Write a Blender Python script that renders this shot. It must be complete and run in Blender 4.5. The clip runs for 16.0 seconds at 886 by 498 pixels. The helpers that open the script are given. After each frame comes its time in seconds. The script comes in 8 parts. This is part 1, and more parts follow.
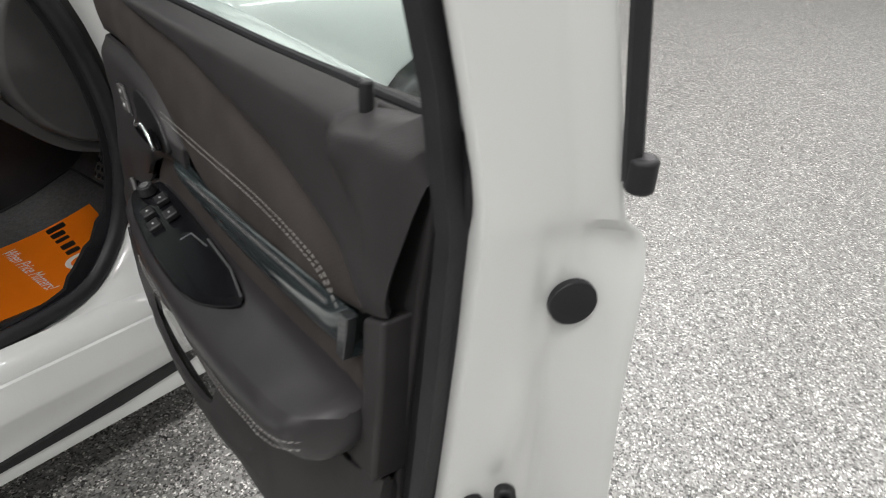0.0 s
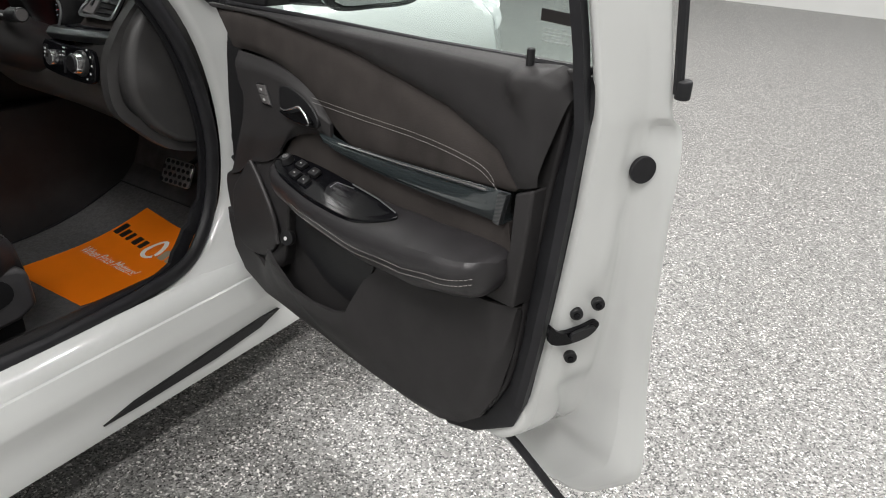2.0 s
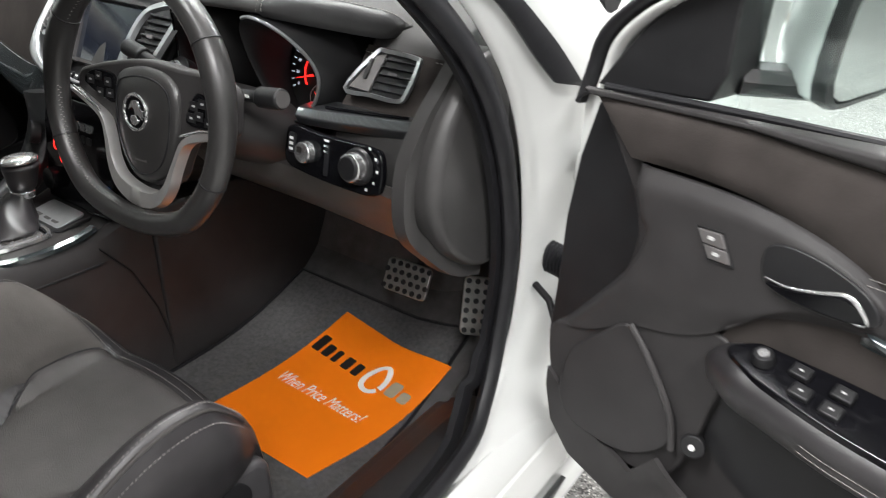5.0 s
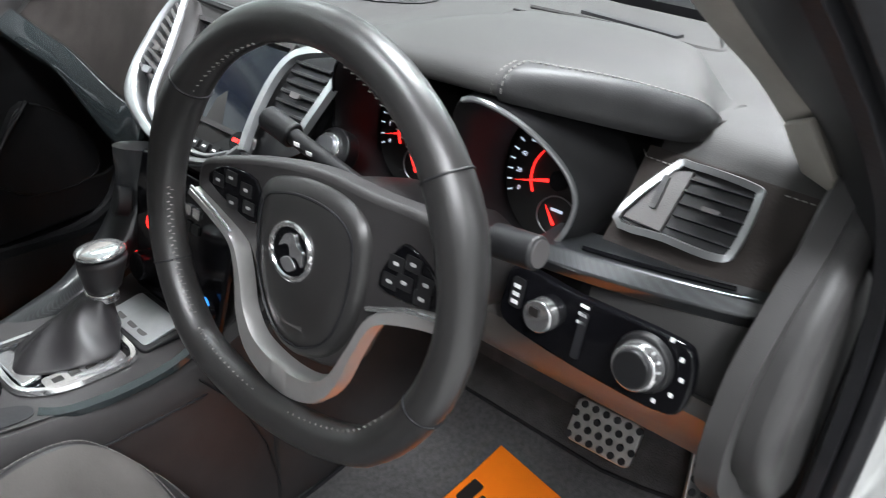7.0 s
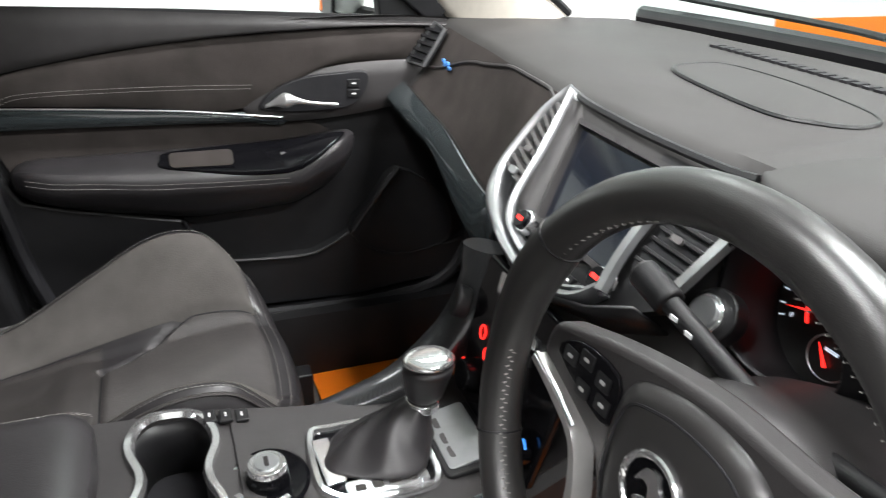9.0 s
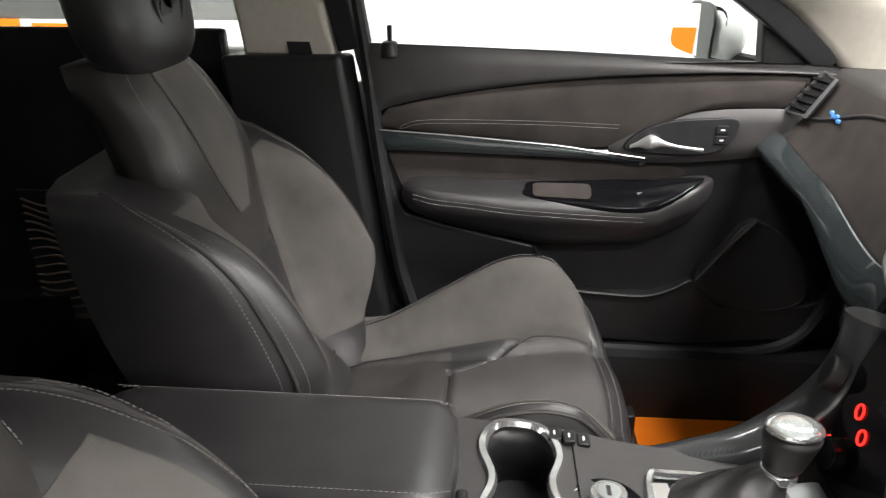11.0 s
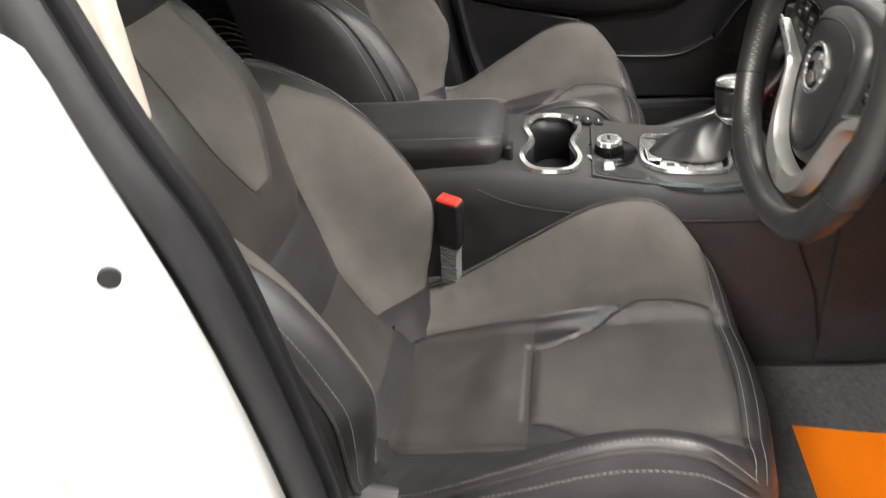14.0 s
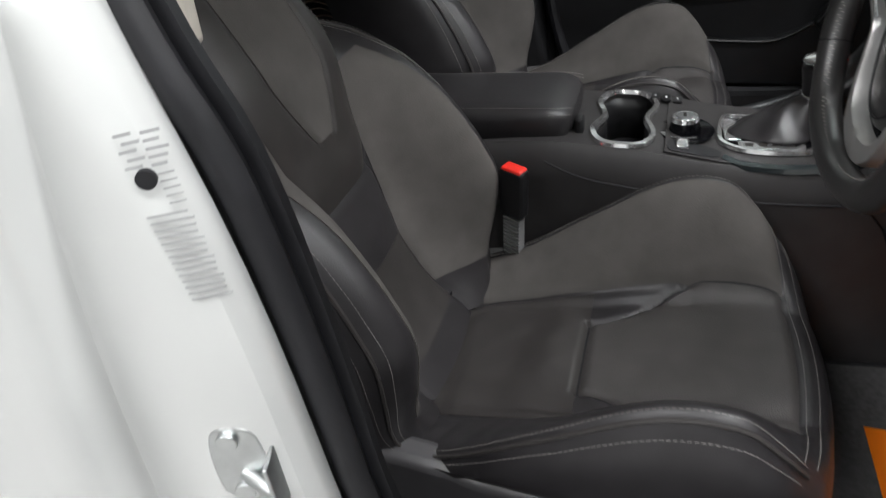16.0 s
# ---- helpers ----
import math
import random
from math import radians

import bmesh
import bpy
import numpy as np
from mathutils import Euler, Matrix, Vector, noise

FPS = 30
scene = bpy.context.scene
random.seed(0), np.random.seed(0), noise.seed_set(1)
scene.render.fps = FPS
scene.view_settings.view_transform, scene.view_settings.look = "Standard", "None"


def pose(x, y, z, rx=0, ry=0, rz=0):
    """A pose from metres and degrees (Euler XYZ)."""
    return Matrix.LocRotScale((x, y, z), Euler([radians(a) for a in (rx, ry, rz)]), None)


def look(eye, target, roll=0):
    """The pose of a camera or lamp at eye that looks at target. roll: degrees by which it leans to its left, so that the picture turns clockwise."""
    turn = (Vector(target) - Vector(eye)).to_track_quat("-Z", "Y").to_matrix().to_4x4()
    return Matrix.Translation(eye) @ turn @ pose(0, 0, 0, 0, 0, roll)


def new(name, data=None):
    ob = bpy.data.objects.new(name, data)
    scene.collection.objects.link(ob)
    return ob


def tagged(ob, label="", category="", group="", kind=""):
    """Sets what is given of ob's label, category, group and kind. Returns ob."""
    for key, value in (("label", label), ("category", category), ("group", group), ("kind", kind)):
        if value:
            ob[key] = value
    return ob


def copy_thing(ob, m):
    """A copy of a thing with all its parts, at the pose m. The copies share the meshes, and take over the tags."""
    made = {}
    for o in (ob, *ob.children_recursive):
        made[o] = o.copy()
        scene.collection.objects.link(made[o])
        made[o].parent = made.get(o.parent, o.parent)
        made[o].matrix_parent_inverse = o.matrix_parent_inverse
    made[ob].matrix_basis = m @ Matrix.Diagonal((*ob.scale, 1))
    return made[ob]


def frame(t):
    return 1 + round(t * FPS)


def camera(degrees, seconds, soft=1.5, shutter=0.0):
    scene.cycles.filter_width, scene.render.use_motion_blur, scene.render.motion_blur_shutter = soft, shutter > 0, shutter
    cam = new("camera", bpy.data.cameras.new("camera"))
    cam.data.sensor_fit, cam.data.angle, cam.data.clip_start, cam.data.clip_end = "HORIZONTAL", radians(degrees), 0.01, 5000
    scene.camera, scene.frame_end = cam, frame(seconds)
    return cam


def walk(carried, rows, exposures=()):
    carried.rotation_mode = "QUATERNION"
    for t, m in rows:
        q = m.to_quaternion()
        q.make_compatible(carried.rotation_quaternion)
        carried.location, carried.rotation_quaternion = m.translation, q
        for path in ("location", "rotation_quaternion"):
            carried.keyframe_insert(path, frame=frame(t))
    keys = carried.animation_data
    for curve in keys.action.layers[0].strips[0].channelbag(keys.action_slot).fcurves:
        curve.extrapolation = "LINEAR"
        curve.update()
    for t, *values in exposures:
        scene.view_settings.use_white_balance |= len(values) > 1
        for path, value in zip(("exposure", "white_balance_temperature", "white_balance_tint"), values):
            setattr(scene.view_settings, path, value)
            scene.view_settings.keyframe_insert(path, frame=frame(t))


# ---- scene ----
cam = camera(62.5, 16.0, soft=1.0, shutter=0.35)
PATH = [
    (0, (2.013, 0.265, 1.156), (0.945, 1.621, 0.145), 2.8),
    (0.5, (2.005, 0.119, 1.156), (1.016, 1.541, 0.156), 3.2),
    (1, (2.013, -0.011, 1.158), (1.049, 1.441, 0.177), 2.6),
    (1.5, (2.073, -0.111, 1.174), (1.12, 1.368, 0.222), 2.5),
    (2, (2.076, -0.166, 1.188), (1.117, 1.331, 0.272), 2.5),
    (2.5, (2.0, -0.195, 1.188), (1.033, 1.313, 0.298), 2.7),
    (3, (1.887, -0.221, 1.178), (0.914, 1.288, 0.297), 2.9),
    (3.2, (1.848, -0.226, 1.175), (0.869, 1.28, 0.295), 3.0),
    (5.3, (1.208, 0.007, 1.188), (0.18, 1.446, 0.255), 1.9),
    (5.5, (1.156, 0.033, 1.189), (0.122, 1.465, 0.252), 2.0),
    (6, (1.038, 0.107, 1.188), (-0.018, 1.523, 0.25), 2.4),
    (6.5, (0.936, 0.149, 1.186), (-0.149, 1.537, 0.238), 3.2),
    (7, (0.837, 0.181, 1.178), (-0.292, 1.528, 0.223), 3.9),
    (7.5, (0.768, 0.194, 1.178), (-0.449, 1.463, 0.225), 4.2),
    (8, (0.721, 0.194, 1.186), (-0.643, 1.32, 0.253), 3.9),
    (8.5, (0.68, 0.236, 1.193), (-0.846, 1.159, 0.288), 3.0),
    (9, (0.67, 0.255, 1.203), (-1.002, 0.926, 0.334), 2.2),
    (9.5, (0.672, 0.248, 1.212), (-1.097, 0.68, 0.384), 1.8),
    (9.6, (0.677, 0.249, 1.215), (-1.108, 0.626, 0.395), 1.5),
    (10, (0.673, 0.23, 1.218), (-1.152, 0.434, 0.426), 1.4),
    (10.2, (0.675, 0.216, 1.223), (-1.161, 0.342, 0.44), 1.2),
    (12.3, (0.743, 0.14, 1.167), (-1.036, -0.178, 0.311), -1.8),
    (12.5, (0.779, 0.14, 1.165), (-0.989, -0.177, 0.287), -2.0),
    (13, (0.889, 0.136, 1.145), (-0.855, -0.154, 0.211), -2.8),
    (13.5, (1.009, 0.151, 1.149), (-0.705, -0.11, 0.151), -3.8),
    (14, (1.17, 0.265, 1.171), (-0.47, -0.105, 0.089), -7.6),
    (14.5, (1.272, 0.286, 1.167), (-0.343, -0.076, 0.044), -7.8),
    (15, (1.313, 0.297, 1.144), (-0.287, -0.1, 0.011), -8.3),
    (15.5, (1.293, 0.315, 1.13), (-0.298, -0.169, 0.018), -8.7),
    (16, (1.188, 0.308, 1.129), (-0.395, -0.295, 0.065), -8.3),
]
walk(cam, [(t, look(eye, target, roll)) for t, eye, target, roll in PATH], [(0, -0.25, 6500, 10), (3.0, -0.1, 6500, 10), (5.4, 0.98, 6400, 10), (6.5, 1.08, 6300, 10), (7.0, 1.15, 6100, 9), (7.5, 1.2, 5250, 5), (8.0, 1.2, 5800, 8), (9.0, 1.05, 6400, 10), (10.0, 1.1, 6500, 10), (12.5, 1.4, 7200, 12), (13.2, 1.45, 7400, 12), (14.0, 1.4, 6900, 11), (14.5, 0.8, 6600, 10), (15.5, 0.32, 6500, 10), (16.0, 0.15, 6300, 10)])


# ---- world and light ----
world = bpy.data.worlds.new("world")
scene.world = world
world.use_nodes = True
world.node_tree.nodes["Background"].inputs[0].default_value = (0.9, 0.95, 1.0, 1)
world.node_tree.nodes["Background"].inputs[1].default_value = 0.1
LAMPS = [(x, y, e * k) for x, e in ((-2.4, 28), (0.3, 100), (2.6, 88), (5.0, 40)) for y, k in ((-4.0, 0.6), (-1.2, 1.1), (1.9, 1.1), (5.2, 1.0))]
for lx, ly, power in LAMPS:
    la = bpy.data.lights.new("ceiling_lamp", "AREA")
    la.shape, la.size, la.size_y, la.energy, la.color = "RECTANGLE", 0.3, 1.5, power, (1.0, 0.985, 0.965)
    new("ceiling_lamp", la).matrix_world = pose(lx, ly, 3.5)


# ---- materials ----
def material(name, color, rough=0.5, metal=0.0, vary=0.0, scale=40.0, bump=0.0, bump_scale=300.0, coat=0.0, second=None, spec=0.5):
    """A surface with colour variation at two scales and a fine relief."""
    m = bpy.data.materials.new(name)
    m.use_nodes = True
    nt = m.node_tree
    b = nt.nodes["Principled BSDF"]
    b.inputs["Roughness"].default_value = rough
    b.inputs["Metallic"].default_value = metal
    b.inputs["Coat Weight"].default_value = coat
    b.inputs["Coat Roughness"].default_value = 0.04
    b.inputs["Specular IOR Level"].default_value = spec
    co = nt.nodes.new("ShaderNodeTexCoord")
    if vary or second:
        n1 = nt.nodes.new("ShaderNodeTexNoise")
        n1.inputs["Scale"].default_value = scale
        n1.inputs["Detail"].default_value = 6
        nt.links.new(co.outputs["Object"], n1.inputs["Vector"])
        r = nt.nodes.new("ShaderNodeValToRGB")
        lo = second or tuple(c * (1 - vary) for c in color)
        hi = color if second else tuple(min(1, c * (1 + vary)) for c in color)
        r.color_ramp.elements[0].position, r.color_ramp.elements[1].position = 0.3, 0.7
        r.color_ramp.elements[0].color, r.color_ramp.elements[1].color = (*lo, 1), (*hi, 1)
        nt.links.new(n1.outputs["Fac"], r.inputs["Fac"])
        nt.links.new(r.outputs["Color"], b.inputs["Base Color"])
        n3 = nt.nodes.new("ShaderNodeTexNoise")
        n3.inputs["Scale"].default_value = scale * 0.25
        mr = nt.nodes.new("ShaderNodeMapRange")
        mr.inputs["To Min"].default_value, mr.inputs["To Max"].default_value = max(0, rough - 0.06), min(1, rough + 0.06)
        nt.links.new(co.outputs["Object"], n3.inputs["Vector"])
        nt.links.new(n3.outputs["Fac"], mr.inputs["Value"])
        nt.links.new(mr.outputs["Result"], b.inputs["Roughness"])
    else:
        b.inputs["Base Color"].default_value = (*color, 1)
    if bump:
        n2 = nt.nodes.new("ShaderNodeTexVoronoi" if bump_scale > 500 else "ShaderNodeTexNoise")
        n2.inputs["Scale"].default_value = bump_scale
        bp = nt.nodes.new("ShaderNodeBump")
        bp.inputs["Strength"].default_value = bump
        bp.inputs["Distance"].default_value = 0.001
        nt.links.new(co.outputs["Object"], n2.inputs["Vector"])
        nt.links.new(n2.outputs[0], bp.inputs["Height"])
        nt.links.new(bp.outputs["Normal"], b.inputs["Normal"])
    return m


WHITE = material("white_paint", (0.58, 0.59, 0.58), 0.22, coat=1.0, vary=0.02, scale=3)
RUBBER = material("seal_rubber", (0.013, 0.013, 0.015), 0.5, vary=0.2, bump=0.2, bump_scale=200, spec=0.35)
PLASTIC = material("soft_black_plastic", (0.034, 0.032, 0.0325), 0.45, vary=0.12, scale=25, bump=0.14, bump_scale=900, spec=0.35)
ENDP = material("end_cover_plastic", (0.044, 0.0425, 0.0425), 0.42, vary=0.12, scale=25, bump=0.14, bump_scale=900)
DOORP = material("door_plastic", (0.027, 0.0255, 0.026), 0.52, vary=0.12, scale=25, bump=0.14, bump_scale=900, spec=0.25)
KNEEP = material("knee_panel_plastic", (0.10, 0.093, 0.088), 0.32, vary=0.12, scale=25, bump=0.1, bump_scale=900)
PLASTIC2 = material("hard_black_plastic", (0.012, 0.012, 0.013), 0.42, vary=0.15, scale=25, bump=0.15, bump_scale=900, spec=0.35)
LEATHER = material("black_leather", (0.023, 0.0215, 0.023), 0.38, vary=0.15, scale=30, bump=0.14, bump_scale=800, spec=0.5)
LEATHER2 = material("dark_matt_leather", (0.036, 0.033, 0.032), 0.42, vary=0.15, scale=30, bump=0.14, bump_scale=800, spec=0.4)
SUEDE = material("grey_suede", (0.080, 0.075, 0.071), 0.95, vary=0.16, scale=14, bump=0.3, bump_scale=400, spec=0.15)
GLOSS = material("piano_black", (0.004, 0.004, 0.005), 0.12, spec=0.22)
DSUEDE = material("dark_suede", (0.038, 0.033, 0.031), 0.95, vary=0.25, scale=14, bump=0.3, bump_scale=400, spec=0.15)
DASHM = material("dash_skin", (0.030, 0.029, 0.0285), 0.55, vary=0.1, scale=20, bump=0.14, bump_scale=900, spec=0.35)
HOODM = material("hood_leather", (0.020, 0.020, 0.021), 0.46, vary=0.15, scale=40, bump=0.12, bump_scale=900, spec=0.4)
RIML = material("wheel_leather", (0.026, 0.025, 0.025), 0.33, vary=0.08, scale=40, bump=0.10, bump_scale=1400, spec=0.7)
CHROME = material("chrome", (0.88, 0.88, 0.89), 0.15, 0.92)
SILVER = material("satin_silver", (0.40, 0.41, 0.42), 0.34, 0.9, vary=0.05, scale=60)
CARPET = material("black_carpet", (0.075, 0.073, 0.073), 1.0, vary=0.25, scale=30, bump=1.0, bump_scale=350)
ORANGE = material("orange_paper", (0.9, 0.2, 0.005), 0.45, vary=0.04, scale=10)
WALLM = material("white_wall_paint", (0.75, 0.76, 0.75), 0.7, vary=0.03, scale=2)
STEEL = material("brushed_steel", (0.6, 0.59, 0.57), 0.3, 1.0, vary=0.15, scale=80)
GREYP = material("dark_grey_trim", (0.085, 0.08, 0.08), 0.5, vary=0.1, scale=30, bump=0.2, bump_scale=800)


def flake_material():
    """Epoxy floor strewn with chips of white, greys and black under a clear coat."""
    m = bpy.data.materials.new("flake_floor")
    m.use_nodes = True
    nt = m.node_tree
    b = nt.nodes["Principled BSDF"]
    co = nt.nodes.new("ShaderNodeTexCoord")
    cols = []
    for scale, seed in ((165, 0.0), (270, 3.7)):
        mp = nt.nodes.new("ShaderNodeMapping")
        mp.inputs["Location"].default_value = (seed, seed * 0.6, 0)
        vo_ = nt.nodes.new("ShaderNodeTexVoronoi")
        vo_.inputs["Scale"].default_value = scale
        sp_ = nt.nodes.new("ShaderNodeSeparateColor")
        rp = nt.nodes.new("ShaderNodeValToRGB")
        rp.color_ramp.interpolation = "CONSTANT"
        el = rp.color_ramp.elements
        stops = ((0.0, 0.008), (0.13, 0.07), (0.26, 0.15), (0.5, 0.22), (0.78, 0.32), (0.91, 0.70))
        el[0].position, el[1].position = stops[0][0], stops[1][0]
        for p, _ in stops[2:]:
            el.new(p)
        for e, (_, v) in zip(el, stops):
            e.color = (v, v * 0.985, v * 0.95, 1)
        nt.links.new(co.outputs["Object"], mp.inputs["Vector"])
        nt.links.new(mp.outputs["Vector"], vo_.inputs["Vector"])
        nt.links.new(vo_.outputs["Color"], sp_.inputs["Color"])
        nt.links.new(sp_.outputs["Red"], rp.inputs["Fac"])
        cols.append((rp, sp_, vo_))
    gt = nt.nodes.new("ShaderNodeMath")
    gt.operation = "GREATER_THAN"
    gt.inputs[1].default_value = 0.55
    nt.links.new(cols[1][1].outputs["Green"], gt.inputs[0])
    mix = nt.nodes.new("ShaderNodeMix")
    mix.data_type = "RGBA"
    nt.links.new(gt.outputs[0], mix.inputs["Factor"])
    nt.links.new(cols[0][0].outputs["Color"], mix.inputs["A"])
    nt.links.new(cols[1][0].outputs["Color"], mix.inputs["B"])
    nt.links.new(mix.outputs["Result"], b.inputs["Base Color"])
    b.inputs["Roughness"].default_value = 0.45
    b.inputs["Coat Weight"].default_value = 0.7
    b.inputs["Coat Roughness"].default_value = 0.45
    bp = nt.nodes.new("ShaderNodeBump")
    bp.inputs["Strength"].default_value, bp.inputs["Distance"].default_value = 0.25, 0.001
    nt.links.new(cols[0][2].outputs["Distance"], bp.inputs["Height"])
    nt.links.new(bp.outputs["Normal"], b.inputs["Normal"])
    return m


FLAKE = flake_material()


def carbon_material():
    """Fine diagonal weave under a clear coat."""
    m = material("carbon_trim", (0.05, 0.053, 0.057), 0.3, 0.4, coat=1.0)
    nt = m.node_tree
    b = nt.nodes["Principled BSDF"]
    co = nt.nodes.new("ShaderNodeTexCoord")
    fac = []
    for axis in ("X", "Y"):
        mp = nt.nodes.new("ShaderNodeMapping")
        mp.inputs["Rotation"].default_value = (0.6, 0.75, 0.5)
        wv = nt.nodes.new("ShaderNodeTexWave")
        wv.bands_direction = axis
        wv.inputs["Scale"].default_value = 260
        nt.links.new(co.outputs["Object"], mp.inputs["Vector"])
        nt.links.new(mp.outputs["Vector"], wv.inputs["Vector"])
        fac.append(wv)
    mul = nt.nodes.new("ShaderNodeMath")
    mul.operation = "MULTIPLY"
    nt.links.new(fac[0].outputs["Fac"], mul.inputs[0])
    nt.links.new(fac[1].outputs["Fac"], mul.inputs[1])
    r = nt.nodes.new("ShaderNodeValToRGB")
    r.color_ramp.elements[0].color, r.color_ramp.elements[1].color = (0.024, 0.026, 0.028, 1), (0.085, 0.09, 0.095, 1)
    nt.links.new(mul.outputs[0], r.inputs["Fac"])
    nt.links.new(r.outputs["Color"], b.inputs["Base Color"])
    return m


CARBON = carbon_material()
DARKTRIM = material("dark_gloss_trim", (0.022, 0.028, 0.030), 0.16, coat=1.0, vary=0.1, scale=15)
DIM = material("grey_ceiling_paint", (0.5, 0.5, 0.5), 0.8, vary=0.05, scale=2)

# ---- mesh helpers ----


def under(ob):
    """The parent that a new piece may have: no more than thing, part and sub-part."""
    return ob.parent if ob.parent and ob.parent.parent else ob


def part(name, bm, mat, parent=None, label="", smooth=40, bevel=0.0, sub=0, m=None):
    me = bpy.data.meshes.new(name)
    if m is not None:
        bm.transform(m)
    bmesh.ops.recalc_face_normals(bm, faces=bm.faces)
    bm.to_mesh(me)
    bm.free()
    me.materials.append(mat)
    for p in me.polygons:
        p.use_smooth = True
    me.set_sharp_from_angle(angle=radians(smooth))
    ob = new(name, me)
    if parent:
        ob.parent = under(parent)
    if name == "stitching":
        ob["kind"] = "stuff"
    if bevel:
        b = ob.modifiers.new("bevel", "BEVEL")
        b.width, b.segments, b.limit_method, b.angle_limit = bevel, 3, "ANGLE", radians(35)
    if sub:
        s = ob.modifiers.new("sub", "SUBSURF")
        s.levels = s.render_levels = sub
    if label:
        ob["label"] = label
    return ob


def thing(name, label, category, group="", kind=""):
    return tagged(new(name), label, category, group, kind)


def box(x0, x1, y0, y1, z0, z1, bm=None):
    bm = bm or bmesh.new()
    bmesh.ops.create_cube(bm, size=1, matrix=Matrix.Translation(((x0 + x1) / 2, (y0 + y1) / 2, (z0 + z1) / 2)) @ Matrix.Diagonal((x1 - x0, y1 - y0, z1 - z0, 1)))
    return bm


def loft(rings, closed=True, caps=True, bm=None, loop=False):
    """Skin a list of rings (each a list of points)."""
    bm = bm or bmesh.new()
    vs = [[bm.verts.new(p) for p in r] for r in rings]
    n = len(vs[0])
    pairs = list(zip(vs, vs[1:])) + ([(vs[-1], vs[0])] if loop else [])
    for a, b in pairs:
        for i in range(n if closed else n - 1):
            j = (i + 1) % n
            bm.faces.new((a[i], a[j], b[j], b[i]))
    if closed and caps and not loop:
        bm.faces.new(vs[0][::-1])
        bm.faces.new(vs[-1])
    return bm


def prism(outline, d0, d1, bm=None):
    """Outline of (a, c) points extruded along the middle axis from d0 to d1."""
    return loft([[(a, d0, c) for a, c in outline], [(a, d1, c) for a, c in outline]], bm=bm)


def spline(pts, n=8, closed=False):
    """Catmull-Rom through points."""
    P = [Vector(p) for p in pts]
    out, m = [], len(P)
    for i in range(m if closed else m - 1):
        p0 = P[(i - 1) % m] if closed or i else P[0]
        p1, p2 = P[i], P[(i + 1) % m]
        p3 = P[(i + 2) % m] if closed or i + 2 < m else P[-1]
        for k in range(n):
            t = k / n
            out.append(0.5 * (2 * p1 + (p2 - p0) * t + (2 * p0 - 5 * p1 + 4 * p2 - p3) * t * t + (3 * p1 - p0 - 3 * p2 + p3) * t ** 3))
    if not closed:
        out.append(P[-1])
    return out


def sweep(pts, profile, up=(0, 0, 1), closed=False, bm=None):
    """Sweep a 2D profile (side, up) along points."""
    P = [Vector(p) for p in pts]
    rings, m = [], len(P)
    for i, p in enumerate(P):
        a = P[(i - 1) % m] if closed or i else p
        b = P[(i + 1) % m] if closed or i + 1 < m else p
        t = (b - a).normalized()
        s = t.cross(Vector(up)).normalized()
        u = s.cross(t)
        rings.append([p + s * x + u * y for x, y in profile])
    return loft(rings, bm=bm, loop=closed)


def circle(r, n=10, ry=None):
    return [(r * math.cos(2 * math.pi * k / n), (ry or r) * math.sin(2 * math.pi * k / n)) for k in range(n)]


def tube(pts, r, n=8, closed=False, bm=None, up=(0, 0, 1)):
    return sweep(pts, circle(r, n), up, closed, bm)


def disc(center, normal, r, h, n=24, bm=None, r2=None):
    bm = bm or bmesh.new()
    q = Vector(normal).to_track_quat("Z", "Y").to_matrix().to_4x4()
    bmesh.ops.create_cone(bm, cap_ends=True, segments=n, radius1=r, radius2=r if r2 is None else r2, depth=h, matrix=Matrix.Translation(Vector(center)) @ q)
    return bm




def smooth(t):
    t = max(0.0, min(1.0, t))
    return t * t * (3 - 2 * t)


def lerp_table(table, t):
    """Linear interpolation in rows of (key, value, value, ...)."""
    if t <= table[0][0]:
        return table[0][1:]
    for a, b in zip(table, table[1:]):
        if t <= b[0]:
            k = smooth((t - a[0]) / (b[0] - a[0])) * 0.5 + 0.5 * (t - a[0]) / (b[0] - a[0])
            return tuple(p + (q - p) * k for p, q in zip(a[1:], b[1:]))
    return table[-1][1:]


def patch(f, us, vs, off=0.0, thick=0.004):
    """A sheet over the surface f(u, v), lifted by off along its normal, with a thickness."""
    bm = bmesh.new()
    grid = []
    for u in us:
        row = []
        for v in vs:
            p = Vector(f(u, v))
            d = 1e-3
            nrm = (Vector(f(u + d, v)) - Vector(f(u - d, v))).cross(Vector(f(u, v + d)) - Vector(f(u, v - d)))
            nrm = nrm.normalized() if nrm.length > 1e-12 else Vector((0, 0, 1))
            row.append((p + nrm * off, p + nrm * (off - thick)))
        grid.append(row)
    a = [[bm.verts.new(q[0]) for q in r] for r in grid]
    b = [[bm.verts.new(q[1]) for q in r] for r in grid]
    n, m = len(us), len(vs)
    for i in range(n - 1):
        for j in range(m - 1):
            bm.faces.new((a[i][j], a[i + 1][j], a[i + 1][j + 1], a[i][j + 1]))
            bm.faces.new((b[i][j], b[i][j + 1], b[i + 1][j + 1], b[i + 1][j]))
    ring = [(i, 0) for i in range(n)] + [(n - 1, j) for j in range(1, m)] + [(i, m - 1) for i in range(n - 2, -1, -1)] + [(0, j) for j in range(m - 2, 0, -1)]
    for (i, j), (k, l) in zip(ring, ring[1:] + ring[:1]):
        bm.faces.new((a[i][j], b[i][j], b[k][l], a[k][l]))
    return bm


def steps(a, b, n):
    return [a + (b - a) * k / (n - 1) for k in range(n)]


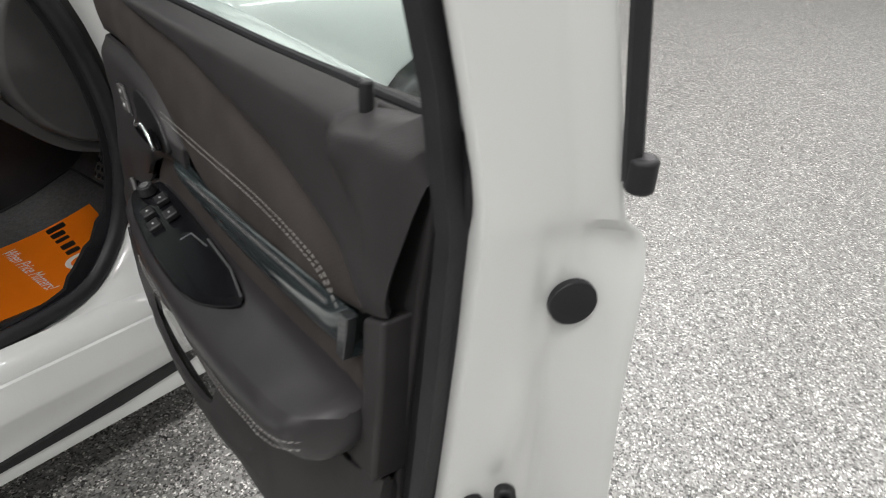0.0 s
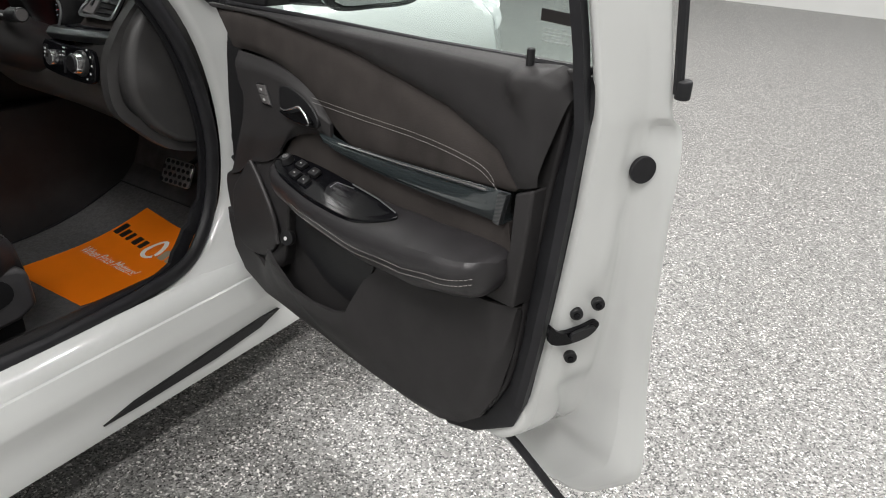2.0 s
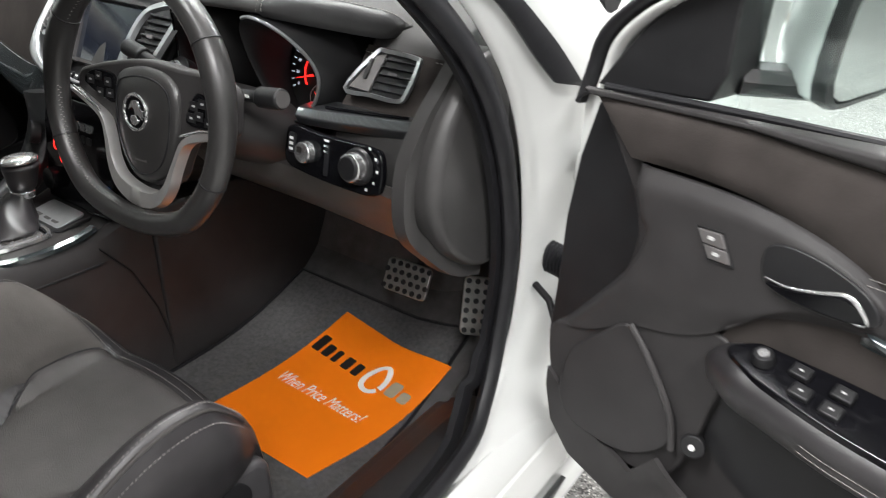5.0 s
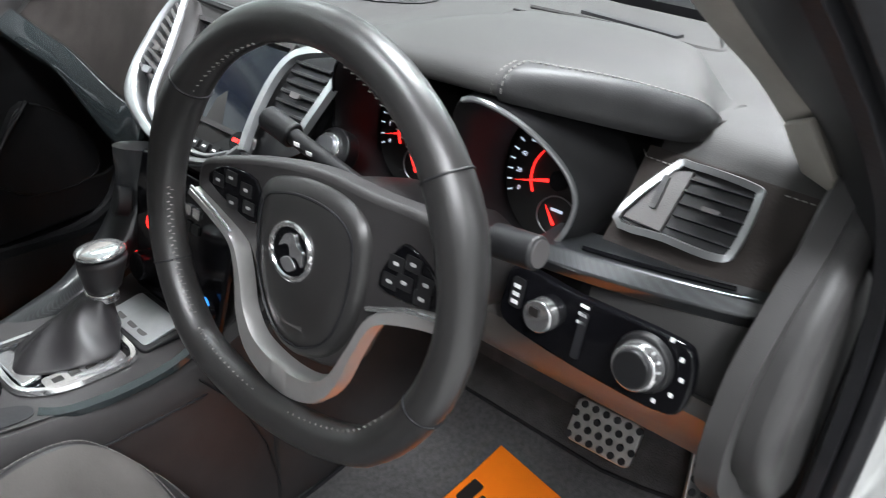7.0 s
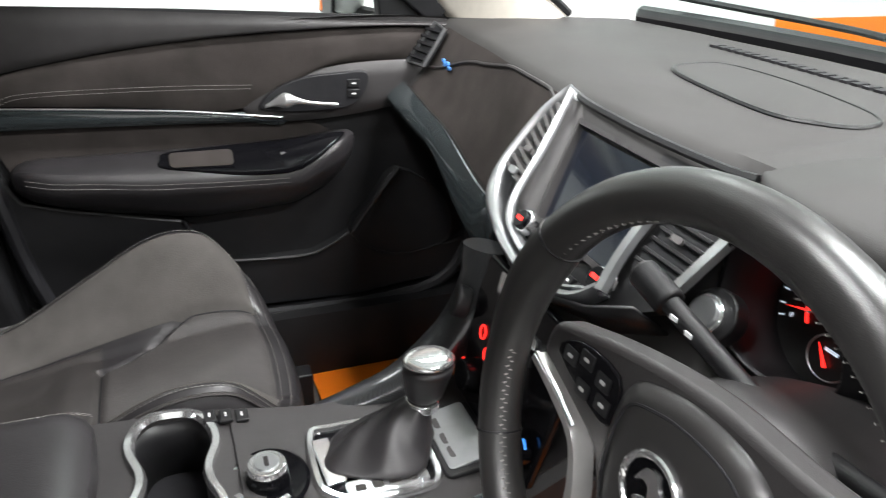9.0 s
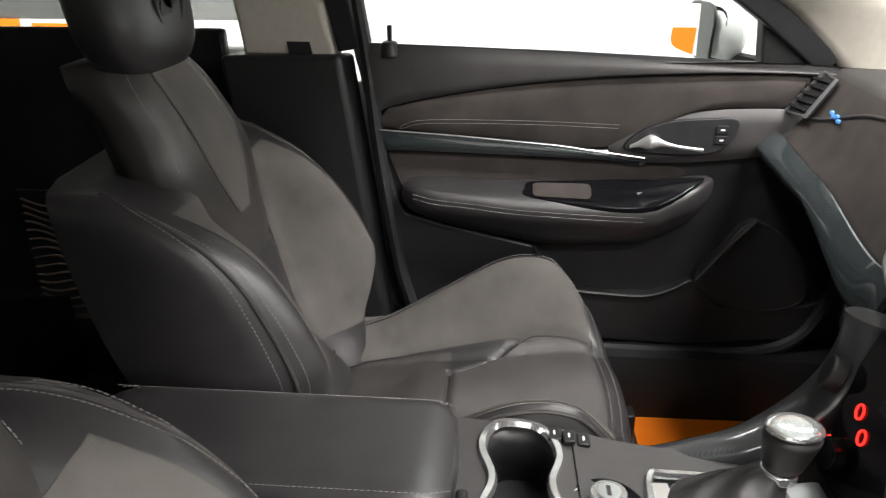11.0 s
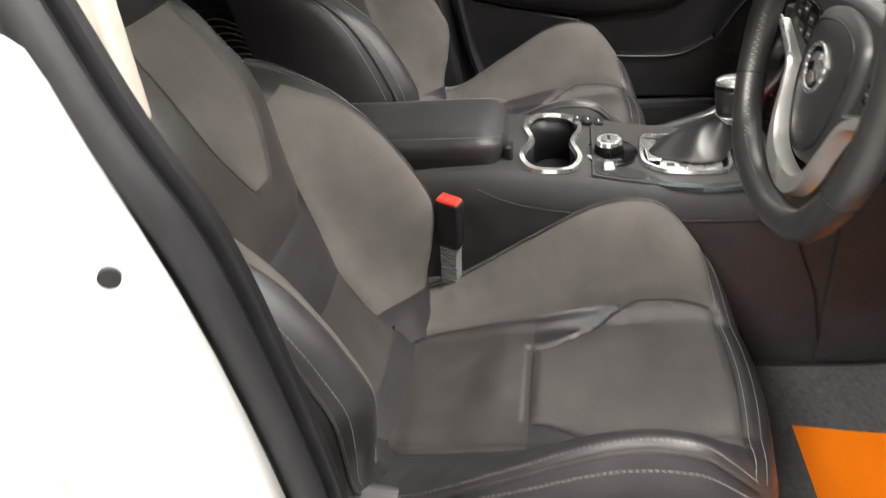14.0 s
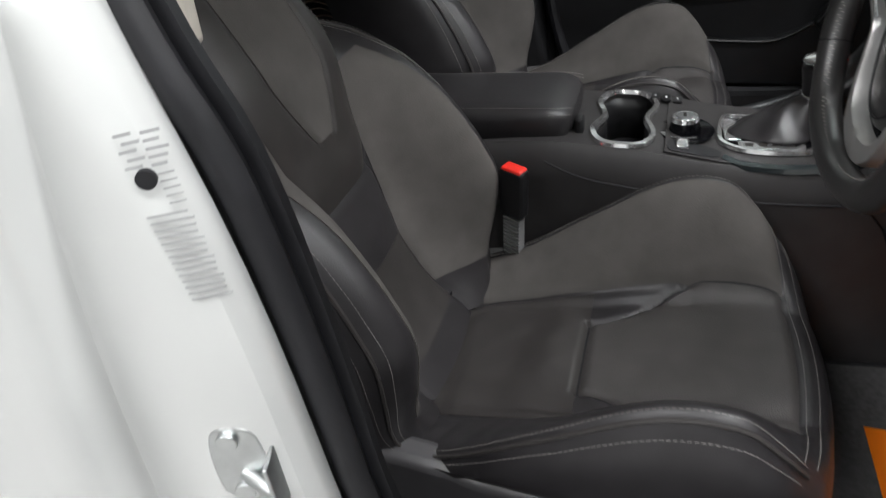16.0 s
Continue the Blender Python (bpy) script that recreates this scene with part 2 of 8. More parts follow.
def stitches(lines, r=0.00048, length=0.0042, gap=0.0024):
    """Dashes of thread along polylines, in one mesh."""
    bm = bmesh.new()
    for pts in lines:
        P = [Vector(p) for p in pts]
        walked, on = 0.0, 0.0
        total = sum((b - a).length for a, b in zip(P, P[1:]))
        cum = [0.0]
        for a, b in zip(P, P[1:]):
            cum.append(cum[-1] + (b - a).length)

        def at(d):
            for k in range(len(P) - 1):
                if d <= cum[k + 1] or k == len(P) - 2:
                    return P[k].lerp(P[k + 1], (d - cum[k]) / max(1e-9, cum[k + 1] - cum[k]))
        d = 0.0
        while d + length < total:
            a, b = at(d), at(d + length)
            if (b - a).length > 1e-5:
                up = (0, 0, 1) if abs((b - a).normalized().z) < 0.9 else (1, 0, 0)
                sweep([a, b], circle(r, 4), up, bm=bm)
            d += length + gap
    return bm


def flat(outline, m, thick, bm=None):
    """A plate of outline (a, c) in the local plane of m: a to the right, c up, thickness towards -y."""
    b2 = prism(outline, 0, -thick)
    b2.transform(m)
    if bm is None:
        return b2
    me = bpy.data.meshes.new("tmp")
    b2.to_mesh(me)
    bm.from_mesh(me)
    b2.free()
    bpy.data.meshes.remove(me)
    return bm


def blob(pts, n=6):
    """A closed smooth 2D outline through points."""
    return [(p.x, p.y) for p in spline([(a, c, 0) for a, c in pts], n, True)]


def rounded(a0, a1, c0, c1, r, n=4):
    out = []
    for cx, cy, s in ((a1 - r, c1 - r, 0), (a0 + r, c1 - r, 90), (a0 + r, c0 + r, 180), (a1 - r, c0 + r, 270)):
        out += [(cx + r * math.cos(radians(s + 90 * k / n)), cy + r * math.sin(radians(s + 90 * k / n))) for k in range(n + 1)]
    return out


def frame_at(origin, right, up):
    """Local axes: x to the right, z up, y away from the viewer."""
    x = Vector(right).normalized()
    y = Vector(up).cross(x).normalized()
    z = x.cross(y)
    return Matrix(((x.x, y.x, z.x, origin[0]), (x.y, y.y, z.y, origin[1]), (x.z, y.z, z.z, origin[2]), (0, 0, 0, 1)))


def text_mesh(word, size, m, mat, name, parent=None, label="", shear=0.0, depth=0.0003):
    cu = bpy.data.curves.new(name, "FONT")
    cu.body, cu.size, cu.extrude, cu.shear = word, size, depth, shear
    cu.align_x, cu.align_y = "CENTER", "CENTER"
    tmp = bpy.data.objects.new("tmp", cu)
    scene.collection.objects.link(tmp)
    me = bpy.data.meshes.new_from_object(tmp.evaluated_get(bpy.context.evaluated_depsgraph_get()))
    bpy.data.objects.remove(tmp)
    me.transform(m)
    me.materials.clear()
    me.materials.append(mat)
    ob = new(name, me)
    if parent:
        ob.parent = under(parent)
    if label:
        ob["label"] = label
    return ob


def cut(ob, bm):
    """Cut a hole of the shape bm out of ob."""
    me = bpy.data.meshes.new("cutter")
    bmesh.ops.recalc_face_normals(bm, faces=bm.faces)
    bm.to_mesh(me)
    bm.free()
    c = new("cutter", me)
    md = ob.modifiers.new("cut", "BOOLEAN")
    md.object, md.operation, md.solver = c, "DIFFERENCE", "EXACT"
    done = bpy.data.meshes.new_from_object(ob.evaluated_get(bpy.context.evaluated_depsgraph_get()))
    ob.modifiers.remove(md)
    ob.data = done
    bpy.data.objects.remove(c)


# ---- showroom ----
floor = part("floor", box(-8, 8, -8, 9, -0.1, 0), FLAKE)
tagged(floor, "grey flake epoxy showroom floor with black and white specks", "floor", kind="structure")
# the unseen south wall is darker, to cut bounced light on the door trim
for nm, b in (("wall_north", (-8, 8, 9, 9.2, 0, 3.6)), ("wall_south", (-8, 8, -8.2, -8, 0, 3.6)), ("wall_east", (8, 8.2, -8, 9, 0, 3.6)), ("wall_west", (-4.2, -4.0, -8, 9, 0, 3.6))):
    tagged(part(nm, box(*b), WALLM if nm != "wall_south" else DIM), ("plain white" if nm != "wall_south" else "unseen darkened grey") + " painted showroom wall", "wall", kind="structure")
ceiling = part("ceiling", box(-8.2, 8.2, -8.2, 9.2, 3.6, 3.8), DIM)
tagged(ceiling, "pale grey showroom ceiling", "ceiling", kind="structure")

lamp = thing("ceiling_light", "white framed linear ceiling light", "light", "ceiling lights")
part("frame", box(-0.2, 0.2, -0.8, 0.8, 0.012, 0.07), WALLM, lamp, bevel=0.006)
lamp.matrix_world = pose(LAMPS[0][0], LAMPS[0][1], 3.53)
for lx, ly, _ in LAMPS[1:]:
    copy_thing(lamp, pose(lx, ly, 3.53))

for y0, y1, z0, z1 in ((4.9, 6.28, 0.02, 0.42), (7.75, 8.85, 0.02, 0.30), (-2.78, -2.50, 0.42, 0.70), (-3.0, -2.86, 0.52, 0.74)):
    tagged(part("wall_banner", box(-3.998, -3.985, y0, y1, z0, z1), ORANGE, bevel=0.002), "plain orange printed board on the showroom wall", "banner", "orange boards")

# ---- car body ----
car = thing("car", "white four-door saloon with its driver door open on the showroom floor", "car")
DOOR = Matrix(((0.963, 0.269, 0, 0.873), (-0.269, 0.963, 0, 0.80), (0, 0, 1, 0), (0, 0, 0, 1)))

# sill: painted outer section, black scuff plate inside
sill_prof = [(0.80, 0.33), (0.845, 0.352), (0.862, 0.370), (0.880, 0.366), (0.894, 0.348), (0.900, 0.338), (0.9015, 0.332), (0.907, 0.330), (0.918, 0.300), (0.925, 0.280), (0.925, 0.272), (0.915, 0.245), (0.917, 0.20), (0.923, 0.175), (0.92, 0.155), (0.887, 0.14), (0.80, 0.14)]
sill = part("sill", loft([[(x, y, z) for x, z in sill_prof] for y in steps(-1.3, 1.0, 6)]), WHITE, car, "glossy white painted door sill")
slot = [(-0.27, 0.0), (-0.2, 0.012), (0.0, 0.018), (0.14, 0.02), (0.19, 0.016), (0.13, -0.006), (0.0, -0.014), (-0.2, -0.006)]
part("skirt_slot", loft([[(x, 0.70 + a * 1.05, 0.20 + c * 0.8 + a * 0.05) for a, c in slot] for x in (0.90, 0.9255)]), PLASTIC2, car, "black slot in the side skirt")
part("scuff_plate", loft([[(x, y, z) for x, z in [(0.655, 0.262), (0.668, 0.293), (0.69, 0.302), (0.70, 0.318), (0.735, 0.333), (0.742, 0.343), (0.80, 0.362), (0.82, 0.36), (0.80, 0.30)]] for y in (-0.05, 0.2, 0.5, 0.86)]), PLASTIC, car, bevel=0.004)

# seal round the door opening
seal_path = [(0.66, 0.18, 1.375), (0.70, 0.36, 1.29), (0.745, 0.52, 1.17), (0.785, 0.655, 1.05), (0.80, 0.745, 0.95), (0.805, 0.81, 0.82), (0.805, 0.845, 0.66), (0.805, 0.83, 0.52), (0.82, 0.775, 0.43), (0.84, 0.69, 0.388), (0.85, 0.50, 0.374), (0.85, 0.27, 0.376), (0.835, 0.15, 0.42), (0.805, 0.075, 0.50), (0.805, 0.05, 0.60), (0.805, 0.04, 0.72), (0.804, 0.029, 0.82), (0.803, 0.011, 0.93), (0.80, -0.026, 1.03), (0.772, -0.082, 1.2), (0.71, -0.125, 1.36)]
sp = spline(seal_path, 6)
part("door_seal", sweep(sp, circle(0.016, 10, 0.013), (1, 0, 0)), RUBBER, car, "black rubber door seal")
inner = [Vector((p.x - (0.03 if p.z < 0.45 else 0.018), p.y + (0.006 if p.y < 0.3 else -0.006 if p.z > 0.5 else -0.02), p.z - (0.014 if p.z < 0.40 else 0))) for p in sp]
part("seal_lip", sweep(inner, [(-0.014, -0.006), (0.014, -0.006), (0.016, 0.006), (-0.016, 0.008)], (1, 0, 0)), RUBBER, car)

PILLAR_IN = [(0.55, 0.42, 1.29), (0.60, 0.56, 1.19), (0.632, 0.68, 1.097), (0.659, 0.745, 1.048), (0.676, 0.78, 1.014), (0.691, 0.806, 0.985), (0.703, 0.835, 0.95)]
PILLAR_OUT = [(0.60, 0.40, 1.29), (0.638, 0.56, 1.18), (0.666, 0.68, 1.095), (0.688, 0.746, 1.045), (0.704, 0.776, 1.018), (0.721, 0.805, 0.983), (0.738, 0.835, 0.94)]
fin_in = spline(PILLAR_OUT, 6)
fin_out = spline([(0.70, 0.36, 1.285), (0.745, 0.51, 1.165), (0.772, 0.62, 1.075), (0.786, 0.68, 1.02), (0.792, 0.73, 0.965), (0.797, 0.79, 0.87)], 6)
part("pillar_finisher", loft([[a.lerp(b, k) + Vector((0, -0.004 * math.sin(math.pi * k), 0)) for a, b in zip(fin_in, fin_out)] for k in steps(0, 1, 5)], closed=False), PLASTIC2, car, "black finisher beside the windscreen pillar").modifiers.new("s", "SOLIDIFY").thickness = 0.004

# hinge pillar between seal and front wing
a_in = [(0.665, 0.20, 1.40), (0.72, 0.42, 1.28), (0.775, 0.61, 1.13), (0.808, 0.745, 0.99), (0.815, 0.825, 0.85), (0.815, 0.862, 0.67), (0.815, 0.845, 0.51), (0.82, 0.78, 0.425), (0.835, 0.70, 0.385), (0.84, 0.62, 0.36)]
a_mid = [(0.69, 0.24, 1.41), (0.75, 0.47, 1.29), (0.805, 0.67, 1.14), (0.845, 0.82, 1.0), (0.855, 0.91, 0.85), (0.855, 0.95, 0.67), (0.855, 0.93, 0.50), (0.86, 0.87, 0.41), (0.865, 0.8, 0.378), (0.868, 0.7, 0.362)]
a_out = [(0.70, 0.30, 1.42), (0.765, 0.53, 1.30), (0.83, 0.74, 1.15), (0.885, 0.93, 1.01), (0.905, 1.03, 0.85), (0.91, 1.06, 0.67), (0.91, 1.05, 0.50), (0.91, 1.03, 0.40), (0.908, 0.98, 0.35), (0.905, 0.85, 0.325)]
rows = [spline(c, 4) for c in (a_in, a_mid, a_out)]
fine = [[rows[0][i].lerp(rows[1][i], k / 3) for i in range(len(rows[0]))] for k in range(3)] + [[rows[1][i].lerp(rows[2][i], k / 3) for i in range(len(rows[0]))] for k in range(4)]
part("hinge_pillar", loft(fine, closed=False), WHITE, car).modifiers.new("s", "SOLIDIFY").thickness = 0.006
strip_l = spline([(0.745, 0.50, 1.245), (0.792, 0.658, 1.104), (0.818, 0.739, 1.05), (0.836, 0.811, 0.977), (0.847, 0.852, 0.938)], 5)
strip_r = spline([(0.762, 0.54, 1.245), (0.807, 0.691, 1.104), (0.826, 0.75, 1.062), (0.848, 0.834, 0.99), (0.863, 0.898, 0.924)], 5)
part("wing_gasket", loft([[p + Vector((0.004 + h, -0.004 - h, 0)) for p in ln] for ln, h in ((strip_l, 0.0), (strip_l, 0.004), ([a.lerp(b, 0.5) for a, b in zip(strip_l, strip_r)], 0.006), (strip_r, 0.004), (strip_r, 0.0))], closed=False), RUBBER, car, "black rubber gasket along the wing edge").modifiers.new("s", "SOLIDIFY").thickness = -0.004
part("gasket_screw", disc((0.852, 0.826, 0.962), (0.8, -0.6, 0), 0.006, 0.005, 14), PLASTIC2, car)
for z in (0.80, 0.55):
    part("hinge", box(0.868, 0.90, 0.90, 0.97, z - 0.026, z + 0.026), WHITE, car, bevel=0.008)
    part("hinge_pin", disc((0.892, 0.93, z), (0, 0, 1), 0.011, 0.075, 14), WHITE, car, bevel=0.003)
boot_r = []
for k in range(25):
    p = Vector((0.85 + 0.06 * k / 24, 0.885 + 0.012 * math.sin(math.pi * k / 24), 0.655 - 0.03 * k / 24))
    rr = 0.019 + (0.0035 if k % 2 else 0.0)
    boot_r.append([p + Vector((0, rr * math.cos(t), rr * 1.2 * math.sin(t))) for t in steps(0, 2 * math.pi, 17)[:-1]])
part("wiring_boot", loft(boot_r), RUBBER, car, "black corrugated rubber wiring boot", smooth=20)
part("check_strap", tube([(0.835, 0.88, 0.60), (0.87, 0.865, 0.59), (0.91, 0.82, 0.575)], 0.006, 8), PLASTIC2, car, bevel=0)

# pillar behind the driver door, with the rear door's skin
bz = [0.37, 0.45, 0.53, 0.60, 0.69, 0.80, 0.91, 1.01, 1.08]
b_seal = [0.20, 0.10, 0.045, 0.036, 0.03, 0.021, 0.005, -0.024, -0.044]
b_edge = [-0.110, -0.120, -0.121, -0.119, -0.115, -0.108, -0.093, -0.078, -0.074]
rings = []
for z, s, e in zip(bz, b_seal, b_edge):
    k = smooth((z - 0.95) / 0.2) * 0.02
    low = smooth((0.5 - z) / 0.15) * 0.02
    q = lambda f: s + (e - s) * f
    rings.append([(0.818 - k, s - 0.002, z), (0.842 - k + low, q(0.07) - 0.003, z), (0.851 - k + low, q(0.3), z), (0.857 - k + low, q(0.5), z), (0.859 - k + low, q(0.75), z), (0.859 - k + low, q(0.93), z), (0.864 - k + low, e, z), (0.868 - k + low, e - 0.001, z), (0.900 - k, e - 0.002, z), (0.908 - k, e - 0.0025, z), (0.914 - k, e - 0.006, z), (0.917 - k, e - 0.011, z), (0.922 - k * 1.5, e - 0.04, z), (0.925 - k * 2, -0.35, z), (0.92 - k * 3, -1.0, z)])
bp = loft(rings, closed=False)
part("panel_edge", tube([(0.861 - smooth((z - 0.95) / 0.2) * 0.02 + smooth((0.5 - z) / 0.15) * 0.02, e + 0.006, z) for z, e in zip(bz, b_edge)], 0.003, 8), WHITE, car)
part("centre_pillar", bp, WHITE, car, "white painted door pillar", sub=1).modifiers.new("s", "SOLIDIFY").thickness = -0.006
part("rear_window_seal", tube([(0.895, -0.09, 1.055), (0.89, -0.6, 1.06), (0.86, -1.0, 1.07)], 0.018, 8), RUBBER, car)
part("rear_window_frame", box(0.86, 0.885, -0.16, -0.11, 1.05, 1.38), RUBBER, car, bevel=0.006, m=Matrix.Shear("XY", 4, (0, 0)))
part("pillar_trim", loft([[(0.775, -0.018 + d, z), (0.765, -0.2 + d, z), (0.70, -0.2 + d, z), (0.742, -0.037 + d, z)] for z, d in ((0.40, 0.10), (0.55, 0.05), (0.7, 0.035), (0.88, 0.02), (0.94, 0.006), (0.984, 0.0))]), PLASTIC2, car, bevel=0.01)
part("upper_pillar_trim", loft([[(0.757 - k, -0.022 - k * 0.5, z), (0.752 - k, -0.2 - k * 0.5, z), (0.715 - k, -0.2 - k * 0.5, z), (0.73 - k, -0.026 - k * 0.5, z)] for z, k in ((0.992, 0.0), (1.2, 0.05), (1.37, 0.11))]), material("beige_headliner", (0.55, 0.51, 0.45), 0.9, vary=0.05, scale=60, bump=0.3, bump_scale=400), car, "light beige upper pillar trim", bevel=0.006)
BEIGE = bpy.data.materials["beige_headliner"]
# beige trim darkened for the driver's side, its weaker light put into the colour
PILLAR_SHADED = material("shaded_pillar_beige", (0.30, 0.28, 0.25), 0.6, vary=0.06, scale=40, bump=0.2, bump_scale=400)

# roof, headliner, windscreen, front wings, bonnet
part("roof", loft([[(x, y, 1.44 - 0.06 * (abs(x) / 0.66) ** 3 - 0.03 * smooth((abs(y + 0.5) - 0.6) / 0.5)) for x in steps(-0.66, 0.66, 13)] for y in steps(-1.5, 0.3, 10)], closed=False), WHITE, car).modifiers.new("s", "SOLIDIFY").thickness = 0.02
part("headliner", loft([[(x, y, 1.40 - 0.06 * (abs(x) / 0.66) ** 3 - 0.03 * smooth((abs(y + 0.5) - 0.6) / 0.5)) for x in steps(-0.66, 0.66, 13)] for y in steps(-1.5, 0.3, 10)], closed=False), BEIGE, car, "light beige headliner").modifiers.new("s", "SOLIDIFY").thickness = 0.01
for s in (1, -1):
    pw = spline([(s * 0.635, 0.16, 1.36), (s * 0.68, 0.42, 1.245), (s * 0.73, 0.667, 1.111), (s * 0.745, 0.733, 1.065), (s * 0.752, 0.811, 0.991), (s * 0.755, 0.86, 0.94)], 6)
    pf_ = spline([(s * 0.575, 0.27, 1.365), (s * 0.635, 0.58, 1.245), (s * 0.69, 0.86, 1.117), (s * 0.71, 0.945, 1.067), (s * 0.73, 1.03, 1.02), (s * 0.74, 1.08, 0.985)], 6)
    if s > 0:
        pw, p_in = spline(PILLAR_OUT, 6), spline(PILLAR_IN, 6)
        tr_rows = [[a.lerp(b, k) + Vector((0, -0.006 * math.sin(math.pi * k), 0.002)) for a, b in zip(pw, p_in)] for k in steps(0, 1, 6)]
        tr_rows += [[p + Vector(d) for p in p_in] for d in ((-0.004, 0.006, 0.0), (-0.004, 0.03, 0.01))]
        pf_ = [p + Vector((-0.02, 0, 0)) for p in pf_]
    else:
        tr_rows = [[a.lerp(b, k) + Vector((-s * 0.022 * math.sin(math.pi * k) ** 0.8, 0, -0.004 * math.sin(math.pi * k))) for a, b in zip(pw, pf_)] for k in (0.0, 0.12, 0.3, 0.55, 0.8, 1.0)]
    wp = part("windscreen_pillar", loft(tr_rows, closed=False), BEIGE if s < 0 else PILLAR_SHADED, car, "light beige windscreen pillar trim")
    wp.modifiers.new("s", "SOLIDIFY").thickness = 0.004
    part("windscreen_edge", tube([p + Vector((0, 0.008, 0.004)) for p in pf_], 0.009, 8), RUBBER, car)
    out = [a.lerp(b, 0.55) + Vector((s * 0.05, 0.02, 0.028)) for a, b in zip(pw, pf_)]
    part("outer_pillar", sweep(out, [(-0.06, -0.02), (0.06, -0.02), (0.05, 0.012), (-0.05, 0.012)], (0, 0, 1)), WHITE, car)
GLASS = bpy.data.materials.new("window_glass")
GLASS.use_nodes = True
g = GLASS.node_tree
g.nodes.remove(g.nodes["Principled BSDF"])
tr, gl, mx = (g.nodes.new(n) for n in ("ShaderNodeBsdfTransparent", "ShaderNodeBsdfGlossy", "ShaderNodeMixShader"))
tr.inputs[0].default_value = (0.88, 0.94, 0.925, 1)
gl.inputs["Roughness"].default_value = 0.01
mx.inputs[0].default_value = 0.05
g.links.new(tr.outputs[0], mx.inputs[1])
g.links.new(gl.outputs[0], mx.inputs[2])
g.links.new(mx.outputs[0], g.nodes["Material Output"].inputs[0])


def windscreen(u, v):
    w = 0.62 + (0.80 - 0.62) * (1 - v)
    x = (u * 2 - 1) * w
    return (x, 0.335 + (1 - v) * 1.06 - 0.16 * (abs(u * 2 - 1)) ** 2, 1.36 - (1 - v) * 0.375)


ws = part("windscreen", patch(windscreen, steps(0, 1, 13), steps(0, 1, 9), 0, 0.005), GLASS, car)
ws.visible_shadow = False
part("windscreen_base", tube([Vector(windscreen(u, -0.01)) for u in steps(0.04, 0.96, 15)], 0.022, 8), PLASTIC2, car)
part("wiper_arm", tube(spline([(-0.1, 1.44, 1.0), (-0.3, 1.42, 1.014), (-0.55, 1.345, 1.024), (-0.66, 1.30, 1.03)], 5), 0.007, 6), PLASTIC2, car)


def bonnet(u, v):
    x = (u * 2 - 1) * (0.80 - 0.06 * v)
    y = 1.40 + v * 0.80 - 0.17 * (u * 2 - 1) ** 2
    return (x, y, 0.985 - 0.12 * max(v, 0) ** 1.8 - 0.05 * abs(u * 2 - 1) ** 3)


part("bonnet", patch(bonnet, steps(0, 1, 17), steps(0, 1, 12), 0, 0.01), WHITE, car, "glossy white bonnet")
for s in (1, -1):
    wing = []
    for y in steps(0.98, 2.1, 15):
        k = (y - 0.98) / 1.12
        arch = max(0.0, 0.355 ** 2 - (y - 1.62) ** 2) ** 0.5
        zb = max(0.22, 0.335 + arch if arch else 0.22)
        top = 0.965 - 0.14 * k ** 1.8
        bul = 0.93 - 0.10 * k ** 3
        wing.append([(s * (0.76 - 0.06 * k), y - 0.05, top - 0.0), (s * (bul - 0.08), y, top - 0.02), (s * (bul - 0.025), y, top - 0.07), (s * bul, y, top - 0.17), (s * bul, y, max(zb + 0.02, 0.5 if not arch else zb + 0.02)), (s * (bul - 0.01), y, zb)])
    part("front_wing", loft(wing, closed=False), WHITE, car, "glossy white front wing").modifiers.new("s", "SOLIDIFY").thickness = 0.008
    wheel = part("road_wheel", disc((s * 0.83, 1.62, 0.335), (1, 0, 0), 0.335, 0.22, 48), RUBBER, car, "black tyre", bevel=0.02)
    wr = disc((s * 0.935, 1.62, 0.335), (1, 0, 0), 0.22, 0.02, 32)
    part("rim", wr, SILVER, wheel)
    part("headlight", loft([[(s * (0.80 - 0.1 * k) + 0.05 * math.cos(a), 2.05 + 0.1 * k, 0.76 + 0.05 * math.sin(a)) for a in steps(0, 2 * math.pi, 13)[:-1]] for k in (0, 1)]), CHROME, car)
    rw = part("road_wheel", disc((s * 0.83, -1.3, 0.335), (1, 0, 0), 0.335, 0.22, 48), RUBBER, car, bevel=0.02)
part("front_bumper", loft([[(x, 2.12 + 0.12 * (1 - (x / 0.8) ** 2), z) for x in steps(-0.8, 0.8, 13)] for z in (0.25, 0.5, 0.85)], closed=False), WHITE, car).modifiers.new("s", "SOLIDIFY").thickness = 0.01
# dark glass for the unseen rear windows, added to keep lamp light out
TINT = bpy.data.materials.new("light_blocking_glass")
TINT.use_nodes = True
tn = TINT.node_tree
tn.nodes.remove(tn.nodes["Principled BSDF"])
t1, t2, t3 = (tn.nodes.new(n) for n in ("ShaderNodeBsdfTransparent", "ShaderNodeBsdfGlossy", "ShaderNodeMixShader"))
t1.inputs[0].default_value = (0.25, 0.27, 0.26, 1)
t2.inputs["Roughness"].default_value = 0.02
t3.inputs[0].default_value = 0.06
tn.links.new(t1.outputs[0], t3.inputs[1])
tn.links.new(t2.outputs[0], t3.inputs[2])
tn.links.new(t3.outputs[0], tn.nodes["Material Output"].inputs[0])
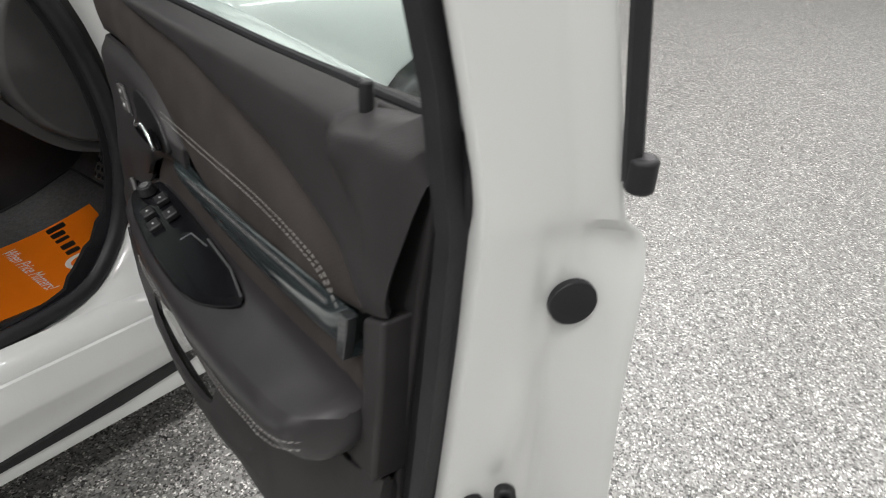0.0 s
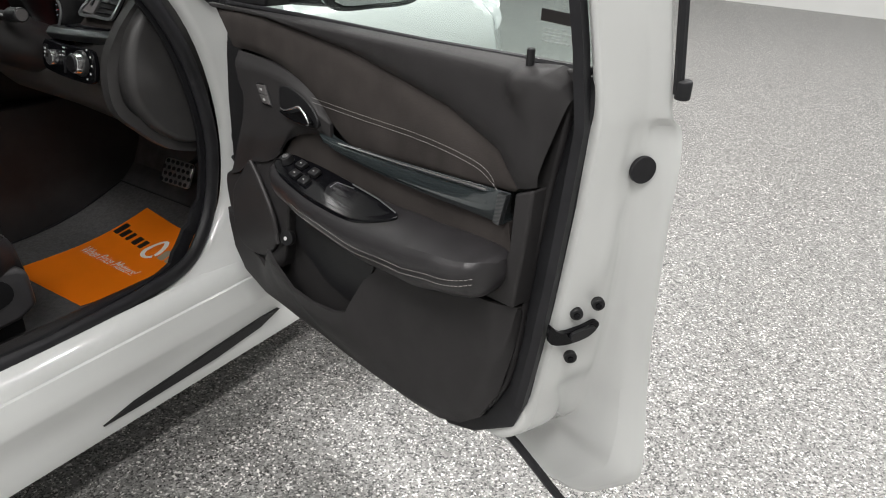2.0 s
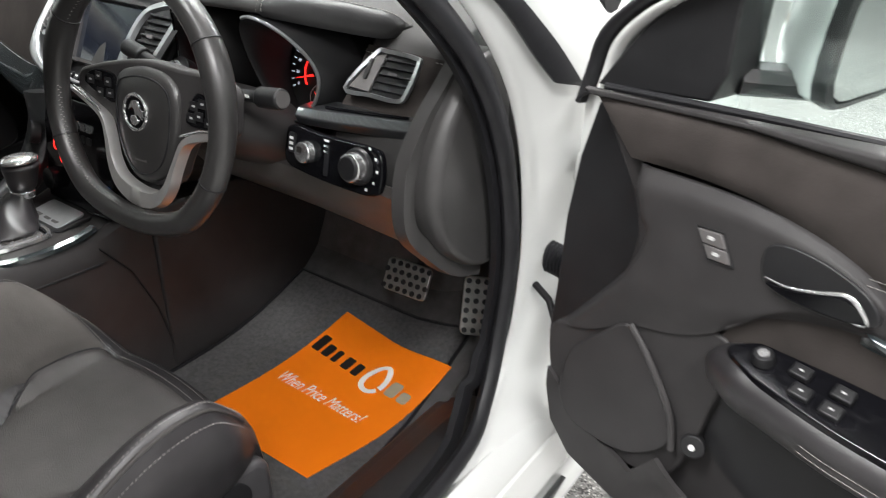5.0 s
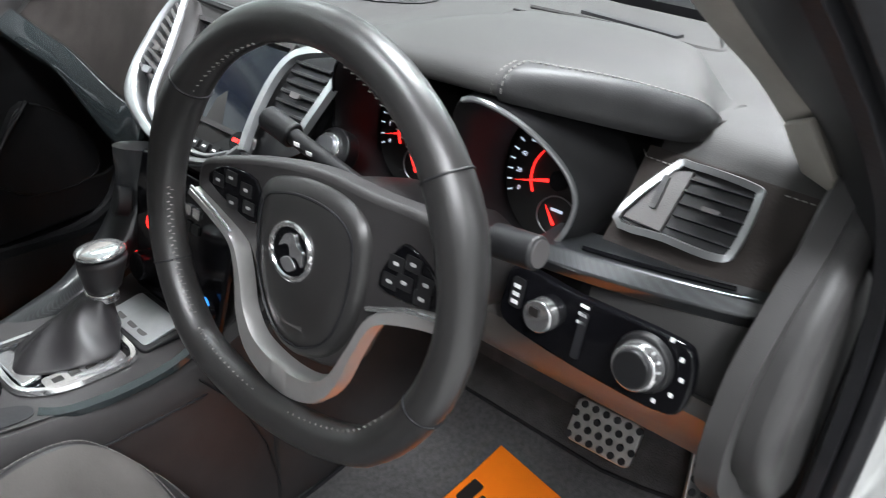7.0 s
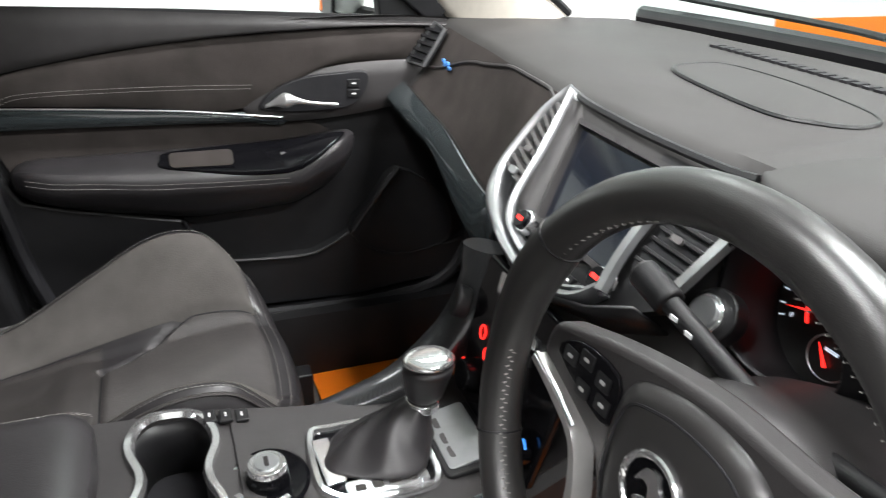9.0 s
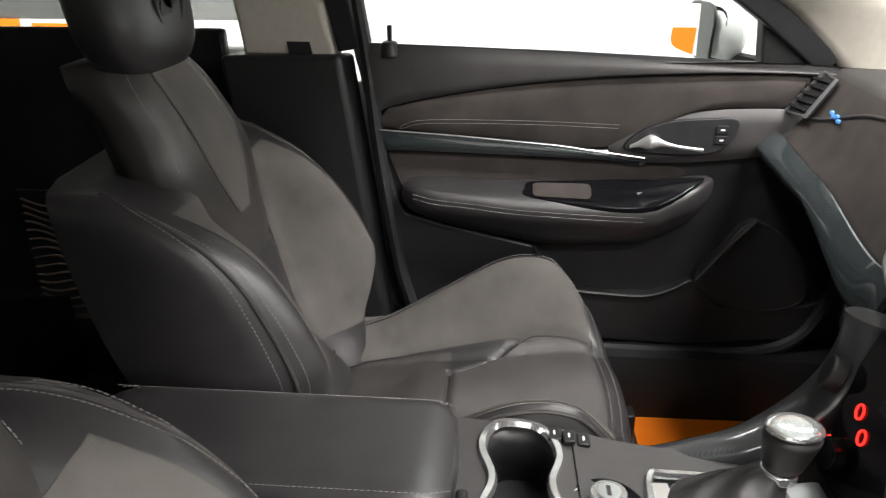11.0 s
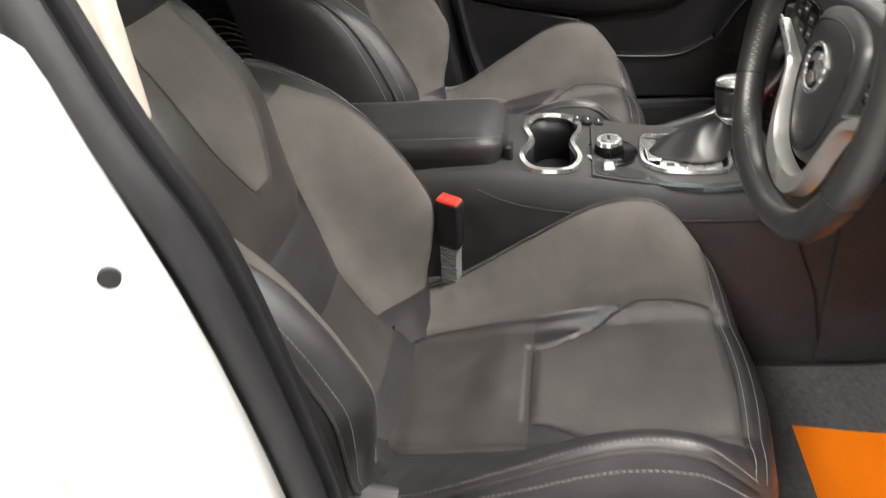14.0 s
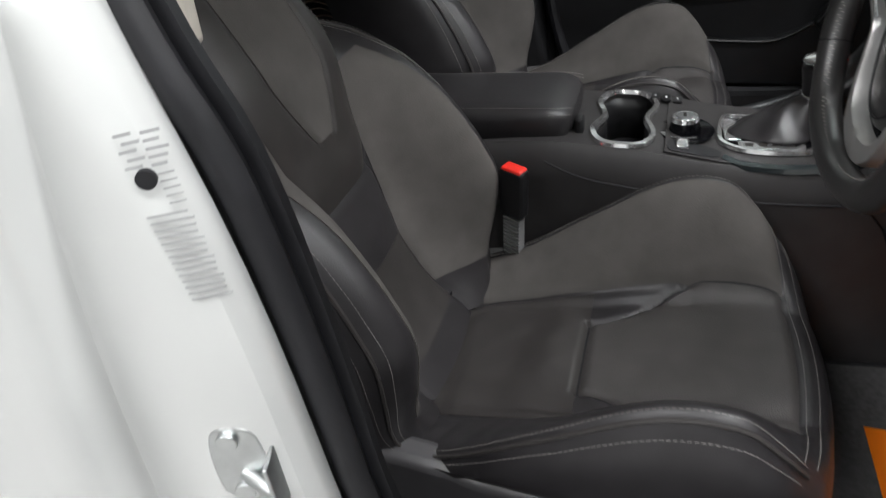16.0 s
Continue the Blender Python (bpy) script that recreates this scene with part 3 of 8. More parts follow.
part("rear_window", loft([[(x, -1.5 - 0.75 * k + 0.1 * (abs(x) / 0.66) ** 2 * k, 1.37 - 0.35 * k - 0.05 * (abs(x) / 0.66) ** 3) for x in steps(-0.68, 0.68, 9)] for k in (0.0, 0.5, 1.0)], closed=False), TINT, car, "dark rear window added to shut out light").modifiers.new("s", "SOLIDIFY").thickness = 0.004
for s in (1, -1):
    part("rear_side_window", loft([[(s * (0.86 - 0.2 * k), y, 1.05 + 0.31 * k) for y in steps(-1.45, -0.18, 6)] for k in (0.0, 0.5, 1.0)], closed=False), TINT, car, "dark rear side window added to shut out light").modifiers.new("s", "SOLIDIFY").thickness = 0.004
for s in (1, -1):
    part("rear_door_trim", box(min(s * 0.77, s * 0.80), max(s * 0.77, s * 0.80), -1.45, -0.36, 0.25, 1.04), PLASTIC2, car, bevel=0.01)
# passenger side and rear body, closing the cabin
part("rear_side", box(-0.93, -0.80, -2.2, -0.16, 0.2, 1.0), WHITE, car, bevel=0.03)
part("rear_body", box(-0.8, 0.8, -2.4, -1.4, 0.3, 1.0), WHITE, car, bevel=0.05)
part("passenger_sill", loft([[(-x, y, z) for x, z in [(0.66, 0.30), (0.68, 0.385), (0.76, 0.39), (0.88, 0.38), (0.93, 0.25), (0.9, 0.15), (0.66, 0.16)]] for y in (-1.2, 1.05)]), PLASTIC2, car)
part("under_body", box(-0.80, 0.80, -1.6, 1.3, 0.14, 0.18), PLASTIC2, car)


# ---- cabin floor ----
def foot(x, y):
    """Height of the driver's floor."""
    k = smooth((y - 0.62) / 0.55)
    return 0.238 + 0.10 * k * k + 0.04 * smooth((x - 0.48) / 0.2) * smooth((y - 0.72) / 0.3)


def floor_surface(u, v):
    x, y = 0.10 + 0.58 * u, -0.9 + 2.15 * v
    z = foot(x, y) + 0.45 * max(0, y - 1.03) * 1.6
    return (x, y, z)


part("floor_carpet", patch(floor_surface, steps(0, 1, 14), steps(0, 1, 40), 0, 0.02), CARPET, car, "black loop carpet", sub=1)
part("floor_carpet", box(-0.68, -0.10, -0.9, 1.2, 0.2, 0.24), CARPET, car)
part("toe_board", loft([[(-0.70, y, z), (0.72, y, z)] for y, z in ((1.03, 0.22), (1.12, 0.42), (1.2, 0.7), (1.2, 0.95))], closed=False), CARPET, car).modifiers.new("s", "SOLIDIFY").thickness = 0.01
part("kick_panel", loft([[(x, y, z) for y, z in [(0.87, 0.38), (0.90, 0.5), (0.90, 0.74), (1.2, 0.74), (1.2, 0.25), (0.9, 0.25)]] for x in (0.735, 0.77)]), PLASTIC2, car)

def mat_surface(u, v):
    x = 0.155 + 0.495 * u - 0.02 * v
    y = 0.36 + 0.67 * v
    return (x, y, foot(x, y) + 0.008)


MATM = material("carpet_mat_pile", (0.075, 0.073, 0.074), 1.0, vary=0.25, scale=120, bump=1.0, bump_scale=450)
cmat = part("carpet_floor_mat", patch(mat_surface, steps(0, 1, 12), steps(0, 1, 20), 0, 0.008), MATM)
tagged(cmat, "black carpet floor mat with a bound edge in the driver footwell", "floor mat")
edge = [mat_surface(u, 0) for u in steps(0, 1, 8)] + [mat_surface(1, v) for v in steps(0, 1, 10)] + [mat_surface(u, 1) for u in steps(1, 0, 8)] + [mat_surface(0, v) for v in steps(1, 0, 10)]
part("binding", tube([Vector(p) for p in edge], 0.004, 6), RUBBER, cmat)
part("fixing_button", disc(Vector(mat_surface(0.93, 0.22)) + Vector((0, 0, 0.002)), (0, 0.1, 1), 0.016, 0.006, 20), PLASTIC2, cmat, bevel=0.001)


# printed paper mat
def paper_surface(u, v):
    x0, y0 = 0.291 + 0.29 * u, 0.592 + 0.006 * u
    x1, y1 = 0.330 + 0.322 * u, 0.975 - 0.052 * u
    x, y = x0 + (x1 - x0) * v, y0 + (y1 - y0) * v
    z = foot(x, y) + 0.0105 + 0.004 * math.sin(3 * v + 2 * u) * v
    return (x, y, z + 0.02 * u * v ** 4)


paper = part("paper_floor_mat", patch(paper_surface, steps(0, 1, 12), steps(0, 1, 14), 0, 0.0006), ORANGE)
tagged(paper, "printed orange paper mat lying in the driver footwell", "floor mat")


def on_paper(u, v, lift=0.0012):
    p, q, r = Vector(paper_surface(u, v)), Vector(paper_surface(u + 0.01, v)), Vector(paper_surface(u, v + 0.01))
    return p + (q - p).cross(r - p).normalized() * lift


def on_paper_plate(outline, name, mat_, label=""):
    bm = bmesh.new()
    vs = [bm.verts.new(on_paper(a, c)) for a, c in outline]
    bm.faces.new(vs)
    return part(name, bm, mat_, paper, label)


INK = material("black_ink", (0.015, 0.013, 0.012), 0.5)
WINK = material("white_ink", (0.82, 0.80, 0.76), 0.5)
GINK = material("grey_ink", (0.35, 0.30, 0.22), 0.5)
# the maker's mark: plain upright bars, a curl, and two more bars
for k, (w, h) in enumerate(((0.075, 0.115), (0.07, 0.085), (0.05, 0.085), (0.07, 0.085), (0.06, 0.085))):
    a = 0.035 + 0.098 * k
    on_paper_plate(rounded(a, a + w, 0.70, 0.70 + h, 0.012, 3), "logo_bar", INK)
part("logo_curl", sweep([on_paper(0.625 + 0.075 * math.cos(t) * (1 - 0.25 * math.sin(t)), 0.755 + 0.095 * math.sin(t), 0.002) for t in steps(-0.5, 5.6, 30)], [(-0.006, 0), (0.006, 0), (0.006, 0.0004), (-0.006, 0.0004)]), WINK, paper, "white curl of the maker's mark")
on_paper_plate(rounded(0.74, 0.83, 0.70, 0.80, 0.02, 3), "logo_bar", GINK)
on_paper_plate(rounded(0.85, 0.93, 0.70, 0.77, 0.02, 3), "logo_bar", GINK)
# slogan, bent onto the paper
slogan = text_mesh("When Price Matters!", 1.0, Matrix(), WINK, "slogan", paper, "white handwritten-style slogan", shear=0.25, depth=0)
xs = [v.co.x for v in slogan.data.vertices]
x0, x1 = min(xs), max(xs)
for v in slogan.data.vertices:
    a = 0.10 + 0.72 * (v.co.x - x0) / (x1 - x0)
    v.co = on_paper(a, 0.475 + v.co.y * 0.115 + (a - 0.45) * 0.05, 0.0014)


# ---- seats ----
def bolster(t):
    t = abs(t)
    if t < 0.82:
        return smooth((t - 0.42) / 0.40)
    return 1 - 0.42 * ((t - 0.82) / 0.18) ** 2


def side_roll(t):
    """Rise of the cushion's bolsters, highest just inside the welt."""
    s = max(0.0, (abs(t) - 0.44) / 0.48)
    if s < 1:
        return s * s * (3 - 2 * s) * 0.45 + 0.55 * s * (1.55 - 0.55 * s)
    return 1 - 0.30 * ((s - 1) / 0.167) ** 2


CUSHION = [(0.0, 0.400, 0.030, 0.225), (0.17, 0.410, 0.045, 0.242), (0.4, 0.422, 0.10, 0.255), (0.63, 0.436, 0.148, 0.262), (0.8, 0.447, 0.135, 0.262), (0.91, 0.452, 0.09, 0.255), (1.0, 0.440, 0.045, 0.235)]
# backrest by height: centre line, wing ridge, half width, back of the shell
BACK = [(0.41, 0.0, 0.02, 0.215, -0.14), (0.47, -0.05, 0.012, 0.24, -0.18), (0.54, -0.08, 0.028, 0.252, -0.21), (0.605, -0.10, 0.036, 0.258, -0.24), (0.655, -0.113, 0.018, 0.257, -0.26), (0.70, -0.125, -0.006, 0.254, -0.275), (0.75, -0.138, -0.042, 0.25, -0.29), (0.79, -0.148, -0.09, 0.247, -0.30), (0.812, -0.153, -0.135, 0.244, -0.305), (0.832, -0.158, -0.185, 0.24, -0.31), (0.846, -0.162, -0.23, 0.232, -0.315), (0.855, -0.164, -0.27, 0.22, -0.32)]
SPINE = [(0.62, -0.122), (0.70, -0.126), (0.75, -0.138), (0.822, -0.153), (0.866, -0.166), (0.915, -0.188), (0.955, -0.212), (0.98, -0.23), (1.0, -0.246)]
YOKE_W = [(0.62, 0.10), (0.75, 0.122), (0.84, 0.148), (0.88, 0.147), (0.915, 0.136), (0.955, 0.130), (0.98, 0.115), (1.0, 0.088)]
# half widths of the suede diamond and of the leather yoke's seam, by height
FIELD = [(0.760, 0.020), (0.775, 0.030), (0.80, 0.044), (0.825, 0.056), (0.85, 0.064), (0.90, 0.068), (0.945, 0.066), (0.985, 0.058)]
SEAM = [(0.44, 0.105), (0.46, 0.10), (0.54, 0.086), (0.57, 0.083), (0.60, 0.088), (0.75, 0.10), (0.84, 0.118), (0.87, 0.13)]


def curve_table(table, t):
    """Smooth interpolation through rows of (key, value, value, ...)."""
    if t <= table[0][0]:
        return table[0][1:]
    if t >= table[-1][0]:
        return table[-1][1:]
    i = next(k for k in range(len(table) - 1) if t <= table[k + 1][0])
    (x1, *a), (x2, *b) = table[i], table[i + 1]
    x0, *p = table[max(i - 1, 0)]
    x3, *q = table[min(i + 2, len(table) - 1)]
    f, h = (t - x1) / (x2 - x1), x2 - x1
    out = []
    for p_, a_, b_, q_ in zip(p, a, b, q):
        m1 = h * (b_ - p_) / (x2 - x0)
        m2 = h * (q_ - a_) / (x3 - x1)
        out.append((2 * f ** 3 - 3 * f * f + 1) * a_ + (f ** 3 - 2 * f * f + f) * m1 + (3 * f * f - 2 * f ** 3) * b_ + (f ** 3 - f * f) * m2)
    return tuple(out)


def dip(d, width):
    return math.exp(-(d / width) ** 2)


def field_edge(b):
    """Half width of the cushion's front field."""
    return 0.29 + 0.26 * smooth((b - 0.43) / 0.30)


def cushion_top(a, b):
    z, h, w = curve_table(CUSHION, max(0.0, min(1.0, b)))
    z += h * side_roll(a)
    t = abs(a)
    z -= 0.006 * dip(t - 0.53, 0.022) * smooth((0.97 - b) / 0.05)
    if t < 0.53:
        z += 0.007 * (1 - (t / 0.53) ** 2)
        z += 0.008 * dip(b - 0.33, 0.06) * (1 - (t / 0.53) ** 2) - 0.004 * dip(b - 0.07, 0.03)
    if b > 0.40:
        z -= 0.009 * dip(t - field_edge(b), 0.016) * smooth((b - 0.40) / 0.03) * smooth((0.97 - b) / 0.05)
    if t < 0.31:
        z -= 0.009 * dip(b - 0.425, 0.011)
    # creases where the leather is sat on
    z += 0.0016 * math.sin(34 * b + 9 * a + 3 * math.sin(7 * a)) * dip(t - 0.30, 0.22) * dip(b - 0.28, 0.12)
    z += 0.0012 * math.sin(95 * b + 14 * t) * dip(t - 0.78, 0.10) * dip(b - 0.16, 0.12)
    z -= 0.004 * dip(b - 0.945, 0.010) * smooth((0.9 - t) / 0.1)
    return (w * a, -0.03 + 0.525 * b - 0.035 * a * a * smooth((b - 0.7) / 0.3), z)


def back_front(a, z):
    z = max(0.41, min(0.855, z))
    y, r, w, _ = curve_table(BACK, z)
    t = abs(a)
    k = bolster(a)
    y = y + (r - y) * k
    s = curve_table(SEAM, z)[0] / w
    y -= 0.006 * dip(t - s, 0.02) * smooth((0.84 - z) / 0.04)
    if t < s:
        y += 0.008 * (1 - (t / s) ** 2) * (1 - smooth((z - 0.60) / 0.06)) - 0.012 * smooth((z - 0.66) / 0.04)
    elif t < 0.8:
        y += 0.010 * math.sin(math.pi * (t - s) / (0.8 - s)) * smooth((0.82 - z) / 0.08)
    y += 0.0014 * math.sin(60 * z + 8 * t) * dip(t - 0.6, 0.15) * dip(z - 0.50, 0.06)
    return (w * a, y, z)


def yoke_front(a, z):
    y, hw = curve_table(SPINE, z)[0], curve_table(YOKE_W, z)[0]
    x = abs(a) * hw
    y += 0.010 * smooth((z - 0.66) / 0.08) - 0.045 * abs(a) ** 7
    if 0.755 < z:
        y -= 0.004 * dip(x - curve_table(FIELD, z)[0], 0.005) * smooth((z - 0.758) / 0.006)
    return (hw * a, y, z)


def seat(name, at, side, label, length=1.0):
    """side: +1 when the outer flank is at +x."""
    M = Matrix.Translation(at)
    C = M @ Matrix.Scale(length, 4, (0, 1, 0))
    A = steps(-1, 1, 101)
    rings = []
    for b in steps(0, 1, 84):
        rg = [cushion_top(a, b) for a in A]
        w = curve_table(CUSHION, b)[2]
        y = -0.03 + 0.525 * b
        zs_ = rg[-1][2]
        ye = rg[-1][1]
        rg += [(w * 1.015, ye, zs_ - 0.012), (w * 1.02, ye, 0.445), (w * 0.97, ye, 0.425), (w * 0.86, ye, 0.36), (0, y, 0.33), (-w * 0.86, ye, 0.36), (-w * 0.97, ye, 0.425), (-w * 1.02, ye, 0.445), (-w * 1.015, ye, zs_ - 0.012)]
        rings.append(rg)
    last = rings[-1]
    for k, f_, q in ((0.008, 0.86, 0.995), (0.014, 0.6, 0.985), (0.012, 0.2, 0.96), (0.0, 0.0, 0.93)):
        rings.append([(x * q, y + k, 0.36 + (z - 0.36) * f_) for x, y, z in last])
    root = part(name, loft(rings, bm=None), LEATHER, None, smooth=60, m=C)
    tagged(root, label, "car seat", "front seats")
    # fields of the cushion
    part("cushion_insert", patch(cushion_top, steps(-0.52, 0.52, 61), steps(0.055, 0.425, 50), 0.0012, 0.003), LEATHER2, root, "creased dark leather seat insert", m=C)
    part("front_field", patch(lambda u, v: cushion_top(u * field_edge(v), v), steps(-1, 1, 35), steps(0.43, 0.94, 40), 0.0014, 0.003), SUEDE2, root, "smooth dark seat field with a bound edge", m=C)
    part("inner_bolster_cover", patch(cushion_top, steps(0.54, 0.90, 26) if side < 0 else steps(-0.90, -0.54, 26), steps(0.05, 0.95, 60), 0.0014, 0.003), SUEDE, root, "grey suede bolster", m=C)
    if side < 0:
        part("outer_bolster_cover", patch(cushion_top, steps(-0.90, -0.54, 26), steps(0.05, 0.95, 60), 0.0014, 0.003), SUEDE, root, "grey suede bolster", m=C)
    edge_ = [(-field_edge(b), b) for b in steps(0.94, 0.43, 40)] + [(a, 0.4255) for a in steps(-0.285, 0.285, 24)] + [(field_edge(b), b) for b in steps(0.43, 0.94, 40)]
    part("field_piping", tube([Vector(cushion_top(a, b)) + Vector((0, 0, 0.0012)) for a, b in edge_], 0.0021, 6), RUBBER, root, "dark seam piping", m=C)
    lines = []
    for s in (-1, 1):
        ln = [Vector(cushion_top(s * 0.93, b)) + Vector((s * 0.001, 0, 0.0015)) for b in steps(0.06, 0.965, 40)]
        lines += [ln, [Vector(cushion_top(s * 0.985, b)) + Vector((s * 0.002, 0, 0.0008)) for b in steps(0.06, 0.965, 40)]]
    for b in (0.955, 0.985):
        lines.append([Vector(cushion_top(a, b)) + Vector((0, 0.001, 0.0015)) for a in steps(-0.93, 0.93, 40)])
    part("stitching", stitches(lines), THREAD, root, "pale contrast stitching", m=C)
    for s in (-1, 1):
        part("piping", tube([Vector(cushion_top(s * 0.957, b)) + Vector((s * 0.0015, 0, 0.001)) for b in steps(0.05, 0.97, 50)], 0.0028, 6), LEATHER2, root, m=C)
    # backrest: lower body with its wings
    rings = []
    for z in steps(0.41, 0.855, 58):
        y, r, w, yb = curve_table(BACK, z)
        fr_ = [back_front(a, z) for a in A]
        ye = fr_[-1][1]
        ym = min(ye - 0.02, (ye + yb) / 2)
        yb = min(yb, ym - 0.02)
        rings.append(fr_ + [(w * 1.03, ye - 0.02, z), (w * 1.035, ym, z), (w * 0.98, yb + 0.01, z), (w * 0.7, yb - 0.01, z), (0, yb - 0.02, z), (-w * 0.7, yb - 0.01, z), (-w * 0.98, yb + 0.01, z), (-w * 1.035, ym, z), (-w * 1.03, ye - 0.02, z)])
    part("backrest", loft(rings), LEATHER, root, "black leather backrest with winged bolsters", smooth=60, m=M)
    rings = []
    for z in steps(0.62, 1.0, 90):
        hw, y = curve_table(YOKE_W, z)[0], curve_table(SPINE, z)[0]
        rings.append([yoke_front(a, z) for a in steps(-1, 1, 81)] + [(hw * 0.98, y - 0.07, z - 0.005), (hw * 0.8, y - 0.10, z - 0.01), (0, y - 0.105, z - 0.01), (-hw * 0.8, y - 0.10, z - 0.01), (-hw * 0.98, y - 0.07, z - 0.005)])
    part("backrest_yoke", loft(rings), LEATHER2, root, "leather yoke framing the suede field", smooth=60, m=M)
    part("backrest_insert", patch(lambda u, v: yoke_front(u * (curve_table(FIELD, v)[0] - 0.0005) / curve_table(YOKE_W, v)[0], v), steps(-1, 1, 25), steps(0.764, 0.985, 60), -0.0016, -0.004), SUEDE, root, "grey suede diamond in the backrest", m=M)
    wide = lambda z: curve_table(BACK, z)[2]  # noqa: E731
    part("lower_insert", patch(lambda u, v: back_front(u * (curve_table(SEAM, v)[0] - 0.003) / wide(v), v), steps(-1, 1, 21), steps(0.445, 0.575, 18), -0.0014, -0.003), LEATHER2, root, "dark leather lumbar panel", m=M)
    for s in (-1, 1):
        part("side_insert", patch(lambda u, v: back_front(s * ((curve_table(SEAM, v)[0] + 0.002) / wide(v) * (1 - u) + 0.80 * u), v), steps(0.0, 1, 24), steps(0.47, 0.822, 44), -0.0014 * s, -0.003 * s), SUEDE, root, "grey suede bolster", m=M)
    lines = []
    for s in (-1, 1):
        for a, o in ((0.93, 0.001), (0.995, 0.002)):
            lines.append([Vector(back_front(s * a, z)) + Vector((s * 0.002, o, 0.001)) for z in steps(0.45, 0.854, 70)])
        lines.append([Vector(yoke_front(s * 0.88, z)) + Vector((s * 0.001, 0.002, 0)) for z in steps(0.86, 0.985, 16)])
    part("stitching", stitches(lines), THREAD, root, "pale contrast stitching", m=M)
    for s in (-1, 1):
        part("piping", tube([Vector(back_front(s * 0.962, z)) + Vector((s * 0.002, 0.001, 0)) for z in steps(0.44, 0.855, 60)], 0.003, 6), LEATHER2, root, m=M)
    # headrest with a pressed emblem
    rings = []
    for k in steps(-1, 1, 13):
        ww, zz = 0.13 * (1 - 0.35 * abs(k) ** 3), 1.072 + 0.10 * k
        yy = -0.25 - 0.03 * (k + 1) / 2
        dd = 0.055 * (1 - 0.5 * abs(k) ** 4)
        rings.append([(ww * math.copysign(abs(math.cos(t)) ** 0.6, math.cos(t)), yy + dd * math.copysign(abs(math.sin(t)) ** 0.7, math.sin(t)), zz) for t in steps(0, 2 * math.pi, 25)[:-1]])
    hr = part("headrest", loft(rings), LEATHER, root, "black leather headrest with a pressed emblem", sub=1, m=M)
    em = tube([(0.045 * math.cos(t), -0.2095, 1.075 + 0.045 * math.sin(t)) for t in steps(0, 2 * math.pi, 33)[:-1]], 0.003, 6, closed=True, up=(0, 1, 0))
    disc((0.0, -0.2105, 1.088), (0, 1, 0), 0.026, 0.005, 16, bm=em)
    disc((0.012, -0.2105, 1.06), (0, 1, 0), 0.02, 0.005, 16, bm=em)
    part("pressed_emblem", em, PLASTIC2, hr, m=M)
    return root


THREAD = material("pale_thread", (0.22, 0.21, 0.20), 0.8)
SUEDE2 = material("smooth_dark_cloth", (0.052, 0.048, 0.047), 0.46, vary=0.2, scale=20, bump=0.5, bump_scale=600)
driver_seat = seat("driver_seat", (0.396, 0, 0), 1, "black leather and grey suede sports seat with creased cushion")
passenger_seat = seat("passenger_seat", (-0.375, -0.08, 0.052), -1, "black leather and grey suede sports seat with winged backrest", 0.97)

COVERM = material("seat_plastic", (0.055, 0.053, 0.056), 0.36, vary=0.1, scale=30, bump=0.1, bump_scale=900, spec=0.7)
# trim at the outer flank of the driver seat with lever and switches
cover = [(-0.06, 0.462), (0.0, 0.457), (0.06, 0.446), (0.10, 0.430), (0.16, 0.424), (0.30, 0.437), (0.42, 0.440), (0.458, 0.434), (0.476, 0.415), (0.48, 0.335), (0.44, 0.315), (0.35, 0.308), (0.15, 0.30), (0.02, 0.315), (-0.06, 0.34)]
part("seat_side_cover", loft([[(x, y, z) for y, z in cover] for x in (0.60, 0.645)]), COVERM, driver_seat, "moulded black seat side cover", bevel=0.012)
part("switch_recess", loft([[(x, a, c) for a, c in blob([(0.25, 0.375), (0.30, 0.405), (0.35, 0.425), (0.41, 0.424), (0.435, 0.395), (0.42, 0.365), (0.34, 0.355), (0.27, 0.355)], 4)] for x in (0.64, 0.6475)]), PLASTIC2, driver_seat)
lv = spline([(0.662, 0.172, 0.366), (0.664, 0.195, 0.388), (0.666, 0.24, 0.408), (0.664, 0.29, 0.424), (0.66, 0.322, 0.430)], 5)
part("recliner_lever", sweep(lv, [(-0.012, -0.012), (0.012, -0.010), (0.012, 0.012), (-0.012, 0.014)], (0, 0, 1)), COVERM, driver_seat, "dark plastic recliner lever", bevel=0.005)
s1 = part("seat_switch", box(0.646, 0.657, 0.316, 0.356, 0.382, 0.398), GLOSS, driver_seat, "slide switch with white arrows", bevel=0.003)
s2 = part("seat_switch", box(0.646, 0.657, 0.366, 0.388, 0.384, 0.416), GLOSS, driver_seat, "height switch with white arrows", bevel=0.003)


def arrow(cy, cz, ang, s=0.005):
    pts = [(0, 1), (0.9, 0.1), (0.35, 0.1), (0.35, -0.8), (-0.35, -0.8), (-0.35, 0.1), (-0.9, 0.1)]
    c, d = math.cos(radians(ang)), math.sin(radians(ang))
    return loft([[(x, cy + s * (a * c - b * d), cz + s * (a * d + b * c)) for a, b in pts] for x in (0.657, 0.6578)])


WMARK = material("white_marking", (0.8, 0.8, 0.8), 0.5)
part("arrow", arrow(0.327, 0.383, 90), WMARK, driver_seat)
part("arrow", arrow(0.346, 0.383, -90), WMARK, driver_seat)
part("arrow", arrow(0.377, 0.400, 0), WMARK, driver_seat)
part("arrow", arrow(0.377, 0.388, 180), WMARK, driver_seat)
part("seat_rail", box(0.54, 0.58, -0.15, 0.47, 0.245, 0.30), PLASTIC2, driver_seat, bevel=0.004)
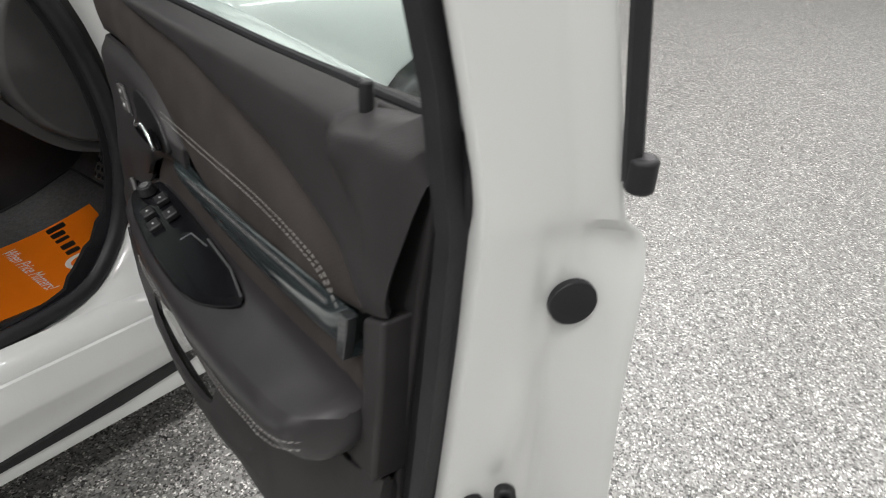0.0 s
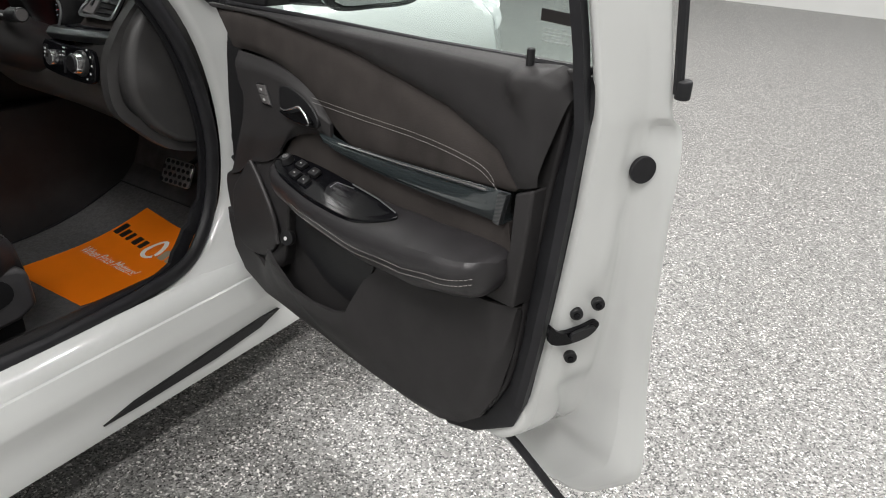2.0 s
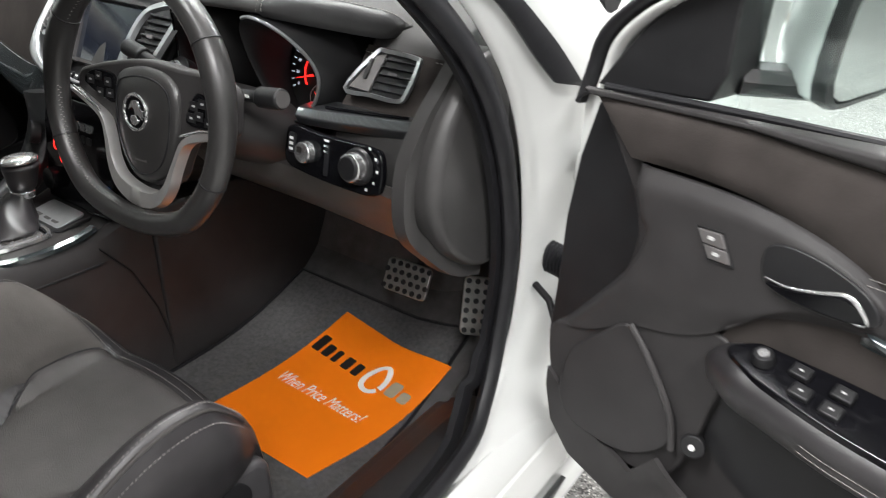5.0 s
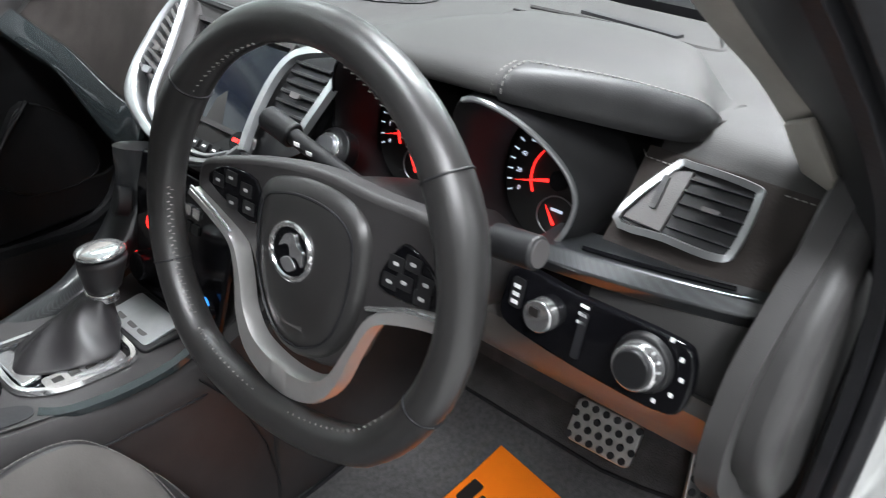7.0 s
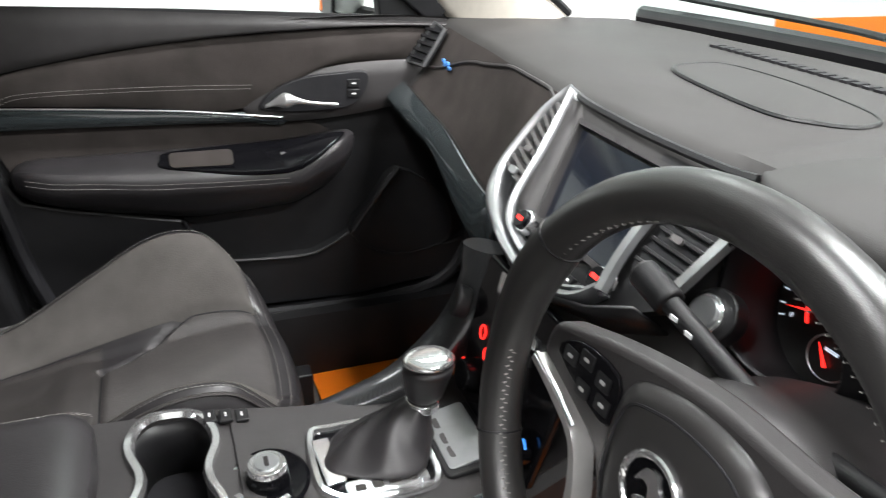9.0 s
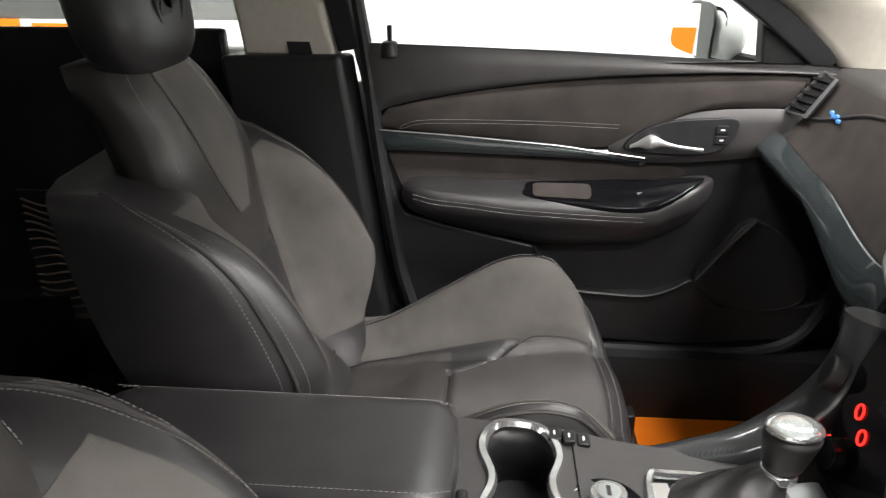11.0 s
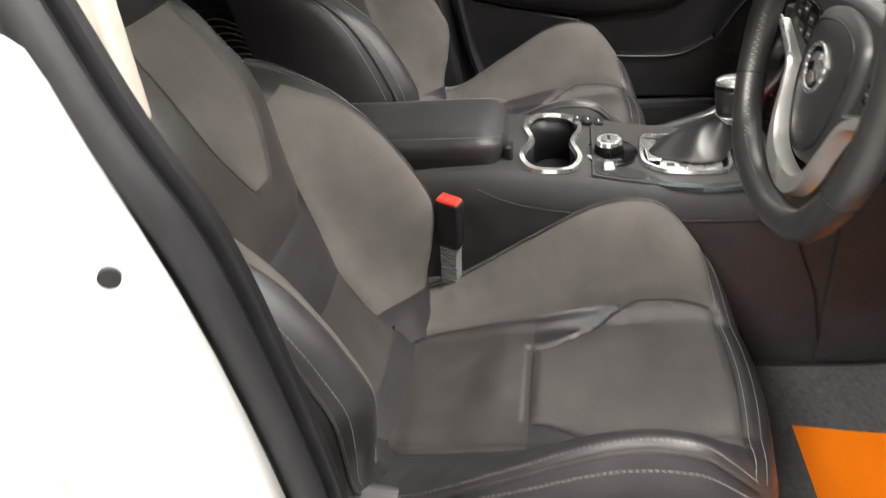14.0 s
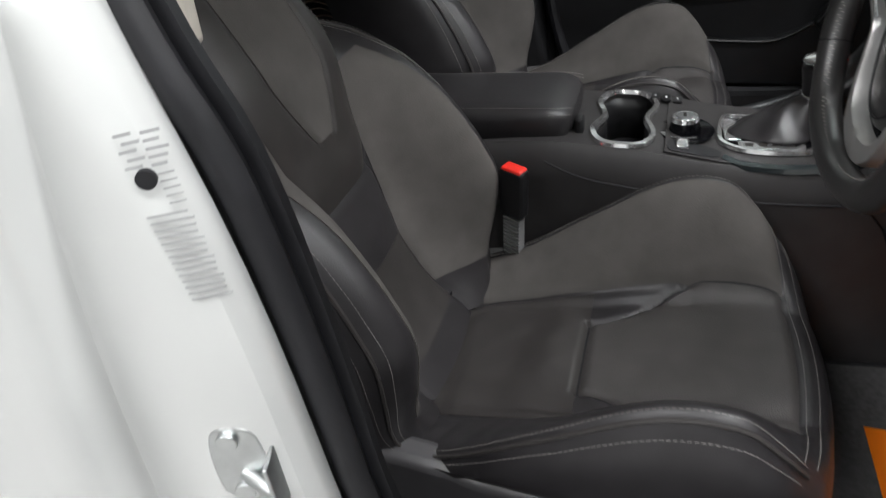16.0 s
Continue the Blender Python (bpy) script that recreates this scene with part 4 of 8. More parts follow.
part("seat_rail", box(0.20, 0.24, -0.15, 0.47, 0.245, 0.34), PLASTIC2, driver_seat, bevel=0.004)
part("seat_rail", box(0.54 - 0.77, 0.58 - 0.77, -0.15, 0.47, 0.235, 0.34), PLASTIC2, passenger_seat, bevel=0.004)
part("seat_rail", box(0.20 - 0.77, 0.24 - 0.77, -0.15, 0.47, 0.235, 0.34), PLASTIC2, passenger_seat, bevel=0.004)

# buckle
RIBM = material("grey_rubber", (0.16, 0.16, 0.16), 0.6, vary=0.1, scale=60)
RED = material("red_plastic", (0.75, 0.03, 0.02), 0.35, vary=0.05, scale=50)
bk = frame_at((0.176, 0.068, 0.612), (0.4, 0.9, -0.12), (-0.06, -0.25, 1))
buckle = part("seat_belt_buckle", flat(rounded(-0.022, 0.022, -0.085, 0.004, 0.006), bk, 0.024), PLASTIC2, bevel=0.005)
tagged(buckle, "black seat belt buckle with a red release button", "seat belt buckle")
part("release_button", flat(rounded(-0.019, 0.019, -0.016, 0.0065, 0.004), bk @ pose(0, -0.001, 0), 0.022), RED, buckle, "red release button", bevel=0.003)
part("stalk", flat(rounded(-0.015, 0.015, -0.175, -0.085, 0.004), bk @ pose(0, -0.004, 0), 0.014), RIBM, buckle, bevel=0.003)
for k in range(11):
    part("rib", flat([(-0.0155, -0.165 + k * 0.0072), (0.0155, -0.165 + k * 0.0072), (0.0155, -0.161 + k * 0.0072), (-0.0155, -0.161 + k * 0.0072)], bk @ pose(0, -0.003, 0), 0.018), RIBM, buckle)

# passenger belt on the far pillar, rear bench
part("belt_strap", loft([[(-0.735, -0.20 + d, z), (-0.735, -0.155 + d, z), (-0.728, -0.155 + d, z), (-0.728, -0.20 + d, z)] for z, d in ((0.87, 0.0), (1.0, -0.02), (1.25, -0.06))]), PLASTIC2, car)
part("belt_tongue", box(-0.74, -0.722, -0.22, -0.15, 0.86, 0.90), PLASTIC, car, bevel=0.006)
part("tongue_blade", box(-0.732, -0.728, -0.19, -0.165, 0.81, 0.86), CHROME, car)
part("rear_bench", loft([[(-0.66, y, z), (0.66, y, z)] for y, z in ((-0.72, 0.30), (-0.72, 0.50), (-1.15, 0.46), (-1.35, 1.02), (-1.5, 1.02), (-2.3, 1.0))], closed=False), PLASTIC2, car).modifiers.new("s", "SOLIDIFY").thickness = 0.06
rm = part("rubber_mat", box(-0.769, -0.762, -0.86, -0.60, 0.36, 0.70), RUBBER)
tagged(rm, "black rubber mat with wavy ribs standing against the rear door", "floor mat")
BROWN = material("brown_rubber", (0.085, 0.055, 0.04), 0.5, vary=0.2, scale=60)
for k in range(15):
    part("rib", tube([(-0.760, y, 0.40 + 0.019 * k + 0.008 * math.sin(y * 42 + 0.5 * k) - 0.1 * (y + 0.73)) for y in steps(-0.85, -0.61, 14)], 0.003, 5), BROWN, rm)
for z0 in (0.385, 0.372):
    part("edge_strip", tube([(-0.758, -0.855, z0), (-0.758, -0.61, z0 + 0.02)], 0.003, 5), BROWN, rm)


# ---- centre console ----
def deck(y):
    return lerp_table([(-0.32, 0.60), (0.10, 0.628), (0.22, 0.618), (0.40, 0.588), (0.56, 0.584), (0.66, 0.62), (0.72, 0.66)], y)[0]


rings = []
for y in steps(-0.34, 0.70, 22):
    w = lerp_table([(-0.34, 0.105), (0.10, 0.125), (0.3, 0.13), (0.55, 0.125), (0.70, 0.12)], y)[0]
    z = deck(y)
    rings.append([(-w - 0.01, y, 0.24), (-w - 0.005, y, z - 0.06), (-w, y, z - 0.012), (-w + 0.012, y, z), (-0.06, y, z), (0, y, z), (0.06, y, z), (w - 0.012, y, z), (w, y, z - 0.012), (w + 0.005, y, z - 0.06), (w + 0.01, y, 0.24)])
console = tagged(part("centre_console", loft(rings), PLASTIC), "black moulded centre console between the front seats", "console")
part("deck_trim", loft([[(-0.112, y, deck(y) + 0.001), (-0.112, y, deck(y) + 0.004), (0.112, y, deck(y) + 0.004), (0.112, y, deck(y) + 0.001)] for y in steps(0.285, 0.66, 14)]), PLASTIC, console, bevel=0.001)
part("panel_gap", tube([(0.136, 0.55, 0.565), (0.139, 0.60, 0.50), (0.14, 0.64, 0.40), (0.14, 0.66, 0.30)], 0.0018, 5), RUBBER, console)
part("side_line", tube(spline([(0.131, 0.10, 0.60), (0.137, 0.16, 0.575), (0.139, 0.25, 0.558), (0.138, 0.4, 0.54), (0.134, 0.56, 0.535)], 5), 0.0018, 5), RUBBER, console)
part("console_front", loft([[(-0.135, y, 0.24), (-0.135, y, 0.60), (0.135, y, 0.60), (0.135, y, 0.24)] for y in (0.66, 1.16)]), PLASTIC, console, bevel=0.006)
# armrest lid
rings = []
for y in steps(-0.33, 0.145, 16):
    k = smooth((y + 0.33) / 0.05) * smooth((0.158 - y) / 0.035)
    w = 0.098 * (0.85 + 0.15 * k)
    h = 0.028 * k + 0.006
    zc = 0.642 + 0.02 * (0.1 - y) * 0.5
    rings.append([(w * math.copysign(abs(math.cos(t)) ** 0.35, math.cos(t)), y, zc + h * math.copysign(abs(math.sin(t)) ** 0.55, math.sin(t)) + 0.004 * math.cos(t) ** 2 * 0) for t in steps(0, 2 * math.pi, 33)[:-1]])
lid = part("armrest_lid", loft(rings), LEATHER, console, "black leather armrest with pale stitching", sub=1)
arm_lines = []
for s in (-1, 1):
    for dx, dz in ((0.084, 0.0292), (0.093, 0.0205)):
        ln = [(s * dx, y, 0.642 + 0.01 * (0.1 - y) + dz) for y in steps(-0.30, 0.10, 22)]
        ln += [(s * dx * (1 - 0.12 * k * k), 0.10 + 0.04 * k, 0.642 + dz - 0.003 * k * k) for k in steps(0.1, 1, 6)]
        arm_lines.append(ln)
part("stitching", stitches(arm_lines), THREAD, console, "pale contrast stitching")
part("latch", box(0.045, 0.075, 0.142, 0.156, 0.615, 0.648), PLASTIC2, console, bevel=0.005)

# cup holder: figure of eight with a chrome rim
eight = []
for k in range(64):
    t = 2 * math.pi * k / 64
    x, y = math.cos(t), math.sin(t)
    waist = 1 - 0.36 * math.exp(-(x / 0.34) ** 2)
    eight.append((0.112 * math.copysign(abs(x) ** 0.92, x), 0.218 + 0.054 * waist * math.copysign(abs(y) ** 0.62, y)))
zc = deck(0.218)
part("cup_rim", sweep([(x, y, deck(y) + 0.002) for x, y in eight], [(-0.006, -0.001), (0.006, -0.001), (0.0045, 0.005), (-0.003, 0.006)], closed=True), CHROME, console, "chrome cup holder rim")
cut(console, loft([[(x * 0.97, 0.218 + (y - 0.218) * 0.97, z) for x, y in eight] for z in (0.53, 0.66)]))
part("cup_well", loft([[(x * s, 0.218 + (y - 0.218) * s, z) for x, y in eight] for s, z in ((0.985, 0.612), (0.95, 0.59), (0.92, 0.535))][::-1], caps=False), PLASTIC2, console, "deep black cup holder").modifiers.new("s", "SOLIDIFY").thickness = 0.002
part("cup_floor", loft([[(x * 0.95, 0.218 + (y - 0.218) * 0.95, z) for x, y in eight] for z in (0.53, 0.536)]), RUBBER, console)
for s in (-1, 1):
    part("cup_clip", disc((s * 0.055, 0.266, 0.58), (0, 1, 0), 0.008, 0.012, 12), PLASTIC2, console, bevel=0.002)

# heated seat switches, drive dial, parking brake switch
for k in range(3):
    y = 0.262 + 0.019 * k
    part("seat_heat_switch", box(-0.107, -0.083, y - 0.008, y + 0.008, deck(y) + 0.003, deck(y) + 0.009), PLASTIC2, console, bevel=0.002)
    part("marking", box(-0.099, -0.091, y - 0.001, y + 0.001, deck(y) + 0.009, deck(y) + 0.0095), WMARK, console)
dz = deck(0.315)
part("dial_recess", loft([[(0.022 + r * 1.15 * math.cos(t), 0.315 + r * math.sin(t), dz + h) for t in steps(0, 2 * math.pi, 33)[:-1]] for r, h in ((0.046, 0.004), (0.042, 0.007), (0.036, 0.0055))]), GLOSS, console, "gloss black dial surround")
part("drive_dial", disc((0.024, 0.314, dz + 0.013), (0, 0, 1), 0.026, 0.022, 32, r2=0.022), GLOSS, console, "round drive mode dial", bevel=0.002)
part("dial_ring", disc((0.024, 0.314, dz + 0.027), (0, 0, 1), 0.0225, 0.008, 32, r2=0.0205), CHROME, console, "chrome dial ring", bevel=0.001)
part("dial_top", disc((0.024, 0.314, dz + 0.0315), (0, 0, 1), 0.0135, 0.003, 24), SILVER, console)
part("marking", box(0.016, 0.032, 0.311, 0.316, dz + 0.033, dz + 0.0335), INK, console)
part("dial_arc", loft([[(0.024 + r * math.cos(t), 0.314 + r * math.sin(t), dz + 0.0085) for r in (0.034, 0.041)] for t in steps(-1.2, 0.5, 10)], closed=False), CHROME, console, "chrome arc beside the dial")
tr_ = blob([(0.066, 0.305), (0.072, 0.35), (0.085, 0.37), (0.104, 0.36), (0.108, 0.31), (0.104, 0.292), (0.075, 0.29)], 4)
part("switch_tray", loft([[(x, y, deck(y) + h) for x, y in tr_] for h in (0.004, 0.0055)]), RUBBER, console)
part("brake_switch", box(0.074, 0.1, 0.302, 0.322, deck(0.31) + 0.004, deck(0.31) + 0.013), CHROME, console, "chrome parking brake switch", bevel=0.003)

# gear selector
def gz(x, y, h):
    return (x, y, deck(y) + h)


bez = [(-0.045, 0.375), (-0.055, 0.40), (-0.053, 0.47), (-0.046, 0.507), (0.03, 0.507), (0.064, 0.503), (0.078, 0.485), (0.078, 0.42), (0.06, 0.378), (0.03, 0.368)]
outl = blob(bez, 4)
cx, cy = 0.010, 0.440
part("gear_surround", loft([[gz(x, y, h) for x, y in outl] for h in (0.003, 0.007)]), GLOSS, console, "gloss black gear surround")
inner_ = [(cx + (x - cx) * 0.86, cy + (y - cy) * 0.9) for x, y in outl]
part("gear_bezel", sweep([gz(x, y, 0.008) for x, y in outl], [(-0.005, -0.002), (0.005, -0.002), (0.003, 0.004), (-0.003, 0.004)], closed=True), CHROME, console, "chrome gear bezel")
part("gear_plate", loft([[gz(x, y, h) for x, y in rounded(0.048, 0.074, 0.395, 0.492, 0.008)] for h in (0.008, 0.012)]), CHROME, console, "chrome gear position plate")
part("gear_plate", loft([[gz(x, y, h) for x, y in [(-0.03, 0.372), (0.05, 0.376), (0.044, 0.40), (0.0, 0.398), (-0.034, 0.395)]] for h in (0.008, 0.013)]), CHROME, console, bevel=0.002)
for k in range(4):
    part("gear_mark", box(0.056, 0.066, 0.405 + 0.02 * k, 0.417 + 0.02 * k, deck(0.45) + 0.0118, deck(0.45) + 0.0135), INK, console)
rings = []
for k in steps(0, 1, 10):
    r = 0.052 * (1 - k) ** 1.3 + 0.017
    zz = deck(0.455) + 0.010 + 0.062 * k
    c = (0.006 - 0.006 * k, 0.445 + 0.055 * k)
    n = 28
    rings.append([(c[0] + r * (0.9 + 0.12 * math.sin(3 * t + 5 * k) * (1 - k)) * math.cos(t), c[1] + r * 1.15 * (0.95 + 0.1 * math.sin(4 * t + 3 * k) * (1 - k)) * math.sin(t), zz + 0.006 * math.sin(5 * t + 9 * k) * (1 - k) * k * 4) for t in steps(0, 2 * math.pi, n + 1)[:-1]])
boot = part("gear_boot", loft(rings), LEATHER, console, "wrinkled black leather gear boot", sub=1)
kx, ky = 0.0, 0.508
part("lever_collar", disc((kx, ky - 0.004, 0.652), (0, 0.1, 1), 0.021, 0.012, 28), CHROME, console, "chrome gear lever collar", bevel=0.002)
rings = []
for z, rx, ry in ((0.655, 0.019, 0.022), (0.668, 0.02, 0.024), (0.685, 0.023, 0.028), (0.700, 0.027, 0.032), (0.708, 0.0275, 0.033)):
    rings.append([(kx + rx * math.cos(t), ky - 0.002 + (z - 0.65) * 0.1 + ry * math.sin(t), z) for t in steps(0, 2 * math.pi, 29)[:-1]])
knob = part("gear_knob", loft(rings), LEATHER, console, "black leather gear knob", sub=1)
rings = []
for z, k in ((0.707, 1.02), (0.713, 1.02), (0.7175, 0.9), (0.7195, 0.6), (0.72, 0.2)):
    rings.append([(kx + 0.0265 * k * math.cos(t), ky + 0.003 + 0.032 * k * math.sin(t), z) for t in steps(0, 2 * math.pi, 29)[:-1]])
part("knob_cap", loft(rings), CHROME, console, "polished metal knob cap", sub=1)
# badge plate ahead of the lever
pm = Matrix.Translation((0.0, 0.0, 0.0))
part("badge_tray", loft([[gz(x, y, h) for x, y in rounded(-0.052, 0.072, 0.512, 0.585, 0.01)] for h in (0.003, 0.009)]), PLASTIC2, console, bevel=0.002)
part("badge_plate", loft([[gz(x, y, h + (y - 0.56) * 0.15) for x, y in rounded(-0.044, 0.062, 0.519, 0.574, 0.006)] for h in (0.012, 0.016)]), SILVER, console, "brushed metal badge plate", bevel=0.001)
for k in range(3):
    for j in range(2):
        if (k + j) % 2 == 0 or j:
            a, b = -0.035 + 0.013 * k, 0.552 + 0.009 * j
            part("badge_mark", loft([[gz(x, y, h + (y - 0.56) * 0.15) for x, y in [(a, b), (a + 0.01, b), (a + 0.01, b + 0.007), (a, b + 0.007)]] for h in (0.0162, 0.0168)]), INK, console)
for a in (-0.03, 0.0, 0.025):
    part("badge_mark", loft([[gz(x, y, h + (y - 0.56) * 0.15) for x, y in rounded(a, a + 0.02, 0.527, 0.546, 0.004, 2)] for h in (0.0162, 0.0168)]), GREYP, console)
# carbon rail sweeping up to the dashboard, gloss edge at the driver's side
rail = spline([(-0.113, 0.385, 0.566), (-0.115, 0.45, 0.580), (-0.116, 0.515, 0.598), (-0.118, 0.575, 0.642), (-0.12, 0.612, 0.69), (-0.123, 0.632, 0.74), (-0.126, 0.638, 0.785)], 8)
rings = []
for i, p in enumerate(rail):
    k = i / (len(rail) - 1)
    r = 0.017 + 0.010 * smooth(k / 0.5)
    t = (rail[min(i + 1, len(rail) - 1)] - rail[max(i - 1, 0)]).normalized()
    sd = t.cross(Vector((0, 0, 1))).normalized()
    up_ = sd.cross(t)
    rings.append([p + sd * r * 1.25 * math.cos(q) + up_ * r * math.copysign(abs(math.sin(q)) ** 0.8, math.sin(q)) for q in steps(0, 2 * math.pi, 21)[:-1]])
part("console_rail", loft(rings), CARBON, console, "carbon pattern console rail", smooth=60)
part("edge_strip", sweep(spline([(0.098, 0.372, 0.594), (0.112, 0.40, 0.589), (0.119, 0.46, 0.587), (0.118, 0.52, 0.590), (0.112, 0.56, 0.597)], 6), [(-0.007, -0.004), (0.007, -0.005), (0.006, 0.003), (-0.005, 0.005)]), DARKTRIM, console, "gloss black console edge strip")


# ---- dashboard ----
DASH = [
    # x, then (y, z) of nine points from the windscreen round the front to the toe board
    (-0.76, 1.25, 0.972, 0.95, 0.985, 0.815, 0.985, 0.80, 0.972, 0.758, 0.895, 0.69, 0.835, 0.75, 0.80, 0.86, 0.62, 1.15, 0.55),
    (-0.52, 1.28, 0.975, 0.98, 0.985, 0.80, 0.985, 0.785, 0.97, 0.742, 0.872, 0.70, 0.808, 0.76, 0.765, 0.84, 0.60, 1.15, 0.55),
    (-0.26, 1.32, 0.975, 1.00, 0.985, 0.775, 0.985, 0.76, 0.97, 0.722, 0.865, 0.685, 0.735, 0.74, 0.69, 0.80, 0.60, 1.15, 0.55),
    (-0.15, 1.33, 0.975, 1.00, 0.985, 0.765, 0.985, 0.75, 0.97, 0.71, 0.88, 0.665, 0.745, 0.67, 0.70, 0.70, 0.60, 1.15, 0.55),
    (0.03, 1.34, 0.975, 1.00, 0.985, 0.775, 0.985, 0.76, 0.972, 0.72, 0.92, 0.65, 0.845, 0.635, 0.78, 0.66, 0.60, 1.15, 0.55),
    (0.20, 1.33, 0.975, 1.00, 0.987, 0.785, 0.985, 0.775, 0.97, 0.745, 0.91, 0.71, 0.86, 0.70, 0.80, 0.74, 0.70, 1.15, 0.55),
    (0.235, 1.32, 0.975, 0.98, 0.99, 0.80, 0.985, 0.84, 0.96, 0.84, 0.90, 0.80, 0.832, 0.70, 0.80, 0.80, 0.68, 1.15, 0.55),
    (0.545, 1.28, 0.975, 0.96, 0.99, 0.815, 0.975, 0.84, 0.96, 0.84, 0.90, 0.80, 0.832, 0.70, 0.80, 0.80, 0.69, 1.15, 0.55),
    (0.56, 1.27, 0.975, 0.955, 0.988, 0.818, 0.974, 0.807, 0.958, 0.765, 0.90, 0.715, 0.85, 0.70, 0.765, 0.80, 0.69, 1.15, 0.55),
    (0.64, 1.25, 0.972, 0.95, 0.985, 0.82, 0.972, 0.805, 0.957, 0.762, 0.90, 0.715, 0.85, 0.70, 0.765, 0.80, 0.69, 1.15, 0.55),
    (0.745, 1.2, 0.97, 0.94, 0.98, 0.83, 0.968, 0.812, 0.952, 0.775, 0.90, 0.735, 0.85, 0.72, 0.765, 0.80, 0.69, 1.15, 0.55),
]


def dash_at(x, s):
    row = lerp_table(DASH, x)
    s = max(0.0, min(7.999, s))
    k, f = int(s), s - int(s)
    return (x, row[2 * k] * (1 - f) + row[2 * k + 2] * f, row[2 * k + 1] * (1 - f) + row[2 * k + 3] * f)


XS = steps(-0.76, 0.745, 62)
dash_bm = loft([[dash_at(x, s) for s in range(9)] + [(x, 1.3, 0.6)] for x in XS])
dashboard = tagged(part("dashboard", dash_bm, DASHM, smooth=50), "black soft-touch dashboard with stitched leather and suede", "dashboard")


def dsurf(x, s):
    return Vector(dash_at(x, s))


# top details: speaker grille, demister slots
gr = blob([(-0.235, 1.0), (-0.225, 1.065), (-0.10, 1.075), (0.065, 1.04), (0.10, 0.985), (0.075, 0.945), (0.02, 0.92), (-0.12, 0.935), (-0.21, 0.96)], 5)
part("speaker_grille", loft([[(x, y, 0.9855 + h) for x, y in gr] for h in (0.0, 0.003)]), DASHM, dashboard, "dark mesh speaker grille")
part("grille_rim", tube([(x, y, 0.987) for x, y in gr], 0.0035, 6, closed=True), PLASTIC2, dashboard)
for k in range(26):
    x = -0.39 + 0.02 * k
    y = 1.195 - 0.12 * (x + 0.2) ** 2
    part("demister_slot", loft([[(x - 0.007, y - 0.012, z), (x + 0.007, y - 0.012, z), (x + 0.007, y + 0.012, z), (x - 0.007, y + 0.012, z)] for z in (0.978, 0.9835)]), RUBBER, dashboard)
part("demister_duct", loft([[(x, 1.155 - 0.25 * (x - 0.26) + d, z) for d, z in ((-0.012, 0.979), (-0.011, 0.9875), (0.012, 0.987), (0.014, 0.977))] for x in steps(0.262, 0.432, 9)]), RUBBER, dashboard, "dark demister slot")
part("duct_rim", tube(spline([(0.20, 1.105, 0.986), (0.34, 1.10, 0.986), (0.47, 1.075, 0.985), (0.50, 1.09, 0.984), (0.47, 1.16, 0.984)], 6), 0.0035, 6), DASHM, dashboard)
part("dash_groove", tube(spline([(0.20, 1.062, 0.9865), (0.34, 1.064, 0.987), (0.488, 1.044, 0.985), (0.56, 0.99, 0.984), (0.62, 0.92, 0.980)], 6), 0.0016, 6), RUBBER, dashboard)

# stitched hood over the instruments
# by x: front lower edge, front upper edge, height at the rear
HOOD = [(0.19, 0.760, 0.978, 0.768, 0.988, 0.987), (0.25, 0.705, 0.986, 0.722, 1.003, 1.0), (0.30, 0.676, 0.994, 0.695, 1.013, 1.012), (0.38, 0.660, 1.001, 0.680, 1.020, 1.018), (0.475, 0.669, 1.001, 0.691, 1.022, 1.018), (0.54, 0.730, 0.984, 0.750, 1.012, 1.008), (0.58, 0.773, 0.973, 0.793, 1.000, 0.994), (0.595, 0.790, 0.970, 0.808, 0.995, 0.984), (0.604, 0.803, 0.970, 0.819, 0.988, 0.978), (0.609, 0.816, 0.973, 0.826, 0.980, 0.972)]


def hood_line(x, k, proud=0.0):
    """Front face of the hood from its lower edge (k = 0) to its upper edge (1)."""
    yb, zb, yt, zt, _ = curve_table(HOOD, x)
    b = math.sin(math.pi * k)
    return Vector((x, yb + (yt - yb) * k - 0.007 * b - proud * 0.8, zb + (zt - zb) * k + 0.005 * b * k + proud * 0.6))


def hood_top(x, k):
    yb, zb, yt, zt, zr = curve_table(HOOD, x)
    yr = 0.95 - 1.45 * max(0.0, x - 0.525)
    yr = max(yr, yt + 0.02)
    return Vector((x, yt + (yr - yt) * k, zt + (zr - zt) * k + 0.004 * math.sin(math.pi * min(1.0, k * 1.2)) ** 0.7))


rings = []
for x in steps(0.19, 0.594, 50) + steps(0.596, 0.608, 9):
    yb, zb, yt, zt, zr = curve_table(HOOD, x)
    yr = hood_top(x, 1.0).y
    rings.append([(x, yb + 0.07, zb + 0.002), (x, yb + 0.02, zb - 0.004), (x, yb + 0.005, zb - 0.004)] + [hood_line(x, k) for k in steps(0, 1, 7)] + [hood_top(x, k) for k in steps(0.04, 1, 9)] + [(x, yr + 0.012, zr - 0.006), (x, yr + 0.05, 0.981), (x, yr + 0.05, 0.95), (x, yb + 0.12, 0.96)])
hood = part("instrument_hood", loft(rings), DASHM, dashboard, "soft-touch instrument hood", smooth=60)
rings = []
